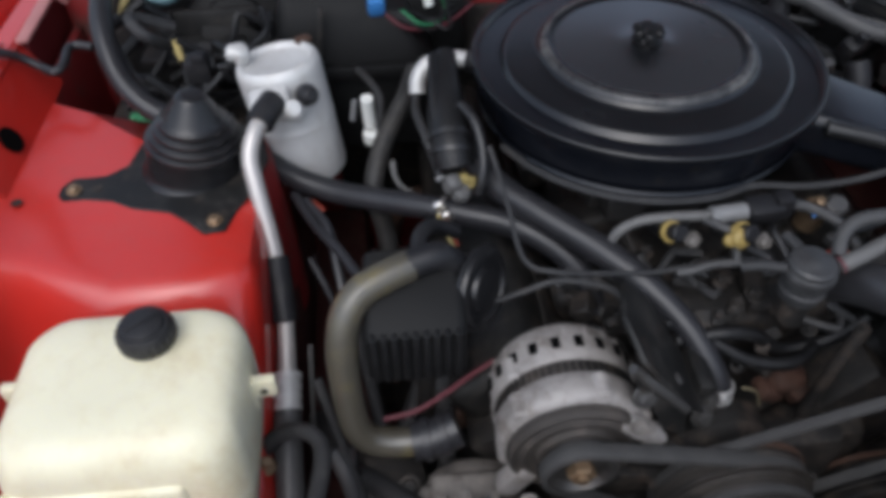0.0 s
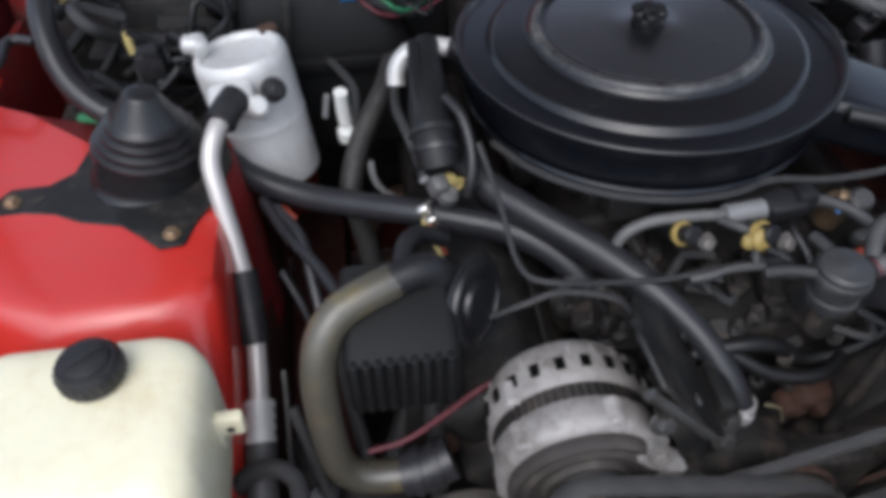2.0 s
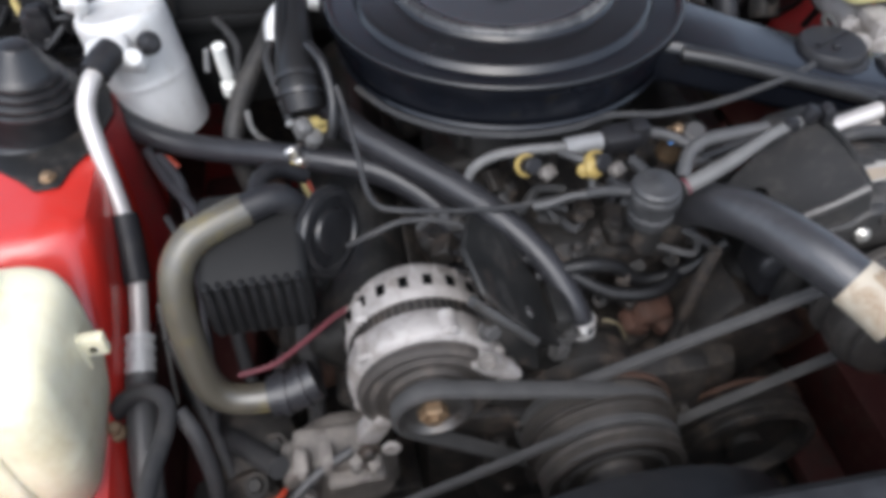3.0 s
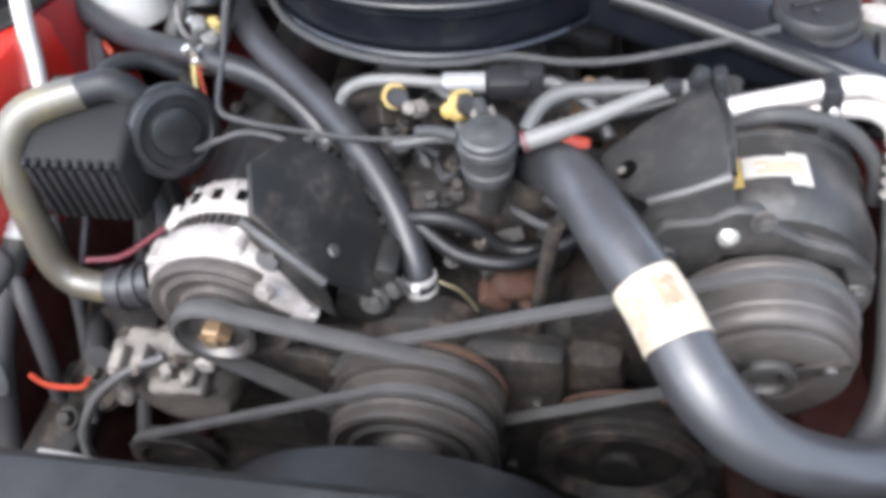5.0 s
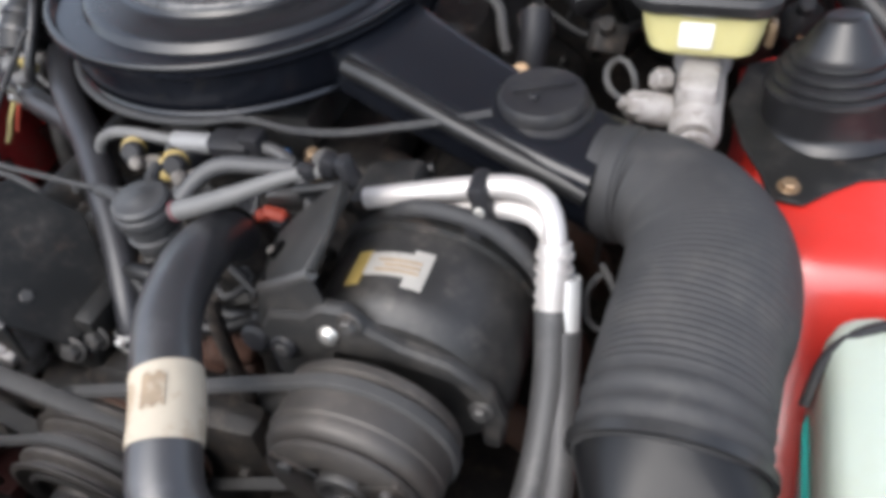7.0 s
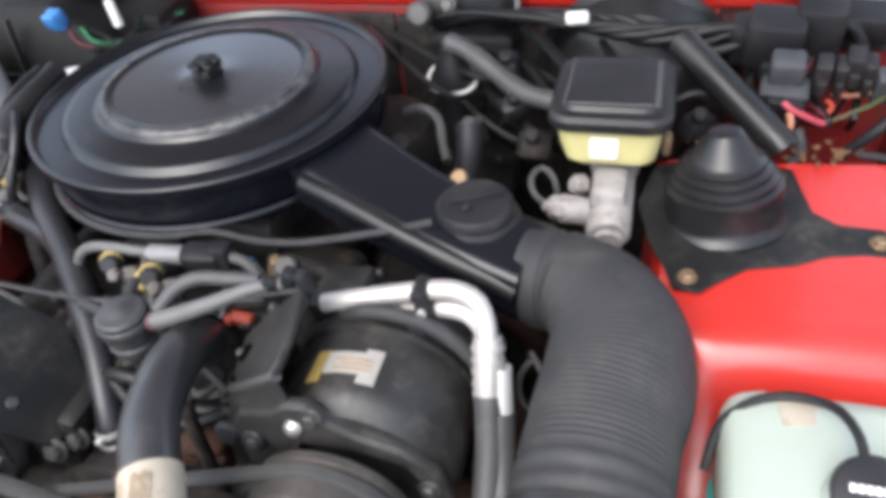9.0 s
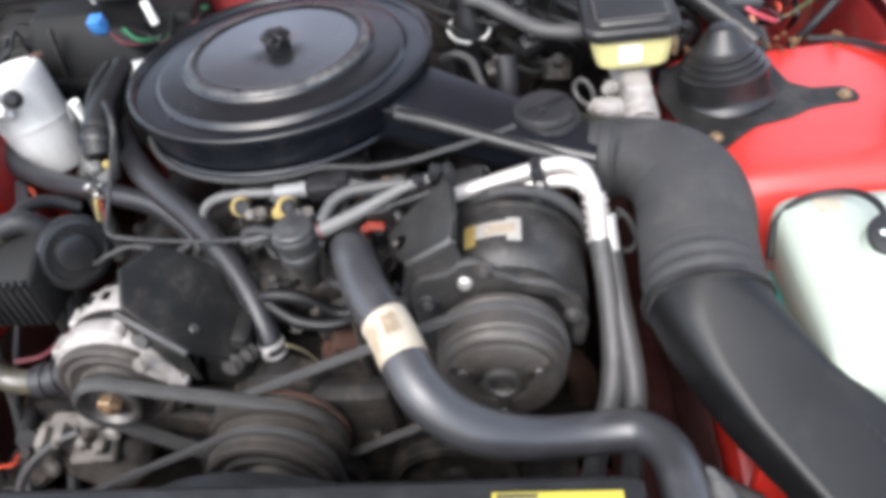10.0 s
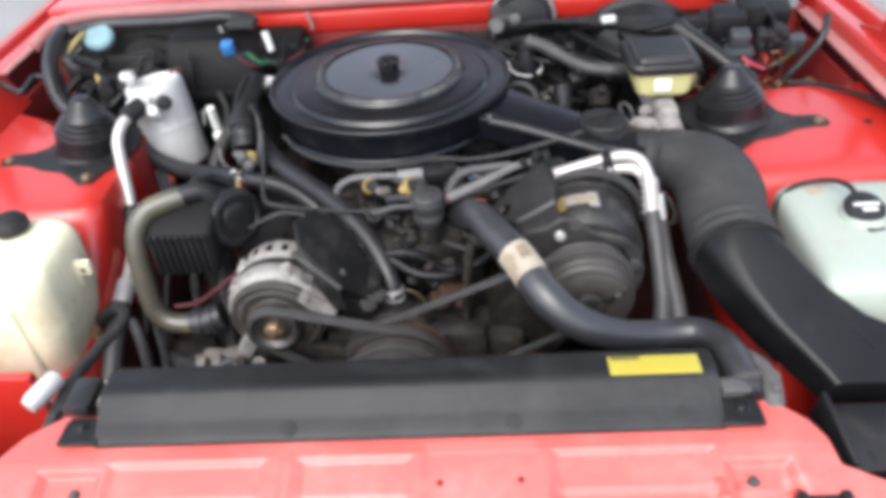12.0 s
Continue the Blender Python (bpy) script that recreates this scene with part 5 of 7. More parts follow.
br = thing("alternator_bracket", (-0.07, 0.16, 0.66), "black painted steel alternator bracket plate", "bracket")
part("plate", plate3d([(-0.134, 0.142, 0.802), (-0.078, 0.134, 0.744), (-0.050, 0.150, 0.705), (-0.040, 0.180, 0.705), (-0.056, 0.222, 0.718), (-0.090, 0.252, 0.755), (-0.122, 0.235, 0.806), (-0.130, 0.180, 0.828)], 0.005), BLACK_STEEL, br)
part("lip", join(plate3d([(-0.134, 0.140, 0.800), (-0.078, 0.131, 0.742), (-0.073, 0.128, 0.705), (-0.094, 0.128, 0.722), (-0.128, 0.136, 0.782)], 0.004)), BLACK_STEEL, br)
# Paler steel on the rolled edge stands for its highlight.
part("rolled_edge", tube([(-0.134, 0.141, 0.803), (-0.106, 0.137, 0.774), (-0.078, 0.133, 0.745)], 0.0048, 10, smooth=False), DARK_STEEL, br, "rolled edge, highlight painted pale")
part("brace", join(box((-0.045, 0.19, 0.69), (0.02, 0.05, 0.07), 0.005, (0, 12, 0)), box((-0.06, 0.165, 0.68), (0.05, 0.02, 0.04), 0.005, (0, 12, 0))), BLACK_STEEL, br)
corner = [Vector(p) for p in ((-0.134, 0.142, 0.802), (-0.050, 0.150, 0.705), (-0.090, 0.252, 0.755))]
face = (corner[1] - corner[0]).cross(corner[2] - corner[0]).normalized()
face = face if face.z > 0 else -face
spot = Vector((-0.090, 0.166, 0.740))
spot += face * ((corner[0] - spot).dot(face) - 0.004)
part("plate_hole", disc(spot, face, 0.0125, 0.0098, 0.0003, 22), BLACK_DEEP, br, "dark round hole")
part("hole_bolt", hexbolt(spot + face * 0.004 + Vector((0.002, -0.003, 0)), face, 0.0065, 0.009), DARK_STEEL, br)
for x, y, z in ((-0.047, 0.152, 0.70), (-0.035, 0.168, 0.70), (-0.118, 0.139, 0.765)):
    part("bolt", hexbolt((x, y, z), (0.2, -1, 0.4), 0.008, 0.010, 0.012), DARK_STEEL, br)

# ---- lower pulleys, smog pump, belts ----
wp = thing("water_pump_pulley", (-0.018, 0.09, 0.537), "grooved dusty steel water pump pulley with rusty rim", "pulley")
WPX, WPZ = -0.010, 0.612


def groove(r, n, w=0.014, d=0.008):
    out = []
    for i in range(n):
        h = i * w
        out += [(r, h), (r, h + w * 0.16), (r - d, h + w * 0.42), (r - d, h + w * 0.62), (r, h + w * 0.88)]
    return out + [(r, n * w)]


part("rear_rim", lathe([(0.0, 0)] + groove(0.077, 2) + [(0, 0.028)], (WPX, 0.128, WPZ), (0, -1, 0), 56), PULLEY, wp, "rear rim")
part("rust_band", lathe([(0.0765, 0), (0.0785, 0.001), (0.0785, 0.005), (0.0765, 0.006)], (WPX, 0.126, WPZ), (0, -1, 0), 56), RUST, wp, "rust-brown rim edge")
part("sheave", lathe([(0.0, 0)] + groove(0.070, 3) + [(0.064, 0.043), (0.055, 0.036), (0.03, 0.036), (0.028, 0.046), (0, 0.046)], (WPX, 0.099, WPZ), (0, -1, 0), 56), PULLEY, wp)
part("front_ring", lathe([(0.046, 0), (0.052, 0.001), (0.053, 0.004), (0.049, 0.006), (0.045, 0.004)], (WPX, 0.0615, WPZ), (0, -1, 0), 48), DARK_STEEL, wp, "bright worn front ring")
part("hub_nose", lathe([(0, 0), (0.030, 0), (0.030, 0.014), (0.022, 0.018), (0.012, 0.02), (0.010, 0.026), (0, 0.026)], (WPX, 0.056, WPZ), (0, -1, 0), 28), GRIME, wp)
for k in range(4):
    a = radians(45 + 90 * k)
    part("hub_bolt", hexbolt((WPX + 0.021 * math.cos(a), 0.042, WPZ + 0.021 * math.sin(a)), (0, -1, 0), 0.006, 0.007), RUST if k % 2 else DARK_STEEL, wp)
cp = thing("steering_pump_pulley", (0.13, 0.09, 0.50), "dark grimy power steering pulley", "pulley")
part("sheave", lathe([(0.0, 0)] + groove(0.078, 3) + [(0.068, 0.044), (0.06, 0.030), (0.02, 0.030), (0.02, 0.04), (0, 0.04)], (0.176, 0.150, 0.512), (0, -1, 0), 56), GRIME, cp)
part("rim_band", lathe([(0.079, 0), (0.0805, 0.001), (0.0805, 0.005), (0.079, 0.006)], (0.176, 0.152, 0.512), (0, -1, 0), 56), RUST, cp, "rust-brown rim")
kp = thing("crank_pulley", (-0.005, 0.09, 0.34), "dark crankshaft pulley low on the engine", "pulley")
part("sheave", lathe([(0.0, 0)] + groove(0.074, 3) + [(0.06, 0.04), (0, 0.036)], (-0.005, 0.118, 0.42), (0, -1, 0), 48), GRIME, kp)
part("hub", disc((-0.005, 0.084, 0.42), (0, -1, 0), 0.03, 0.012, 0.003), GRIME, kp)
sm = thing("smog_pump", (-0.262, 0.13, 0.47), "dirty cast alloy smog pump", "pump")
part("casing", lathe([(0, 0), (0.050, 0), (0.055, 0.01), (0.055, 0.05), (0.048, 0.06), (0.03, 0.064), (0, 0.064)], (-0.262, 0.185, 0.545), (0, -1, 0), 36), DIRTY_ALLOY, sm)
part("top_plate", join(box((-0.268, 0.142, 0.600), (0.082, 0.045, 0.022), 0.007, (8, 4, 0), 3), box((-0.250, 0.128, 0.585), (0.060, 0.040, 0.020), 0.006, (18, -6, 0), 3)), DIRTY_ALLOY, sm)
part("side_port", join(box((-0.308, 0.135, 0.592), (0.028, 0.040, 0.040), 0.009, (0, 10, 8), 3), disc((-0.300, 0.112, 0.578), (-0.3, -1, 0.3), 0.012, 0.014, 0.004, 16)), DIRTY_ALLOY, sm)
for dx, dz in ((-0.040, 0.018), (-0.016, 0.024), (0.010, 0.016), (0.026, 0.006)):
    part("lug", join(box((-0.258 + dx, 0.122, 0.600 + dz), (0.014, 0.026, 0.018), 0.004, (10, dx * 300, 0)), hexbolt((-0.258 + dx, 0.110, 0.600 + dz), (0, -1, 0.3), 0.005, 0.006)), DIRTY_ALLOY, sm)
part("sheave", lathe([(0.0, 0)] + groove(0.047, 1, 0.016, 0.009) + [(0.036, 0.016), (0.031, 0.01), (0, 0.01)], (-0.262, 0.090, 0.505), (0, -1, 0), 40), GRIME, sm)
part("arm", join(box((-0.135, 0.134, 0.628), (0.12, 0.016, 0.034), 0.006, (0, 12, 0)), hexbolt((-0.085, 0.126, 0.626), (0, -1, 0), 0.008, 0.009, 0.011), hexbolt((-0.235, 0.118, 0.630), (0, -1, 0), 0.007, 0.009, 0.010)), GRIME, sm)
hose("pump_hose", [(-0.250, 0.122, 0.628), (-0.282, 0.108, 0.622), (-0.316, 0.088, 0.600), (-0.334, 0.066, 0.562), (-0.340, 0.055, 0.50)], 0.0052, GREY_HOSE, "thin black rubber pump hose", segs=10)
for name, circ, y, w in (("alternator_belt", [(ALX, ALZ, 0.0325), (WPX, WPZ, 0.0700)], 0.1005, 0.0165), ("compressor_belt", [(0.247, 0.741, 0.0605), (WPX, WPZ, 0.0735)], 0.1165, 0.011),
                         ("smog_pump_belt", [(-0.262, 0.505, 0.044), (WPX, WPZ, 0.0665), (-0.005, 0.42, 0.07)], 0.0765, 0.009)):
    t = thing(name, (WPX, y, WPZ - 0.075), "worn grey-black rubber drive belt round the pulleys", "belt", "drive belts")
    part("band", belt(circ, y, w, 0.0045), BELT, t)
    part("backing", belt([(a, b, r + 0.0046) for a, b, r in circ], y + 0.001, w - 0.002, 0.0010), BELT, t)

# ---- air-conditioning compressor ----
CX, CZ = 0.247, 0.741
COMP = mat("dusty_black_casting", (0.020, 0.0195, 0.019), 0.45, 0.1, 0.35, 24, 0.3, 260, (0.062, 0.056, 0.050), 0.46, 32)
dust(COMP, (0.085, 0.077, 0.068), 0.7, (30, 30, 30), 170)
co = thing("compressor", (CX, 0.2, 0.67), "dusty black air-conditioning compressor with a grey clutch pulley", "compressor")


def cy(profile, y, segs=56, x=CX, z=CZ):
    return lathe(profile, (x, y, z), (0, -1, 0), segs)


part("body", cy([(0, -0.14), (0.062, -0.14), (0.076, -0.125), (0.080, -0.11), (0.080, -0.02), (0.077, -0.008), (0.068, 0), (0, 0)], 0.165, x=0.256, z=0.743), COMP, co)
part("rear_band", cy([(0.080, 0.0), (0.084, 0.002), (0.084, 0.02), (0.080, 0.022)], 0.262, x=0.256, z=0.743), BLACK_STEEL, co)
part("clutch_pulley", cy([(0.0, -0.012), (0.056, -0.012), (0.061, -0.012), (0.063, -0.010), (0.0635, -0.004), (0.059, 0.0), (0.055, 0.004), (0.059, 0.008), (0.0620, 0.011), (0.0620, 0.026), (0.0600, 0.028), (0.0600, 0.034), (0.0575, 0.038), (0.053, 0.040), (0.0, 0.040)], 0.128), PULLEY, co, "dusty grey clutch pulley")
part("armature", join(cy([(0.0, 0.0), (0.051, 0.0), (0.0535, 0.002), (0.0535, 0.005), (0.050, 0.007), (0.028, 0.006), (0.024, 0.002), (0.0, 0.002)], 0.0875)), PULLEY, co)
for a in (0.5, 2.6, 4.7):
    part("rivet", disc((CX + 0.040 * math.cos(a), 0.0805, CZ + 0.040 * math.sin(a)), (0, -1, 0), 0.005, 0.005, 0.001, 12), DARK_STEEL, co)
part("hub", join(cy([(0.011, 0.0), (0.019, 0.0), (0.020, 0.003), (0.019, 0.008), (0.014, 0.009), (0.011, 0.006)], 0.086, 30), cy([(0, 0), (0.011, 0), (0.009, 0.003), (0, 0.003)], 0.086, 18)), DARK_STEEL, co)
for k in range(3):
    a = radians(30 + 120 * k)
    part("rivet_plate", box((CX + 0.036 * math.cos(a), 0.081, CZ + 0.036 * math.sin(a)), (0.034, 0.003, 0.012), 0.001, (0, -math.degrees(a), 0)), GRIME, co)


def arc_patch(x, z, r, y0, y1, a0, a1, n=10):
    rings = []
    for k in range(n + 1):
        a = radians(a0 + (a1 - a0) * k / n)
        rings.append([Vector((x + rr * math.cos(a), y, z + rr * math.sin(a))) for rr, y in ((r, y0), (r, y1), (r + 0.0012, y1), (r + 0.0012, y0))])
    return loft(rings)


tg = part("maker_label", join(arc_patch(0.256, 0.743, 0.0802, 0.196, 0.216, 88, 110), arc_patch(0.256, 0.743, 0.0802, 0.188, 0.220, 78, 88)), LABEL_GREY, co, "worn pale paper label")
part("label_corner", arc_patch(0.256, 0.743, 0.0802, 0.188, 0.218, 110.5, 119), YELLOW, co, "yellow end of the label")
part("printed_line", join(*[arc_patch(0.256, 0.743, 0.0815, 0.199 + i * 0.0045, 0.2003 + i * 0.0045, 82, 104 - 4 * (i % 2), 6) for i in range(3)]), INK_BROWN, tg)
cb = thing("compressor_bracket", (0.2, 0.16, 0.70), "black pressed steel compressor bracket with bolts", "bracket")
part("front_plate", slab([(0.165, 0.70), (0.162, 0.79), (0.172, 0.808), (0.200, 0.814), (0.214, 0.826), (0.232, 0.828), (0.246, 0.812), (0.268, 0.800), (0.300, 0.792), (0.326, 0.768), (0.334, 0.735), (0.330, 0.70), (0.315, 0.70), (0.316, 0.74), (0.300, 0.772), (0.262, 0.782), (0.215, 0.778), (0.185, 0.75), (0.180, 0.70)], 0.012, upright(0, 0.168, 0), 0.003), BRACKET, cb)
part("bolt", join(disc((0.217, 0.157, 0.800), (0, -1, 0.35), 0.0075, 0.004, 0.001, 16), disc((0.217, 0.155, 0.801), (0, -1, 0.35), 0.005, 0.005, 0.0015, 14)), ZINC, cb, "bright round bolt head")
for x, z in ((0.318, 0.748), (0.236, 0.818), (0.178, 0.775)):
    part("lower_bolt", hexbolt((x, 0.156, z), (0, -1, 0.2), 0.006, 0.007, 0.009), DARK_STEEL, cb)
rb = thing("throttle_bracket", (0.17, 0.20, 0.78), "bent grey-black steel bracket over the intake", "bracket")
part("upper_plate", plate3d([(0.204, 0.252, 0.862), (0.211, 0.205, 0.857), (0.211, 0.168, 0.848), (0.188, 0.166, 0.834), (0.162, 0.172, 0.814), (0.140, 0.205, 0.795), (0.132, 0.246, 0.786), (0.160, 0.255, 0.815), (0.185, 0.256, 0.842)], 0.004), BRACKET, rb)
part("flange", plate3d([(0.211, 0.167, 0.847), (0.162, 0.171, 0.813), (0.152, 0.166, 0.775), (0.168, 0.163, 0.745), (0.215, 0.160, 0.762), (0.222, 0.160, 0.81)], 0.004), BRACKET, rb)
# Bend coloured as pale steel to hold its bright highlight.
part("bend", tube([(0.211, 0.167, 0.847), (0.187, 0.168, 0.831), (0.162, 0.172, 0.814)], 0.0045, 10, smooth=False), DARK_STEEL, rb, "bend of the bracket, its highlight painted pale")
part("edge_rib", tube([(0.204, 0.252, 0.862), (0.211, 0.21, 0.858), (0.211, 0.168, 0.848)], 0.003, 8), BLACK_STEEL, rb)
part("slot", box((0.190, 0.1605, 0.800), (0.020, 0.003, 0.007), 0.001, (0, -20, 3)), GRIME, rb)
tri3 = [Vector(p) for p in ((0.211, 0.168, 0.848), (0.162, 0.172, 0.814), (0.132, 0.246, 0.786))]
lean3 = (tri3[1] - tri3[0]).cross(tri3[2] - tri3[0]).normalized()
lean3 = lean3 if lean3.z > 0 else -lean3
part("plate_opening", disc(Vector((0.151, 0.215, 0.802)) - 0.006 * lean3, lean3, 0.008, 0.0115, 0.0004, 20), BLACK_DEEP, rb, "dark round opening")
part("opening_bolt", hexbolt(Vector((0.1485, 0.213, 0.800)) + 0.002 * lean3, lean3, 0.0038, 0.006), DIRTY_ALLOY, rb)
part("lower_block", join(disc((0.178, 0.158, 0.775), (0, -1, 0.3), 0.010, 0.008, 0.002), disc((0.148, 0.168, 0.765), (0, -1, 0.2), 0.012, 0.01, 0.003), box((0.165, 0.19, 0.75), (0.03, 0.05, 0.07), 0.006)), BLACK_PLASTIC, rb)
part("top_clip", join(box((0.192, 0.245, 0.868), (0.012, 0.012, 0.016), 0.003, (0, 20, 0)), box((0.207, 0.243, 0.866), (0.010, 0.014, 0.022), 0.003, (0, -15, 0)), box((0.175, 0.243, 0.86), (0.014, 0.01, 0.012), 0.003)), BLACK_PLASTIC, rb)

# ---- pale pipes to the compressor ----
px = thing("refrigerant_pipes", (0.35, 0.09, 0.56), "pair of pale aluminium refrigerant pipes with ribbed ends on black hoses", "pipe")
U1 = [(0.205, 0.262, 0.824), (0.250, 0.266, 0.835), (0.300, 0.270, 0.846), (0.322, 0.270, 0.847), (0.337, 0.265, 0.842), (0.345, 0.254, 0.831), (0.348, 0.243, 0.820)]
U2 = [(0.235, 0.272, 0.812), (0.275, 0.270, 0.822), (0.310, 0.268, 0.829), (0.330, 0.264, 0.829), (0.342, 0.256, 0.822), (0.346, 0.250, 0.810)]
for ln, m in ((U1, ALU_BRIGHT), (U2, ALU_BRIGHT)):
    part("pipe", tube(ln, 0.0080, 18), m, px)
part("ribbed_ferrule", join(tube([(0.3475, 0.247, 0.825), (0.3495, 0.232, 0.803), (0.351, 0.221, 0.782)], 0.0112, 20), *[ring_on((0.3480 + 0.0007 * i, 0.2425 - 0.0045 * i, 0.818 - 0.0085 * i), (0.06, -0.45, -0.88), 0.0110, 0.004, 0.0020) for i in range(5)]), ALU_BRIGHT, px, "ribbed pale ferrule")
part("rear_ferrule", tube([(0.358, 0.236, 0.805), (0.361, 0.222, 0.78), (0.362, 0.214, 0.765)], 0.0092, 16), ALU, px)
part("rubber_hose", tube([(0.3505, 0.223, 0.786), (0.355, 0.200, 0.755), (0.357, 0.170, 0.725), (0.356, 0.135, 0.700), (0.350, 0.105, 0.68), (0.34, 0.085, 0.65), (0.33, 0.075, 0.58)], 0.0118, 18), GREY_HOSE, px)
part("rubber_hose", tube([(0.361, 0.218, 0.772), (0.366, 0.190, 0.738), (0.372, 0.150, 0.71), (0.374, 0.115, 0.690), (0.372, 0.09, 0.66), (0.37, 0.075, 0.58)], 0.0118, 18), GREY_HOSE, px)
part("pipe_clip", join(box((0.294, 0.266, 0.836), (0.013, 0.026, 0.038), 0.004, (0, -12, 0)), box((0.291, 0.255, 0.818), (0.012, 0.02, 0.02), 0.003, (0, -12, 0))), BLACK_PLASTIC, px, "black plastic clip")
part("clip_screw", disc((0.294, 0.2525, 0.836), (0, -1, 0.2), 0.0042, 0.002, 0.0005, 12), ZINC, px)
part("manifold", join(box((0.215, 0.283, 0.812), (0.05, 0.05, 0.03), 0.007, (0, -12, 0)), box((0.262, 0.286, 0.822), (0.13, 0.012, 0.014), 0.004, (0, -10, 0))), BLACK_STEEL, px, "black manifold block")
hose("belt_guard_strip", [(0.205, 0.262, 0.800), (0.250, 0.252, 0.832), (0.300, 0.250, 0.826), (0.335, 0.246, 0.795), (0.345, 0.24, 0.76)], 0.0065, RUBBER_DULL, "black rubber hose curved over the compressor", segs=10)

# ---- heater hoses and the plumbing on the near side ----
hh = thing("heater_hose", (-0.014, 0.184, 0.67), "black rubber heater hose with a bright end clamp", "hose", "heater hoses")
part("sleeve", tube([(-0.255, 0.475, 0.815), (-0.235, 0.440, 0.800), (-0.205, 0.400, 0.787), (-0.165, 0.362, 0.777), (-0.120, 0.322, 0.768), (-0.080, 0.280, 0.756), (-0.045, 0.238, 0.736), (-0.024, 0.206, 0.712), (-0.015, 0.188, 0.690), (-0.0135, 0.184, 0.672)], 0.0158, 18, rfun=lambda d: 1.0 - 0.14 * ease((d - 0.25) / 0.08)), RUBBER, hh)
part("end_clamp", join(ring_on((-0.015, 0.187, 0.692), (0.1, -0.25, -0.95), 0.0134, 0.006, 0.0020), ring_on((-0.0142, 0.185, 0.680), (0.05, -0.15, -0.98), 0.0134, 0.004, 0.0018), box((-0.016, 0.170, 0.693), (0.008, 0.005, 0.009), 0.002)), STEEL_CLAMP, hh, "bright steel band clamp")
h2 = thing("heater_hose", (-0.14, 0.33, 0.70), "black rubber heater hose with a clip at its middle", "hose", "heater hoses")
part("sleeve", tube([(-0.495, 0.545, 0.78), (-0.475, 0.515, 0.762), (-0.440, 0.490, 0.750), (-0.395, 0.468, 0.743), (-0.340, 0.438, 0.750), (-0.285, 0.408, 0.760), (-0.240, 0.388, 0.762), (-0.195, 0.372, 0.757), (-0.155, 0.350, 0.744), (-0.125, 0.325, 0.722), (-0.11, 0.30, 0.69)], 0.0140, 18), RUBBER, h2)
part("joint", join(ring_on((-0.268, 0.400, 0.761), (0.9, -0.42, 0.1), 0.0142, 0.005, 0.0015), box((-0.274, 0.386, 0.780), (0.012, 0.008, 0.016), 0.003, (20, -25, 0)), box((-0.266, 0.382, 0.768), (0.010, 0.007, 0.018), 0.003, (20, -25, 0))), ZINC, h2, "bright clip")
hose("bypass_hose", [(-0.285, 0.620, 0.805), (-0.297, 0.582, 0.795), (-0.310, 0.562, 0.784), (-0.322, 0.543, 0.773), (-0.333, 0.523, 0.760), (-0.341, 0.502, 0.747), (-0.346, 0.484, 0.732), (-0.344, 0.474, 0.710), (-0.338, 0.468, 0.680), (-0.333, 0.455, 0.652), (-0.330, 0.44, 0.61)], 0.0125, BRACKET, "grey-black rubber hose running to the front")
el = thing("hot_air_elbow", (-0.245, 0.50, 0.78), "short pale metal elbow on a black tapered tube", "pipe")
part("elbow", tube([(-0.212, 0.560, 0.848), (-0.244, 0.572, 0.848), (-0.270, 0.570, 0.843), (-0.283, 0.562, 0.830), (-0.285, 0.552, 0.815)], 0.010, 16), ALU, el)
part("black_boot", tube([(-0.205, 0.556, 0.848), (-0.222, 0.566, 0.848)], 0.014, 16, smooth=False), BLACK_PLASTIC, el)
hose("small_hose", [(-0.321, 0.470, 0.780), (-0.3205, 0.462, 0.768), (-0.316, 0.455, 0.758), (-0.308, 0.450, 0.751), (-0.298, 0.445, 0.747), (-0.286, 0.440, 0.742)], 0.0034, PALE_HOSE, "thin grey hose bending under the heater hose", "vacuum line", segs=8)
hose("loose_cable", [(-0.372, 0.66, 0.80), (-0.352, 0.62, 0.806), (-0.334, 0.585, 0.800), (-0.331, 0.570, 0.792), (-0.336, 0.545, 0.770)], 0.0048, RUBBER_DULL, "dull black cable behind the white connector", "cable", segs=8)
hose("pale_wire", [(-0.361, 0.545, 0.815), (-0.3635, 0.545, 0.802), (-0.366, 0.545, 0.788)], 0.0032, GREY_PART, "short pale wire beside the white connector", "wire", segs=8)
eg = thing("vacuum_valve", (-0.245, 0.43, 0.77), "flared black duct under the air cleaner with hose stubs", "duct")
part("flared_duct", tube([(-0.252, 0.545, 0.868), (-0.254, 0.520, 0.862), (-0.257, 0.485, 0.852), (-0.258, 0.450, 0.838), (-0.257, 0.425, 0.826), (-0.255, 0.412, 0.812)], 0.0225, 20, rfun=lambda d: 0.58 + 0.42 * ease(d / 0.10)), WIRE_BLACK, eg)
part("duct_lip", join(ring_on((-0.2575, 0.437, 0.832), (0.0, -0.85, -0.5), 0.0230, 0.007, 0.0022, 28), ring_on((-0.2565, 0.424, 0.8235), (0.0, -0.75, -0.65), 0.0232, 0.006, 0.0024, 28)), BOOT, eg, "shiny black lip")
part("side_hose", tube([(-0.288, 0.545, 0.815), (-0.290, 0.490, 0.830), (-0.284, 0.450, 0.831), (-0.275, 0.420, 0.815), (-0.272, 0.408, 0.806)], 0.0050, 12), RUBBER_DULL, eg)
part("hose_tip", disc((-0.272, 0.407, 0.805), (0.3, -0.8, -0.5), 0.0058, 0.006, 0.002, 14), GREY_PART, eg, "pale grey tip")
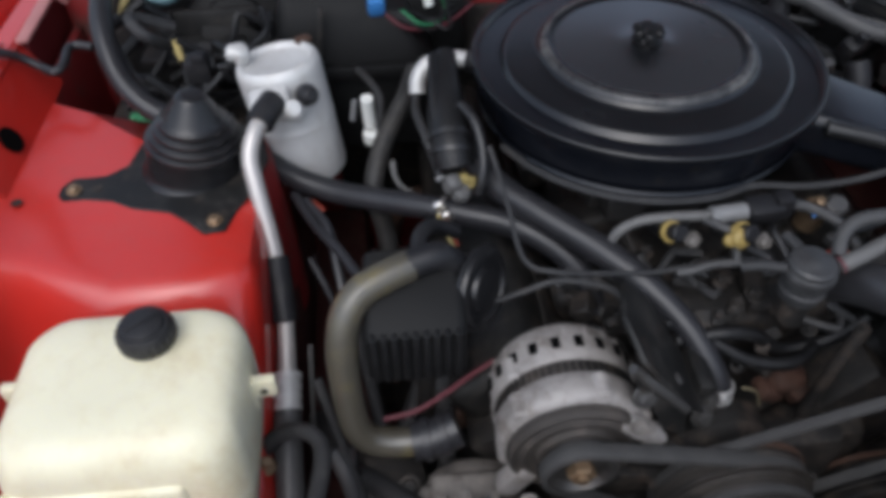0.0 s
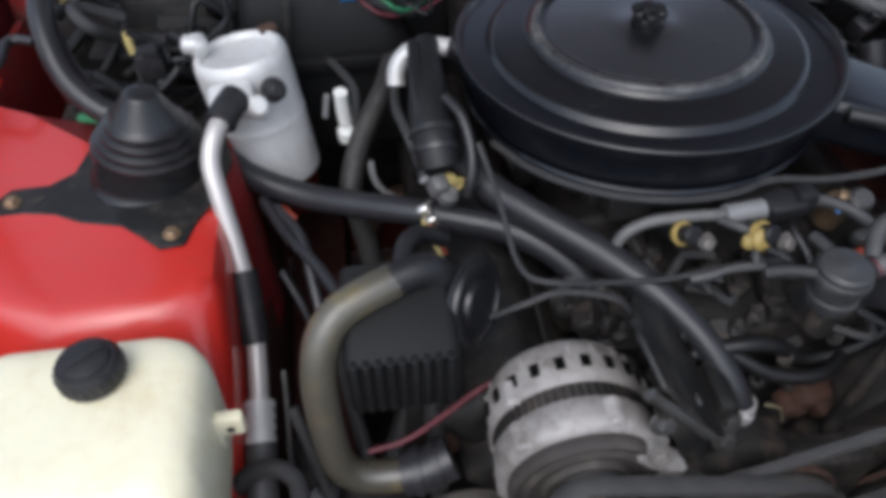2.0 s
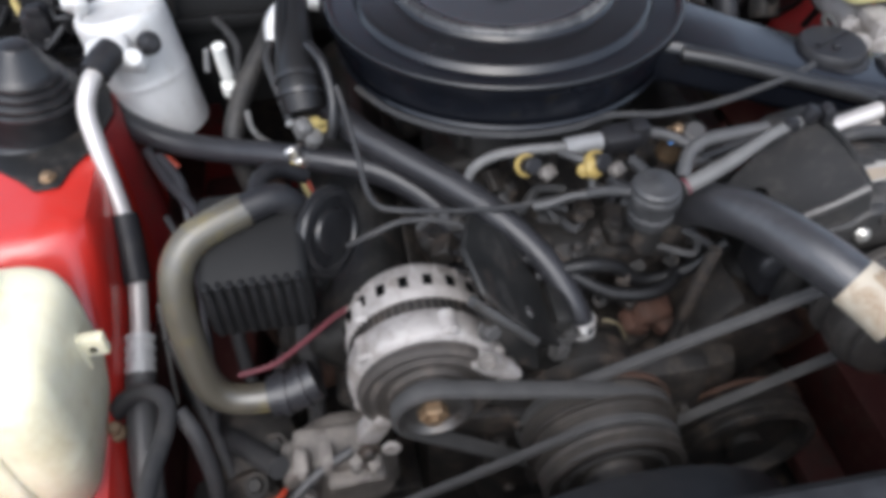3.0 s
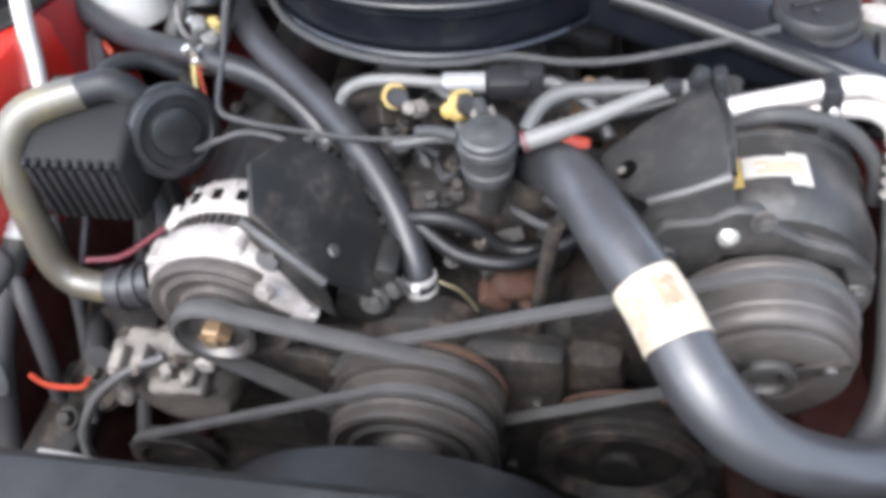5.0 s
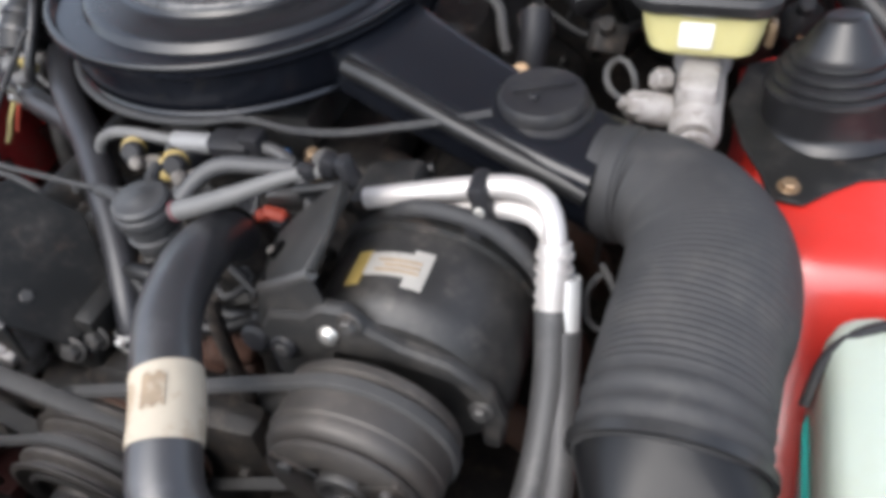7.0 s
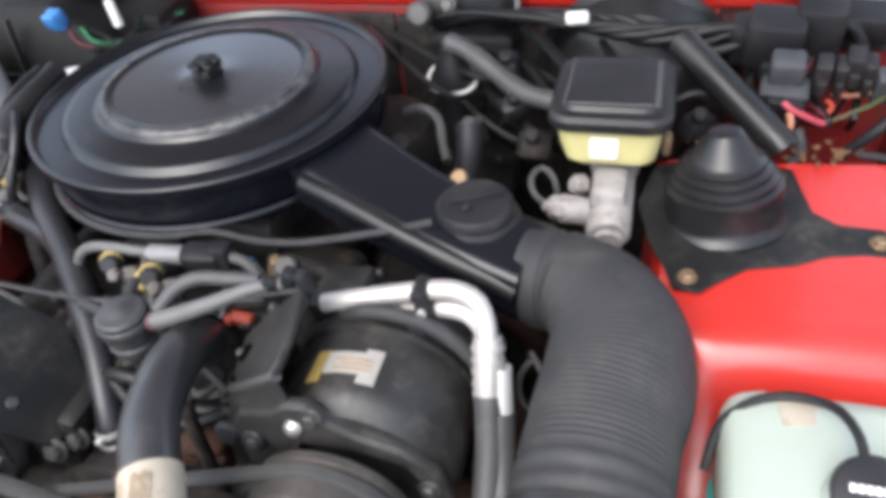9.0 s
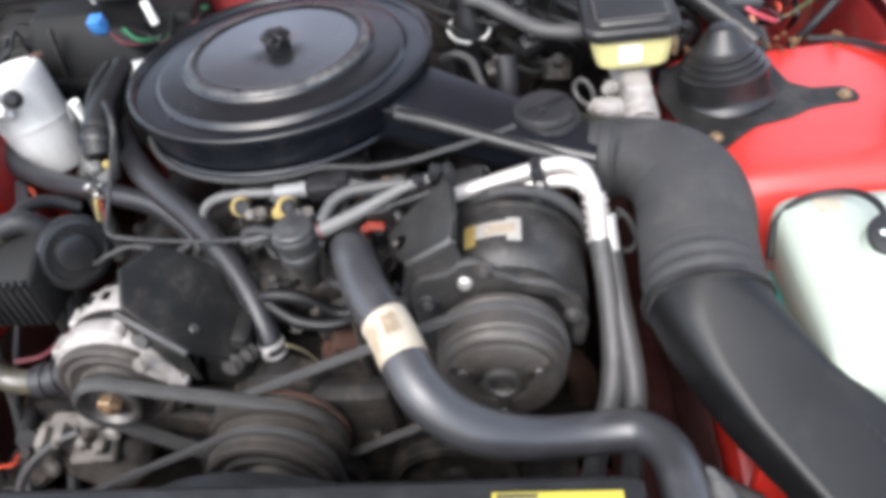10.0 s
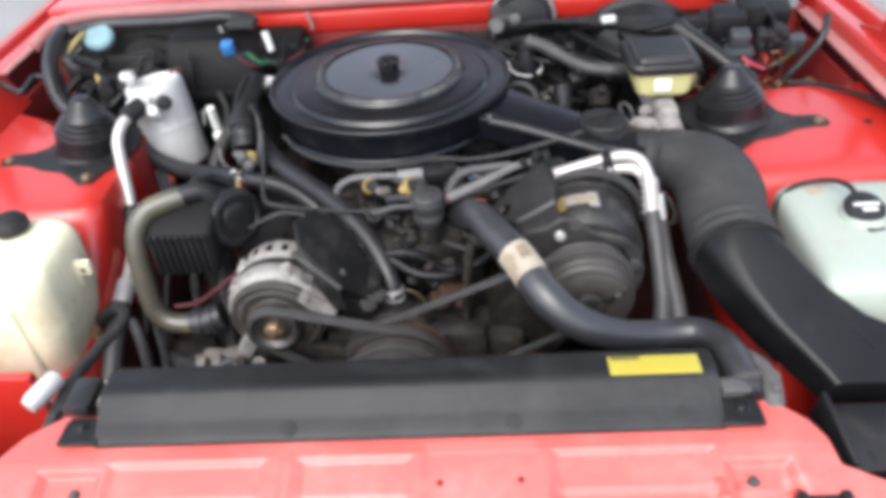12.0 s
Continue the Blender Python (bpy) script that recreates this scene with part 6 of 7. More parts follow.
part("inner_hose", tube([(-0.266, 0.535, 0.874), (-0.270, 0.490, 0.868), (-0.271, 0.455, 0.853), (-0.268, 0.436, 0.842)], 0.0065, 12), WIRE_BLACK, eg)
part("strap", tube([(-0.244, 0.455, 0.862), (-0.232, 0.435, 0.855), (-0.2265, 0.415, 0.840), (-0.2255, 0.400, 0.826), (-0.228, 0.390, 0.812), (-0.232, 0.385, 0.795)], 0.0058, 12), BOOT, eg, "glossy black strap")
part("spade_terminal", join(box((-0.236, 0.396, 0.806), (0.016, 0.004, 0.005), 0.001, (0, 25, 20)), box((-0.238, 0.396, 0.798), (0.014, 0.004, 0.005), 0.001, (0, -25, 20)), box((-0.247, 0.400, 0.80), (0.012, 0.010, 0.02), 0.003)), YELLOW_WIRE, eg, "pale brass terminals")
part("base_fitting", join(box((-0.2595, 0.394, 0.803), (0.016, 0.018, 0.022), 0.005, (25, 10, 25), 3), disc((-0.252, 0.396, 0.782), (0.2, -0.4, 1), 0.010, 0.020, 0.004)), PALE_HOSE, eg, "dull grey fitting")
hose("lead_wire", [(-0.276, 0.388, 0.766), (-0.268, 0.365, 0.757), (-0.262, 0.350, 0.748), (-0.262, 0.342, 0.742)], 0.0025, YELLOW_WIRE, "short pale yellow lead at the hose clip", "wire", segs=8)
hose("lead_wire", [(-0.272, 0.388, 0.764), (-0.263, 0.368, 0.754), (-0.257, 0.356, 0.747)], 0.0016, ORANGE, "short red lead at the hose clip", "wire", segs=8)
hose("small_hose", [(-0.22, 0.40, 0.845), (-0.213, 0.36, 0.83), (-0.208, 0.325, 0.815), (-0.205, 0.295, 0.802), (-0.196, 0.272, 0.797), (-0.170, 0.262, 0.796), (-0.12, 0.268, 0.782), (-0.07, 0.272, 0.774), (-0.03, 0.280, 0.770), (0.01, 0.284, 0.770)], 0.0028, RUBBER_DULL, "thin grey vacuum hose bent round the heater hose", "vacuum line", segs=8)
hose("small_hose", [(-0.262, 0.285, 0.772), (-0.235, 0.268, 0.756), (-0.205, 0.262, 0.772), (-0.17, 0.262, 0.784), (-0.125, 0.254, 0.778), (-0.10, 0.24, 0.76)], 0.0030, RUBBER_DULL, "thin black hose over the alternator", "vacuum line", segs=8)
hose("alternator_wire", [(-0.350, 0.20, 0.665), (-0.317, 0.205, 0.667), (-0.285, 0.212, 0.685), (-0.255, 0.220, 0.705), (-0.235, 0.225, 0.715)], 0.0027, PINK, "faded red insulated wire to the alternator", "wire", segs=8)
pg = thing("white_connector", (-0.345, 0.548, 0.74), "slim white plastic connector with a round foot", "connector")
part("stem", join(tube([(-0.346, 0.538, 0.822), (-0.346, 0.542, 0.800), (-0.345, 0.545, 0.778)], 0.0075, 12), disc((-0.345, 0.546, 0.752), (0, -0.2, 1), 0.010, 0.022, 0.004, 16)), WHITE, pg)

# ---- top of the engine: sensors, plugs, hoses ----
ts = thing("vacuum_switch", (0.045, 0.208, 0.80), "round black vacuum switch with hose stubs", "switch")
part("can", lathe([(0, 0.792), (0.0165, 0.792), (0.0190, 0.795), (0.0195, 0.803), (0.0210, 0.804), (0.0210, 0.807), (0.0195, 0.808), (0.0200, 0.815), (0.0218, 0.816), (0.0218, 0.820), (0.0228, 0.821), (0.0235, 0.826), (0.0228, 0.830), (0.0215, 0.831), (0.0215, 0.836), (0.0190, 0.8385), (0.009, 0.8395), (0.007, 0.841), (0, 0.841)], (0.044, 0.213, 0), segs=40), SWITCH, ts, "dusty grey ribbed cup")
part("foot", join(lathe([(0.011, 0.76), (0.012, 0.78), (0.013, 0.808)], (0.046, 0.211, 0), segs=16), hexbolt((0.046, 0.212, 0.765), (0, 0, 1), 0.012, 0.012)), GRIME, ts)
part("stub", join(tube([(0.022, 0.215, 0.83), (0.005, 0.222, 0.828), (-0.012, 0.228, 0.822)], 0.005, 10), tube([(0.04, 0.232, 0.836), (0.034, 0.25, 0.836)], 0.005, 10, smooth=False)), RUBBER_DULL, ts)
gt = thing("vacuum_hose_pair", (0.07, 0.214, 0.815), "pair of grey rubber hoses with a red-marked end", "hose")
part("front_hose", tube([(0.070, 0.214, 0.828), (0.090, 0.218, 0.834), (0.125, 0.228, 0.845), (0.160, 0.240, 0.856), (0.185, 0.246, 0.86)], 0.0075, 14, rfun=lambda d: 1.05 - 0.35 * ease(d / 0.12)), PALE_HOSE, gt)
part("rear_hose", tube([(0.072, 0.222, 0.832), (0.082, 0.240, 0.842), (0.100, 0.250, 0.848), (0.130, 0.252, 0.850), (0.160, 0.252, 0.852)], 0.0065, 14), GREY_HOSE, gt)
part("end_ring", ring_on((0.072, 0.2145, 0.8285), (0.9, 0.2, 0.3), 0.0078, 0.003, 0.0006), PINK, gt, "faded red end ring")
for x, y, z in ((-0.047, 0.306, 0.795), (0.015, 0.286, 0.806)):
    t = thing("sensor_plug", (x, y, z - 0.03), "yellow ring clip on a black sensor plug", "plug", "sensor plugs")
    way = (0.25, -0.75, 0.5)
    part("yellow_ring", lathe([(0.0085, -0.0025), (0.0112, -0.0025), (0.0120, 0.0), (0.0112, 0.0025), (0.0085, 0.0025), (0.008, 0.0), (0.0085, -0.0025)], (x, y, z), way, 28), YELLOW, t)
    if x > 0:
        part("amber_cap", join(disc((x - 0.004, y - 0.002, z - 0.004), way, 0.0105, 0.012, 0.004, 18), disc((x - 0.012, y, z - 0.008), way, 0.007, 0.010, 0.003, 14)), YELLOW, t, "dirty amber cap")
    part("body", join(disc((x, y + 0.008, z - 0.006), way, 0.0092, 0.024, 0.002, 18), tube([(x, y + 0.005, z - 0.005), (x, y + 0.03, z - 0.02), (x + 0.01, y + 0.06, z - 0.045)], 0.009, 10)), BLACK_PLASTIC, t)
    part("tip", join(disc((x + 0.014, y - 0.012, z - 0.002), way, 0.006, 0.012, 0.002, 12), box((x + 0.022, y - 0.006, z - 0.008), (0.014, 0.014, 0.012), 0.003, (20, 10, 30))), DIRTY_ALLOY, t)
ic = thing("injector_lead", (0.0, 0.32, 0.78), "grey plug and black connector on a braided lead", "connector")
part("grey_plug", tube([(-0.005, 0.316, 0.803), (0.032, 0.318, 0.804)], 0.0095, 14, smooth=False), GREY_PART, ic)
part("black_plug", join(box((0.052, 0.320, 0.803), (0.038, 0.026, 0.022), 0.005, (10, 0, 5)), box((0.072, 0.322, 0.806), (0.02, 0.02, 0.026), 0.004)), BLACK_PLASTIC, ic)
part("lead", tube([(-0.105, 0.315, 0.766), (-0.098, 0.319, 0.786), (-0.078, 0.320, 0.799), (-0.050, 0.318, 0.804), (-0.025, 0.317, 0.804), (0.0, 0.317, 0.803)], 0.0054, 12), PALE_HOSE, ic)
part("tail", tube([(0.075, 0.322, 0.806), (0.100, 0.318, 0.802), (0.125, 0.300, 0.795), (0.14, 0.28, 0.78)], 0.006, 10), GREY_HOSE, ic)
part("branch", tube([(-0.01, 0.314, 0.80), (0.0, 0.300, 0.803), (0.012, 0.29, 0.80), (0.014, 0.275, 0.78)], 0.0045, 10), GREY_HOSE, ic)
part("lower_rail", tube([(-0.045, 0.274, 0.768), (-0.03, 0.272, 0.772), (-0.01, 0.274, 0.776), (0.02, 0.272, 0.778)], 0.0045, 10), GREY_HOSE, ic)
hose("blue_wire", [(0.095, 0.335, 0.79), (0.100, 0.325, 0.802), (0.104, 0.316, 0.803), (0.104, 0.310, 0.796)], 0.0020, BLUE, "short blue wire by the intake", "wire", segs=8)
oc = thing("coolant_sensor", (0.117, 0.262, 0.765), "small sensor under an orange-red plastic cap", "sensor")
part("cap", join(box((0.113, 0.268, 0.782), (0.022, 0.012, 0.013), 0.004, (25, 8, 0), 3), disc((0.104, 0.266, 0.781), (-0.3, -0.6, 0.7), 0.0055, 0.008, 0.002, 14)), ORANGE, oc)
part("stem", disc((0.117, 0.27, 0.765), (0, -0.3, 1), 0.008, 0.02, 0.002, 12), BLACK_PLASTIC, oc)
tc = thing("throttle_cable", (0.15, 0.32, 0.79), "black cable and rod with a dull steel end", "cable")
part("rod", tube([(0.125, 0.285, 0.795), (0.165, 0.292, 0.802), (0.21, 0.302, 0.812), (0.24, 0.31, 0.818)], 0.0055, 10), BLACK_SATIN, tc)
part("end", box((0.118, 0.282, 0.792), (0.03, 0.012, 0.012), 0.003, (0, 0, 15)), DARK_STEEL, tc)
part("pivot", disc((0.135, 0.33, 0.782), (0, -0.4, 1), 0.012, 0.02, 0.003), DARK_STEEL, tc)
for x, y, z, lab, m in ((0.12, 0.34, 0.775, "small brown solenoid under the air cleaner", BRASS), (-0.02, 0.345, 0.760, "small dark solenoid under the air cleaner", GRIME)):
    t = thing("solenoid", (x, y, z - 0.02), lab, "solenoid")
    part("coil", join(disc((x, y, z - 0.02), (0.1, -0.2, 1), 0.014, 0.035, 0.003, 18), disc((x, y - 0.007, z + 0.014), (0.1, -0.2, 1), 0.006, 0.012, 0.002, 12)), m, t)
random.seed(21)
for i in range(12):
    x0, y0 = random.uniform(-0.13, 0.12), random.uniform(0.22, 0.33)
    z0 = random.uniform(0.715, 0.765)
    pts = [(x0, y0, z0)]
    for k in range(4):
        pts.append((pts[-1][0] + random.uniform(-0.035, 0.035), pts[-1][1] + random.uniform(-0.02, 0.03), pts[-1][2] + random.uniform(-0.018, 0.014)))
    hose("spark_lead", pts, random.choice((0.0035, 0.005, 0.0065)), random.choice((RUBBER_DULL, GREY_HOSE, RUBBER)), "dusty black rubber lead in the engine valley", "lead", "leads in the valley", 8)

# ---- master cylinder ----
mc = thing("master_cylinder", (0.415, 0.50, 0.74), "brake master cylinder with yellowed reservoir and black lid", "master cylinder")
part("lid", vessel([(0.415, 0.525, 0.8690, 0.108, 0.115, 0.02), (0.415, 0.525, 0.8730, 0.114, 0.122, 0.022), (0.415, 0.525, 0.8810, 0.114, 0.122, 0.022), (0.415, 0.525, 0.8860, 0.108, 0.116, 0.02), (0.415, 0.526, 0.8865, 0.092, 0.098, 0.016), (0.415, 0.526, 0.8905, 0.086, 0.092, 0.014), (0.415, 0.526, 0.8915, 0.08, 0.086, 0.012),
                    (0.415, 0.526, 0.8910, 0.06, 0.066, 0.008)]), BLACK_SATIN, mc, sharp=25)
# Pale strips stand for the highlights along the lid's raised edges.
part("lid_rim", join(*[box((x, 0.526, 0.8915), (w, 0.086, 0.0035), 0.001) for x, w in ((0.3735, 0.0032), (0.4565, 0.0055))], tube([(0.377, 0.4825, 0.8922), (0.453, 0.4825, 0.8922)], 0.0012, 6, smooth=False)), GREY_HOSE, mc, "pale rim ribs, their highlight painted in")
part("reservoir", vessel([(0.418, 0.520, 0.8290, 0.072, 0.085, 0.014), (0.417, 0.522, 0.8350, 0.086, 0.10, 0.016), (0.416, 0.524, 0.8510, 0.094, 0.106, 0.016), (0.415, 0.525, 0.8690, 0.098, 0.108, 0.016)]), YELLOW_CLEAR, mc, "yellowed translucent reservoir")
part("reservoir_label", box((0.412, 0.4705, 0.8520), (0.026, 0.003, 0.021), 0.001, (-8, 0, 0)), WHITE, mc, "small white label")
part("bore", join(lathe([(0, 0), (0.018, 0), (0.021, 0.006), (0.021, 0.09), (0.025, 0.10), (0.025, 0.16), (0, 0.16)], (0.423, 0.420, 0.787), (-0.02, 1, 0.10), 28), box((0.420, 0.465, 0.808), (0.034, 0.05, 0.03), 0.008), disc((0.424, 0.418, 0.787), (0.02, -1, -0.1), 0.014, 0.006, 0.002)), ALU_CAST, mc, "bare cast aluminium bore")
part("side_port", join(disc((0.402, 0.452, 0.79), (-1, -0.2, 0.2), 0.014, 0.03, 0.003), hexbolt((0.378, 0.446, 0.797), (-1, -0.3, 0.2), 0.012, 0.014), disc((0.37, 0.444, 0.80), (-1, -0.3, 0.2), 0.006, 0.012, 0.002), hexbolt((0.395, 0.475, 0.805), (-0.8, -0.5, 0.3), 0.010, 0.014)), ALU_CAST, mc)
part("brake_line", tube([(0.362, 0.442, 0.803), (0.350, 0.445, 0.812), (0.345, 0.46, 0.82), (0.353, 0.475, 0.822), (0.366, 0.47, 0.812), (0.37, 0.46, 0.78), (0.36, 0.45, 0.72), (0.35, 0.44, 0.60)], 0.0030, 8), DARK_STEEL, mc, "thin steel brake line")
part("side_clip", box((0.4690, 0.500, 0.842), (0.008, 0.014, 0.022), 0.003), BRASS, mc)
bo = thing("brake_booster", (0.42, 0.70, 0.68), "large round black brake booster on the firewall", "brake booster")
part("shell", lathe([(0, 0), (0.11, 0), (0.122, 0.012), (0.122, 0.024), (0.128, 0.028), (0.128, 0.036), (0.118, 0.04), (0.105, 0.07), (0.06, 0.09), (0.035, 0.10), (0, 0.10)], (0.425, 0.795, 0.762), (0, -1, 0), 48), BLACK_SATIN, bo)
hose("booster_hose", [(0.212, 0.668, 0.856), (0.240, 0.655, 0.850), (0.275, 0.635, 0.836), (0.31, 0.612, 0.825), (0.345, 0.60, 0.823), (0.375, 0.60, 0.82), (0.40, 0.62, 0.80)], 0.0115, GREY_HOSE, "ribbed grey-black vacuum hose to the booster", rfun=lambda s: 1 + 0.05 * math.cos(2 * math.pi * s / 0.007))
random.seed(77)
for i in range(9):
    x0 = 0.16 + 0.035 * i
    z0 = random.uniform(0.80, 0.858)
    hose("bay_cable", [(x0 - 0.07, random.uniform(0.70, 0.77), z0), (x0, random.uniform(0.62, 0.68), z0 - 0.01 + random.uniform(-0.02, 0.02)), (x0 + 0.06, random.uniform(0.61, 0.66), z0 - 0.03 + random.uniform(-0.02, 0.02)),
                       (x0 + 0.09, random.uniform(0.62, 0.70), z0 - 0.06), (x0 + 0.07, random.uniform(0.66, 0.72), z0 - 0.12)],
         random.choice((0.0035, 0.005, 0.007)), random.choice((WIRE_BLACK, WIRE_BLACK, BLACK_SATIN, RUBBER_DULL)), "black cable crossing in front of the brake booster", "cable", "cables by the booster", 8)
for x, y, z, m in ((0.30, 0.62, 0.80, BLACK_PLASTIC), (0.25, 0.60, 0.775, DARK_STEEL), (0.33, 0.56, 0.79, GRIME), (0.285, 0.66, 0.83, BLACK_SATIN), (0.50, 0.60, 0.80, BLACK_PLASTIC)):
    t = thing("harness_plug", (x, y, z), "small dark plug near the brake booster", "plug", "plugs by the booster")
    part("shell", join(box((x, y, z), (0.034, 0.024, 0.03), 0.005, (random.uniform(-30, 30), random.uniform(-20, 20), random.uniform(0, 90))), disc((x, y - 0.01, z + 0.014), (0.1, -0.5, 1), 0.008, 0.014, 0.002, 14)), m, t)
hose("cowl_tube", [(0.475, 0.66, 0.868), (0.50, 0.635, 0.855), (0.535, 0.600, 0.835), (0.572, 0.563, 0.814), (0.582, 0.553, 0.806)], 0.0165, BLACK_SATIN, "thick smooth black tube behind the strut cap", segs=18)

# ---- firewall side: wiper motor, relays, blower box, wiring ----
wm = thing("wiper_motor", (0.19, 0.74, 0.84), "black wiper motor with a dull metal rim on the firewall", "motor")
part("cover", join(lathe([(0, 0), (0.058, 0), (0.060, 0.01), (0.056, 0.03), (0.045, 0.044), (0.02, 0.05), (0, 0.05)], (0.212, 0.80, 0.850), (0, -1, 0.15), 36), box((0.215, 0.765, 0.815), (0.12, 0.05, 0.03), 0.012)), BLACK_PLASTIC, wm)
part("gear_case", join(box((0.175, 0.765, 0.862), (0.05, 0.05, 0.045), 0.010, (10, 0, 12)), disc((0.16, 0.735, 0.862), (0, -1, 0.3), 0.016, 0.02, 0.004), hexbolt((0.195, 0.738, 0.872), (0, -1, 0.4), 0.007, 0.01, 0.01)), DARK_STEEL, wm, "dull metal gear case")
part("rim", lathe([(0.058, 0.012), (0.064, 0.013), (0.065, 0.02), (0.059, 0.023)], (0.212, 0.80, 0.850), (0, -1, 0.15), 36), GREY_PART, wm, "pale metal rim")
vf = thing("vacuum_tee", (0.212, 0.672, 0.74), "black vacuum tee with a white ring", "fitting")
part("stem", join(lathe([(0.016, 0.70), (0.02, 0.74), (0.024, 0.79), (0.022, 0.82), (0.014, 0.835), (0.012, 0.855), (0, 0.858)], (0.210, 0.675, 0), segs=20), tube([(0.19, 0.70, 0.84), (0.205, 0.68, 0.85), (0.215, 0.668, 0.854)], 0.010, 10)), BLACK_PLASTIC, vf)
part("ring", lathe([(0.030, -0.002), (0.033, 0.0), (0.030, 0.002), (0.028, 0.0), (0.030, -0.002)], (0.210, 0.675, 0.806), (0.1, -0.25, 1), 28), WHITE, vf, "thin white ring")
hose("valley_hose", [(-0.050, 0.226, 0.720), (-0.008, 0.220, 0.734), (0.026, 0.220, 0.726), (0.060, 0.220, 0.698), (0.104, 0.220, 0.706), (0.140, 0.222, 0.738)], 0.0078, WIRE_BLACK, "dark dusty hose winding across the engine front", segs=10)
hose("earth_wire", [(-0.040, 0.182, 0.693), (-0.033, 0.180, 0.691), (-0.022, 0.176, 0.692), (-0.014, 0.172, 0.691)], 0.0012, WIRE_TAN, "thin dirty tan wire by the hose clamp", "wire", segs=8)
hose("earth_wire", [(0.004, 0.178, 0.699), (0.012, 0.176, 0.698), (0.022, 0.178, 0.688), (0.030, 0.180, 0.672), (0.036, 0.182, 0.656)], 0.0013, WIRE_TAN, "thin dirty tan wire bent beside the hose clamp", "wire", segs=8)
ds = thing("distributor", (0.12, 0.66, 0.70), "dark distributor with pale coil lettering plate", "distributor")
part("cap", join(lathe([(0, 0), (0.055, 0), (0.06, 0.01), (0.058, 0.05), (0.045, 0.07), (0, 0.075)], (0.135, 0.645, 0.70), (0.1, -0.2, 1), 28), disc((0.162, 0.585, 0.765), (0.3, -0.6, 0.7), 0.013, 0.006, 0.002)), GRIME, ds)
part("lead", tube([(0.17, 0.60, 0.80), (0.195, 0.595, 0.808), (0.215, 0.585, 0.80), (0.225, 0.56, 0.785), (0.235, 0.54, 0.775)], 0.006, 10), GREY_HOSE, ds)
part("boot", tube([(0.262, 0.55, 0.82), (0.264, 0.535, 0.80), (0.262, 0.52, 0.77), (0.258, 0.50, 0.73)], 0.015, 12), BLACK_PLASTIC, ds)
part("terminal", disc((0.258, 0.512, 0.772), (-0.1, -0.7, 0.7), 0.010, 0.012, 0.002), BRASS, ds)
rl = thing("relay_block", (0.60, 0.70, 0.80), "cluster of black relays and connectors on the red firewall", "relay")
for x, y, z, sx, sy, sz in ((0.575, 0.70, 0.855, 0.06, 0.05, 0.055), (0.62, 0.72, 0.862, 0.05, 0.05, 0.06), (0.545, 0.715, 0.845, 0.03, 0.04, 0.05), (0.665, 0.74, 0.858, 0.07, 0.045, 0.03), (0.585, 0.685, 0.825, 0.045, 0.03, 0.025)):
    part("relay", box((x, y, z), (sx, sy, sz), 0.006, (10, 0, -8)), BLACK_PLASTIC, rl)
part("mount", box((0.61, 0.765, 0.835), (0.18, 0.08, 0.016), 0.004), BLACK_STEEL, rl)
part("pale_relay", join(box((0.585, 0.648, 0.846), (0.034, 0.030, 0.030), 0.005, (15, 0, -6)), box((0.585, 0.638, 0.828), (0.048, 0.030, 0.008), 0.003, (15, 0, -6))), PLUG_GREY, rl, "pale grey relay with a flange")
part("relay_foot", box((0.588, 0.640, 0.806), (0.040, 0.034, 0.038), 0.006, (15, 0, -6)), BLACK_PLASTIC, rl)
for x, y, z, w in ((0.618, 0.640, 0.846, 0.016), (0.636, 0.645, 0.842, 0.013), (0.648, 0.650, 0.850, 0.018), (0.664, 0.655, 0.840, 0.014)):
    part("plug", join(box((x, y, z), (w, 0.024, 0.036), 0.003, (18, 0, -8)), box((x, y - 0.010, z - 0.012), (w * 0.6, 0.010, 0.020), 0.002, (18, 0, -8))), BLACK_PLASTIC, rl)
part("grey_plug", box((0.686, 0.655, 0.826), (0.030, 0.022, 0.036), 0.003, (18, 0, 8)), PLUG_GREY, rl, "grey-blue connector")
random.seed(8)
for i in range(7):
    m = (WIRE_BLACK, RUBBER_DULL, WIRE_BLACK, WIRE_BLACK, WIRE_BLACK, PINK, WIRE_BLACK)[i]
    x0 = random.uniform(0.55, 0.68)
    hose("wire", [(x0, 0.695, 0.835), (x0 + random.uniform(-0.02, 0.03), 0.67 + random.uniform(-0.02, 0.02), 0.80 + random.uniform(0, 0.025)), (x0 + random.uniform(-0.03, 0.05), 0.645 + random.uniform(-0.03, 0.03), 0.785 + random.uniform(-0.01, 0.025)), (x0 + random.uniform(-0.05, 0.07), 0.66 + random.uniform(-0.02, 0.04), 0.78 + random.uniform(-0.03, 0.02))],
         random.choice((0.0018, 0.0025, 0.004)), m, "thin wire tangled below the relays", "wire", "wires by the relays", 8)
for i in range(7):
    x0 = 0.22 + 0.03 * i
    hose("cable", [(x0 - 0.08, 0.74 + 0.008 * i, 0.845 - 0.004 * i), (x0, 0.715 + 0.008 * random.random(), 0.868 + 0.006 * random.random()), (x0 + 0.10, 0.70, 0.872 - 0.006 * i), (x0 + 0.18, 0.705, 0.862), (x0 + 0.25, 0.71, 0.84 + 0.004 * i), (x0 + 0.28, 0.70, 0.80)],
         random.choice((0.004, 0.006, 0.007)), WIRE_BLACK, "black wiring loom along the firewall", "cable", "looms along the firewall", 10)
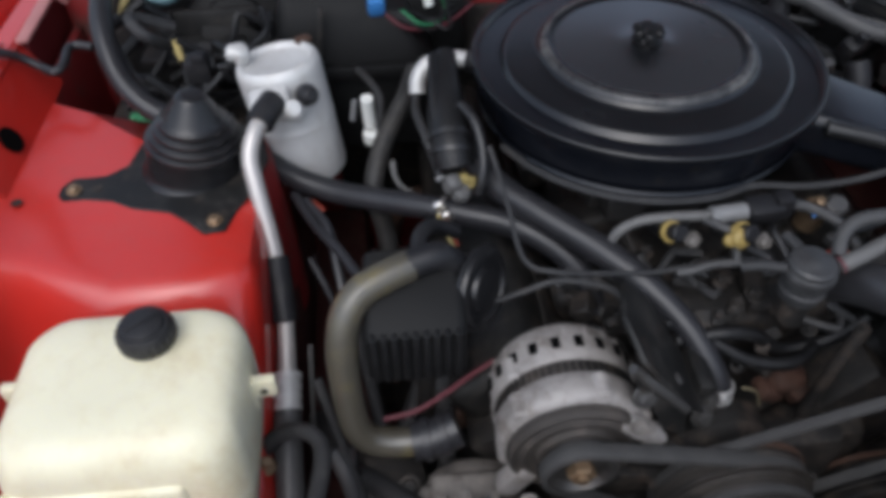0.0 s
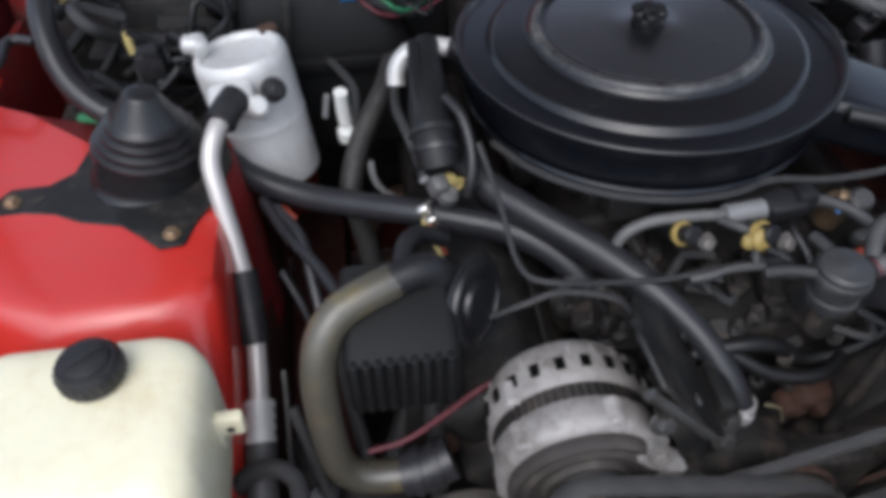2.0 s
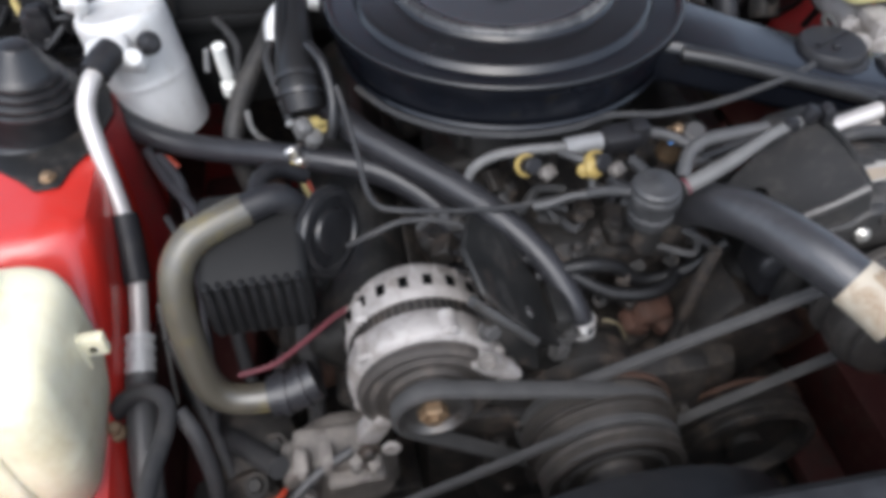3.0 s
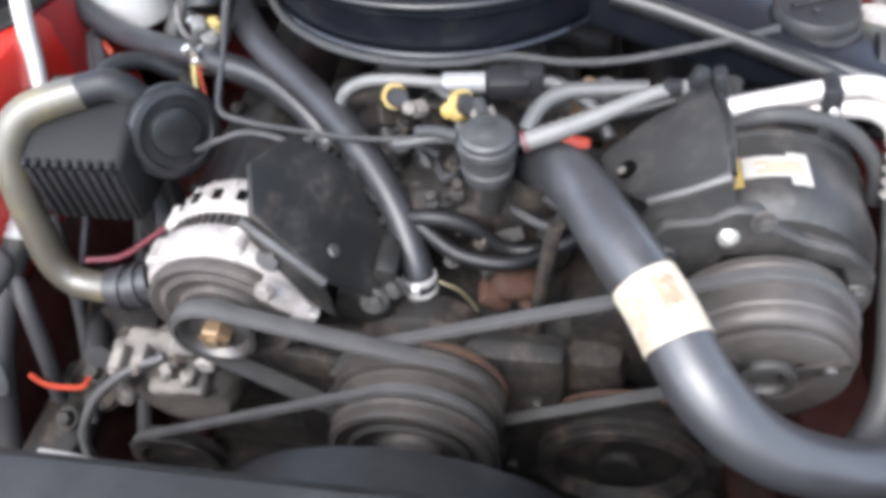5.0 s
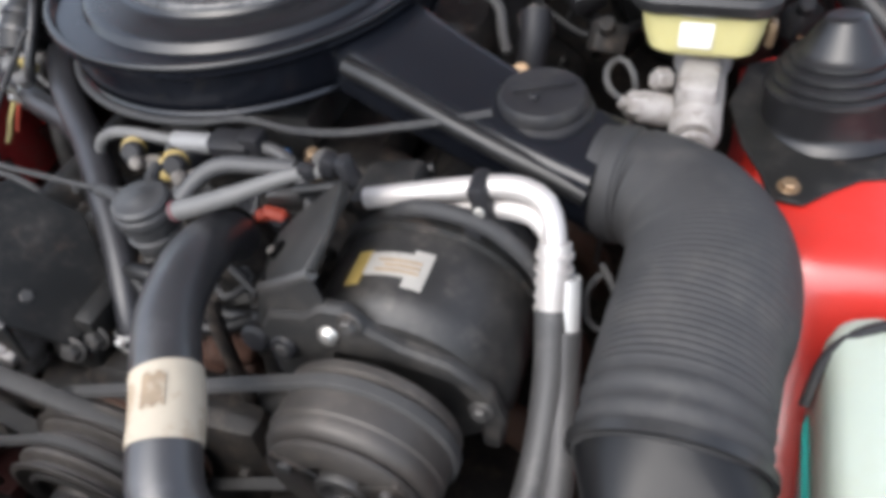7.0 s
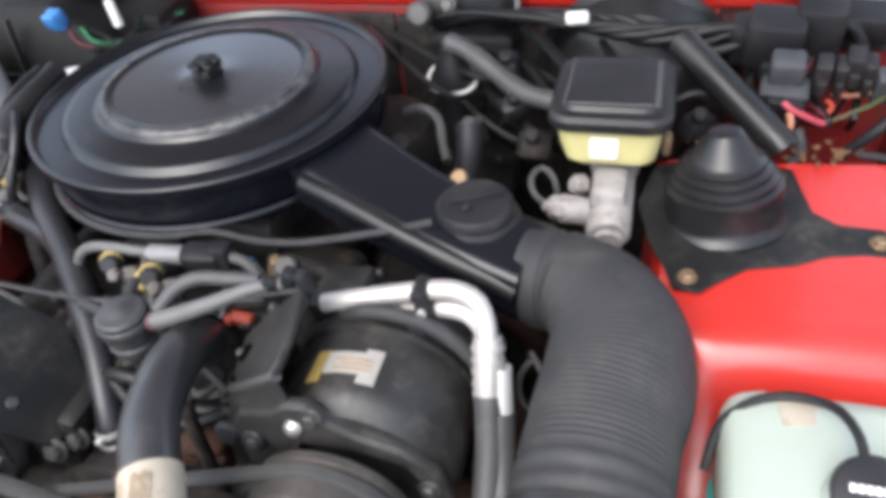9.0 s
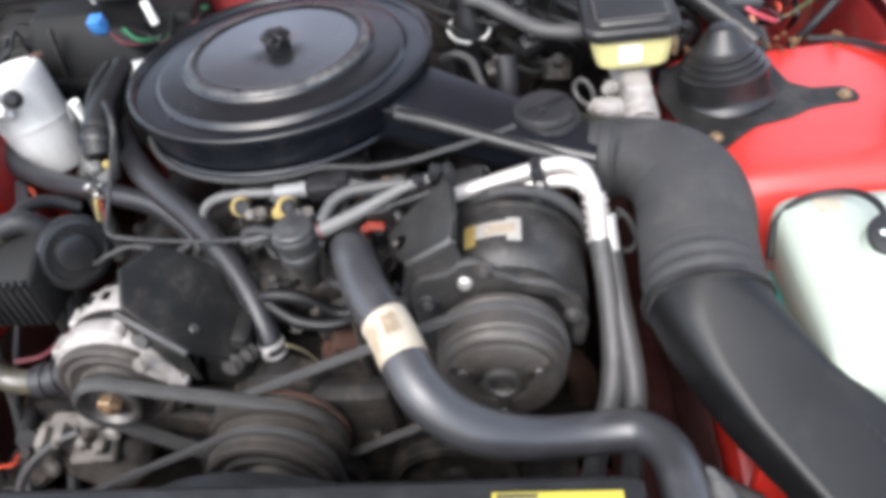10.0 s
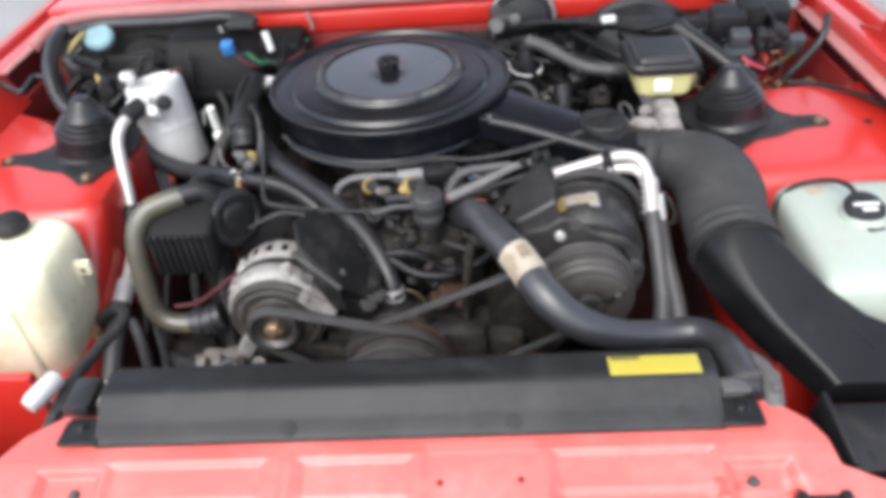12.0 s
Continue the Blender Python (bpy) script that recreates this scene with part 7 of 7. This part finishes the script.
for pts, r, m, lab in (([(0.583, 0.612, 0.826), (0.590, 0.608, 0.821), (0.605, 0.610, 0.812), (0.622, 0.615, 0.802), (0.628, 0.618, 0.800)], 0.0032, CORAL, "thick coral-pink wire under the relays"),
                       ([(0.590, 0.610, 0.815), (0.593, 0.607, 0.806), (0.592, 0.604, 0.797)], 0.0036, TAN_PLUG, "short salmon wire end under the relays"),
                       ([(0.628, 0.618, 0.801), (0.645, 0.628, 0.802), (0.655, 0.632, 0.806)], 0.0016, WIRE_TAN, "thin tan wire under the relays"),
                       ([(0.632, 0.640, 0.822), (0.648, 0.645, 0.818), (0.668, 0.650, 0.818), (0.690, 0.655, 0.822)], 0.0018, TAN_PLUG, "thin salmon wire between connectors"),
                       ([(0.655, 0.632, 0.806), (0.672, 0.638, 0.812), (0.690, 0.650, 0.820)], 0.0026, OLIVE_WIRE, "olive-green wire in the rear corner"),
                       ([(0.627, 0.635, 0.818), (0.634, 0.632, 0.812), (0.630, 0.628, 0.805)], 0.0026, ORANGE, "short orange wire under the relays")):
    hose("wire", pts, r, m, lab, "wire", segs=8)
hose("corner_hose", [(0.600, 0.600, 0.800), (0.603, 0.585, 0.792), (0.600, 0.568, 0.788), (0.590, 0.555, 0.784)], 0.0065, RUBBER_DULL, "grey-black hose behind the strut cap", segs=10)
hose("wing_loom", [(0.735, 0.66, 0.875), (0.725, 0.635, 0.860), (0.713, 0.622, 0.840), (0.692, 0.620, 0.810), (0.670, 0.620, 0.780), (0.655, 0.628, 0.755)], 0.0062, RUBBER, "black loom along the inner wing", "cable")
wp2 = thing("white_connector", (0.33, 0.70, 0.86), "small pale connector on the firewall loom", "connector")
part("shell", box((0.36, 0.69, 0.879), (0.026, 0.014, 0.012), 0.003, (0, 0, 10)), WHITE, wp2)

bb = thing("blower_box", (-0.36, 0.72, 0.68), "black moulded heater blower box on the firewall", "blower box")
part("case", join(vessel([(-0.36, 0.72, 0.68, 0.22, 0.17, 0.03), (-0.36, 0.72, 0.80, 0.21, 0.165, 0.03), (-0.372, 0.722, 0.865, 0.165, 0.145, 0.02), (-0.390, 0.725, 0.890, 0.110, 0.115, 0.014), (-0.392, 0.727, 0.895, 0.096, 0.10, 0.012)]), box((-0.255, 0.75, 0.80), (0.10, 0.10, 0.14), 0.02),
                  box((-0.36, 0.632, 0.80), (0.20, 0.012, 0.02), 0.004)), CASE_BLACK, bb, "ribbed case")
part("motor_ring", lathe([(0, 0), (0.07, 0), (0.075, 0.008), (0.07, 0.016), (0.05, 0.02), (0.045, 0.03), (0, 0.032)], (-0.52, 0.745, 0.80), (0.1, -0.8, 0.6), 36), CASE_BLACK, bb)
part("strap", box((-0.402, 0.635, 0.83), (0.006, 0.010, 0.12), 0.002, (0, 8, 0)), GRIME, bb, "dirt-brown strap")
bl = thing("blue_connector", (-0.325, 0.655, 0.87), "bright blue plastic connector on the blower box", "connector")
part("shell", join(box((-0.327, 0.652, 0.882), (0.021, 0.020, 0.026), 0.004, (20, 0, 5)), box((-0.327, 0.642, 0.884), (0.018, 0.008, 0.02), 0.002, (20, 0, 5))), BLUE, bl)
gl = thing("cowl_connector", (-0.30, 0.70, 0.885), "dusty black connector bracket at the cowl", "connector")
part("shell", box((-0.31, 0.71, 0.905), (0.055, 0.035, 0.014), 0.004, (0, 0, -6)), RUBBER_DULL, gl)
for i, (x, y, z) in enumerate(((-0.262, 0.69, 0.878), (-0.345, 0.70, 0.890), (-0.20, 0.79, 0.875))):
    t = thing("white_connector", (x, y, z - 0.02), "small white plastic connector by the firewall" if i < 1 else "small grey plastic connector by the firewall", "connector")
    part("shell", tube([(x - 0.004, y, z + 0.016), (x, y - 0.004, z), (x + 0.003, y - 0.006, z - 0.018)], (0.0062, 0.0035, 0.003)[i], 10), WHITE if i < 1 else GREY_PART, t)
random.seed(31)
for i in range(6):
    m = (PINK, WIRE_BLACK, WIRE_BLACK, WIRE_BLACK, GREEN, WIRE_BLACK)[i]
    hose("wire", [(-0.32 + 0.006 * i, 0.655, 0.87), (-0.295 + 0.006 * i, 0.650 + random.uniform(-0.01, 0.02), 0.855), (-0.265 + 0.006 * i, 0.655 + random.uniform(-0.01, 0.03), 0.845), (-0.235, 0.67 + 0.01 * i, 0.842 + 0.005 * i), (-0.20, 0.70 + 0.012 * i, 0.85)],
         0.0022, m, "thin coloured wire by the blower box", "wire", "wires by the blower", 8)
# corner behind the accumulator: loops, plugs and looms
hose("drain_hose", [(-0.665, 0.745, 0.90), (-0.662, 0.690, 0.895), (-0.655, 0.635, 0.872), (-0.636, 0.590, 0.836), (-0.600, 0.560, 0.810), (-0.560, 0.550, 0.80), (-0.51, 0.55, 0.79)], 0.0135, RUBBER, "thick black hose looping behind the strut cap", segs=16)
hose("drain_hose", [(-0.66, 0.74, 0.895), (-0.60, 0.765, 0.898), (-0.52, 0.765, 0.897), (-0.44, 0.755, 0.90), (-0.36, 0.75, 0.905), (-0.30, 0.76, 0.89)], 0.012, RUBBER, "thick black hose along the cowl", segs=14)
random.seed(44)
for i in range(24):
    x0, y0, z0 = random.uniform(-0.66, -0.47), random.uniform(0.60, 0.74), random.uniform(0.76, 0.86)
    pts = [(x0, y0, z0)]
    for k in range(4):
        pts.append((max(-0.69, min(-0.46, pts[-1][0] + random.uniform(-0.05, 0.06))), max(0.59, min(0.78, pts[-1][1] + random.uniform(-0.04, 0.04))), max(0.72, min(0.88, pts[-1][2] + random.uniform(-0.04, 0.035)))))
    m = random.choice((WIRE_BLACK, WIRE_BLACK, WIRE_BLACK, BLACK_SATIN, RUBBER_DULL))
    hose("loom", pts, random.choice((0.003, 0.0045, 0.007)), m, "black wiring loom in the corner of the bay", "cable", "looms in the corner", 8)
for i in range(7):
    x, y, z = random.uniform(-0.62, -0.48), random.uniform(0.60, 0.72), random.uniform(0.78, 0.85)
    t = thing("harness_plug", (x, y, z), "small black harness plug in the corner wiring", "plug", "harness plugs")
    part("shell", join(box((x, y, z), (0.03, 0.026, 0.034), 0.005, (random.uniform(-30, 30), random.uniform(-20, 20), random.uniform(0, 90))), box((x + 0.004, y - 0.008, z + 0.018), (0.018, 0.014, 0.014), 0.003)), BLACK_PLASTIC, t)
# Added dark sheets: they black out the red firewall behind the clutter.
fp = thing("firewall_backing", (-0.56, 0.78, 0.68), "dark sheets added to black out the firewall", "pad")
part("pad", box((-0.56, 0.792, 0.775), (0.32, 0.016, 0.20), 0.008), GRIME, fp)
part("dark_sheet", box((-0.16, 0.797, 0.60), (0.50, 0.012, 0.40), 0.005), GRIME, fp)
part("insulation", join(box((0.31, 0.797, 0.58), (0.42, 0.012, 0.50), 0.008), box((0.02, 0.794, 0.80), (0.16, 0.012, 0.07), 0.006)), GRIME, fp)
part("shelf", box((-0.56, 0.68, 0.735), (0.26, 0.20, 0.02), 0.008), GRIME, fp)
sb = thing("corner_bracket", (-0.58, 0.72, 0.69), "black steel bracket carrying the corner wiring", "bracket")
part("plate", join(box((-0.58, 0.73, 0.76), (0.20, 0.012, 0.18), 0.006), box((-0.57, 0.70, 0.81), (0.13, 0.07, 0.012), 0.004)), BLACK_STEEL, sb)
for pts, r, m, lab in (([(-0.625, 0.735, 0.895), (-0.632, 0.715, 0.890), (-0.645, 0.70, 0.875), (-0.65, 0.69, 0.86)], 0.0045, YELLOW_WIRE, "pale yellow wire in the corner wiring"),
                       ([(-0.575, 0.64, 0.855), (-0.572, 0.63, 0.846), (-0.568, 0.622, 0.838)], 0.0045, YELLOW_WIRE, "short yellow wire end"),
                       ([(-0.63, 0.568, 0.798), (-0.61, 0.562, 0.798), (-0.595, 0.558, 0.797)], 0.005, GREEN, "short green wire behind the strut cap"),
                       ([(-0.59, 0.558, 0.797), (-0.56, 0.557, 0.795), (-0.54, 0.557, 0.794)], 0.005, BLUE, "short dark blue wire behind the strut cap")):
    hose("wire", pts, r, m, lab, "wire", segs=8)
hose("fender_cable", [(-0.800, 0.605, 0.872), (-0.775, 0.618, 0.866), (-0.757, 0.632, 0.848), (-0.738, 0.628, 0.836), (-0.722, 0.618, 0.835), (-0.713, 0.630, 0.838), (-0.713, 0.660, 0.842), (-0.705, 0.668, 0.842), (-0.685, 0.664, 0.840)], 0.0055, RUBBER, "black cable over the wing edge", "cable", segs=10)

# ---- low down beside the engine ----
st = thing("steering_box", (-0.36, 0.22, 0.45), "grimy red-brown steering gear and brackets", "steering gear")
part("case", join(box((-0.355, 0.20, 0.52), (0.09, 0.10, 0.10), 0.02, (10, 0, 15)), disc((-0.36, 0.15, 0.53), (0, -0.8, 0.5), 0.03, 0.03, 0.006), box((-0.40, 0.12, 0.50), (0.06, 0.12, 0.03), 0.01)), GRIME, st)
for x, y, z in ((-0.352, 0.135, 0.565), (-0.33, 0.17, 0.575), (-0.385, 0.10, 0.525)):
    part("bolt", hexbolt((x, y, z), (0, -0.5, 0.9), 0.009, 0.012, 0.013), GRIME, st)
random.seed(3)
for i, (a, b) in enumerate((((-0.44, 0.30, 0.52), (-0.32, 0.12, 0.62)), ((-0.42, 0.10, 0.47), (-0.30, 0.30, 0.60)), ((-0.38, 0.36, 0.62), (-0.31, 0.10, 0.50)), ((-0.42, 0.26, 0.66), (-0.36, 0.10, 0.52)), ((-0.29, 0.27, 0.72), (-0.29, 0.18, 0.52)))):
    mid = [(a[0] + b[0]) / 2 + random.uniform(-0.02, 0.02), (a[1] + b[1]) / 2, (a[2] + b[2]) / 2 - 0.015]
    hose("lower_hose", [a, mid, b], (0.011, 0.012, 0.008, 0.006, 0.010)[i], RUBBER_DULL, "dusty black hose low beside the engine", group="lower hoses")
hose("dark_wire", [(-0.425, 0.40, 0.70), (-0.405, 0.36, 0.685), (-0.392, 0.32, 0.675), (-0.385, 0.27, 0.66), (-0.385, 0.22, 0.62), (-0.39, 0.18, 0.57)], 0.004, RUBBER, "thin black cable by the suction pipe", "cable", segs=8)
hose("dark_wire", [(-0.44, 0.47, 0.74), (-0.415, 0.42, 0.735), (-0.385, 0.37, 0.735), (-0.365, 0.33, 0.735), (-0.35, 0.30, 0.74)], 0.0065, RUBBER, "black cable beside the accumulator", "cable", segs=8)
hose("dark_wire", [(-0.425, 0.455, 0.742), (-0.40, 0.41, 0.738), (-0.392, 0.37, 0.725), (-0.385, 0.33, 0.70), (-0.38, 0.29, 0.66)], 0.0055, RUBBER, "black cable beside the accumulator", "cable", segs=8)
hose("orange_wire", [(-0.402, 0.112, 0.588), (-0.380, 0.102, 0.592), (-0.355, 0.096, 0.600), (-0.325, 0.092, 0.612), (-0.314, 0.094, 0.626)], 0.0026, ORANGE, "orange-red wire low beside the engine", "wire", segs=8)
hose("overflow_hose", [(-0.480, 0.190, 0.625), (-0.465, 0.194, 0.652), (-0.446, 0.193, 0.670), (-0.426, 0.186, 0.679), (-0.411, 0.170, 0.680), (-0.409, 0.140, 0.683), (-0.414, 0.100, 0.690), (-0.414, 0.060, 0.699), (-0.414, 0.022, 0.708), (-0.420, -0.02, 0.700), (-0.445, -0.07, 0.66)], 0.0082, RUBBER_DULL,
     "black overflow hose arching beside the tank towards the front")
hose("lower_line", [(-0.402, 0.165, 0.672), (-0.388, 0.145, 0.655), (-0.382, 0.125, 0.61), (-0.388, 0.11, 0.55)], 0.0080, RUBBER_DULL, "black hose dropping beside the suction pipe")
hose("thin_rod", [(-0.421, 0.272, 0.702), (-0.425, 0.262, 0.660), (-0.430, 0.246, 0.610), (-0.432, 0.236, 0.580)], 0.0022, PALE_HOSE, "thin pale rod beside the suction pipe", "rod", segs=8)
hose("red_clip", [(-0.420, 0.457, 0.738), (-0.413, 0.450, 0.735), (-0.407, 0.445, 0.731)], 0.0040, ORANGE, "small orange-red clip on a cable", "clip", segs=8)
of = thing("hose_fitting", (-0.473, 0.178, 0.625), "small rusty brass hose fitting", "fitting")
part("nut", join(disc((-0.473, 0.177, 0.630), (0.3, -0.2, 0.9), 0.010, 0.012, 0.003, 14), disc((-0.471, 0.176, 0.640), (0.3, -0.2, 0.9), 0.0065, 0.010, 0.002, 12)), BRASS, of)
tc = thing("teal_cap", (-0.603, 0.750, 0.868), "pale teal plastic cap in the corner wiring", "cap")
part("shell", lathe([(0, 0), (0.026, 0), (0.029, 0.004), (0.029, 0.014), (0.024, 0.019), (0, 0.021)], (-0.603, 0.748, 0.874), (0.05, -0.55, 0.8), 24), TEAL_PALE, tc)
dt = thing("marker_capsule", (-0.415, -0.02, 0.70), "small bright metal capsule beside the radiator cover", "capsule")
part("shell", lathe([(0, 0), (0.010, 0), (0.0125, 0.004), (0.0130, 0.038), (0.010, 0.048), (0, 0.050)], (-0.418, 0.004, 0.732), (-0.42, -0.9, -0.12), 24), ALU_CAN, dt)
ph = thing("power_steering_line", (0.38, 0.0, 0.63), "black line and steel joint beside the duct", "pipe")
part("line", tube([(0.37, 0.09, 0.68), (0.40, 0.05, 0.672), (0.44, 0.015, 0.668), (0.47, 0.0, 0.66)], 0.008, 10), RUBBER_DULL, ph)
part("joint", join(disc((0.415, -0.055, 0.70), (1, 0.2, 0.1), 0.011, 0.03, 0.003), hexbolt((0.44, -0.05, 0.703), (1, 0.2, 0.1), 0.009, 0.012)), DARK_STEEL, ph)
hose("coil_wire", [(0.375, 0.275, 0.78), (0.385, 0.262, 0.775), (0.392, 0.25, 0.76), (0.385, 0.24, 0.75), (0.372, 0.245, 0.752), (0.368, 0.26, 0.765), (0.38, 0.27, 0.775), (0.40, 0.255, 0.74)], 0.0028, RUBBER_DULL, "thin black wire coiled beneath the elbow", "wire", segs=8)
hose("box_cable", [(-0.305, 0.27, 0.82), (-0.30, 0.30, 0.822), (-0.285, 0.325, 0.81), (-0.262, 0.335, 0.79)], 0.008, BLACK_PLASTIC, "black cable behind the vacuum box", "cable")
random.seed(19)
flakes = []
for i in range(46):
    x = random.uniform(0.50, 0.70)
    flakes.append(box((x, 0.562 + random.gauss(0, 0.012), 0.7925 + random.uniform(0, 0.004) if x > 0.58 else 0.7915), (random.uniform(0.004, 0.013), random.uniform(0.002, 0.006), 0.0012), 0, (random.uniform(-20, 20), random.uniform(-20, 20), random.uniform(0, 180)), 1))
leaf = part("leaf_litter", join(*flakes), mat("dry_leaf_litter", (0.12, 0.065, 0.03), 0.85, 0, 0.4, 80, 0.3, 300), None)
tagged(leaf, "dry brown leaf crumbs along the rear edge of the apron", "leaf litter", kind="stuff")
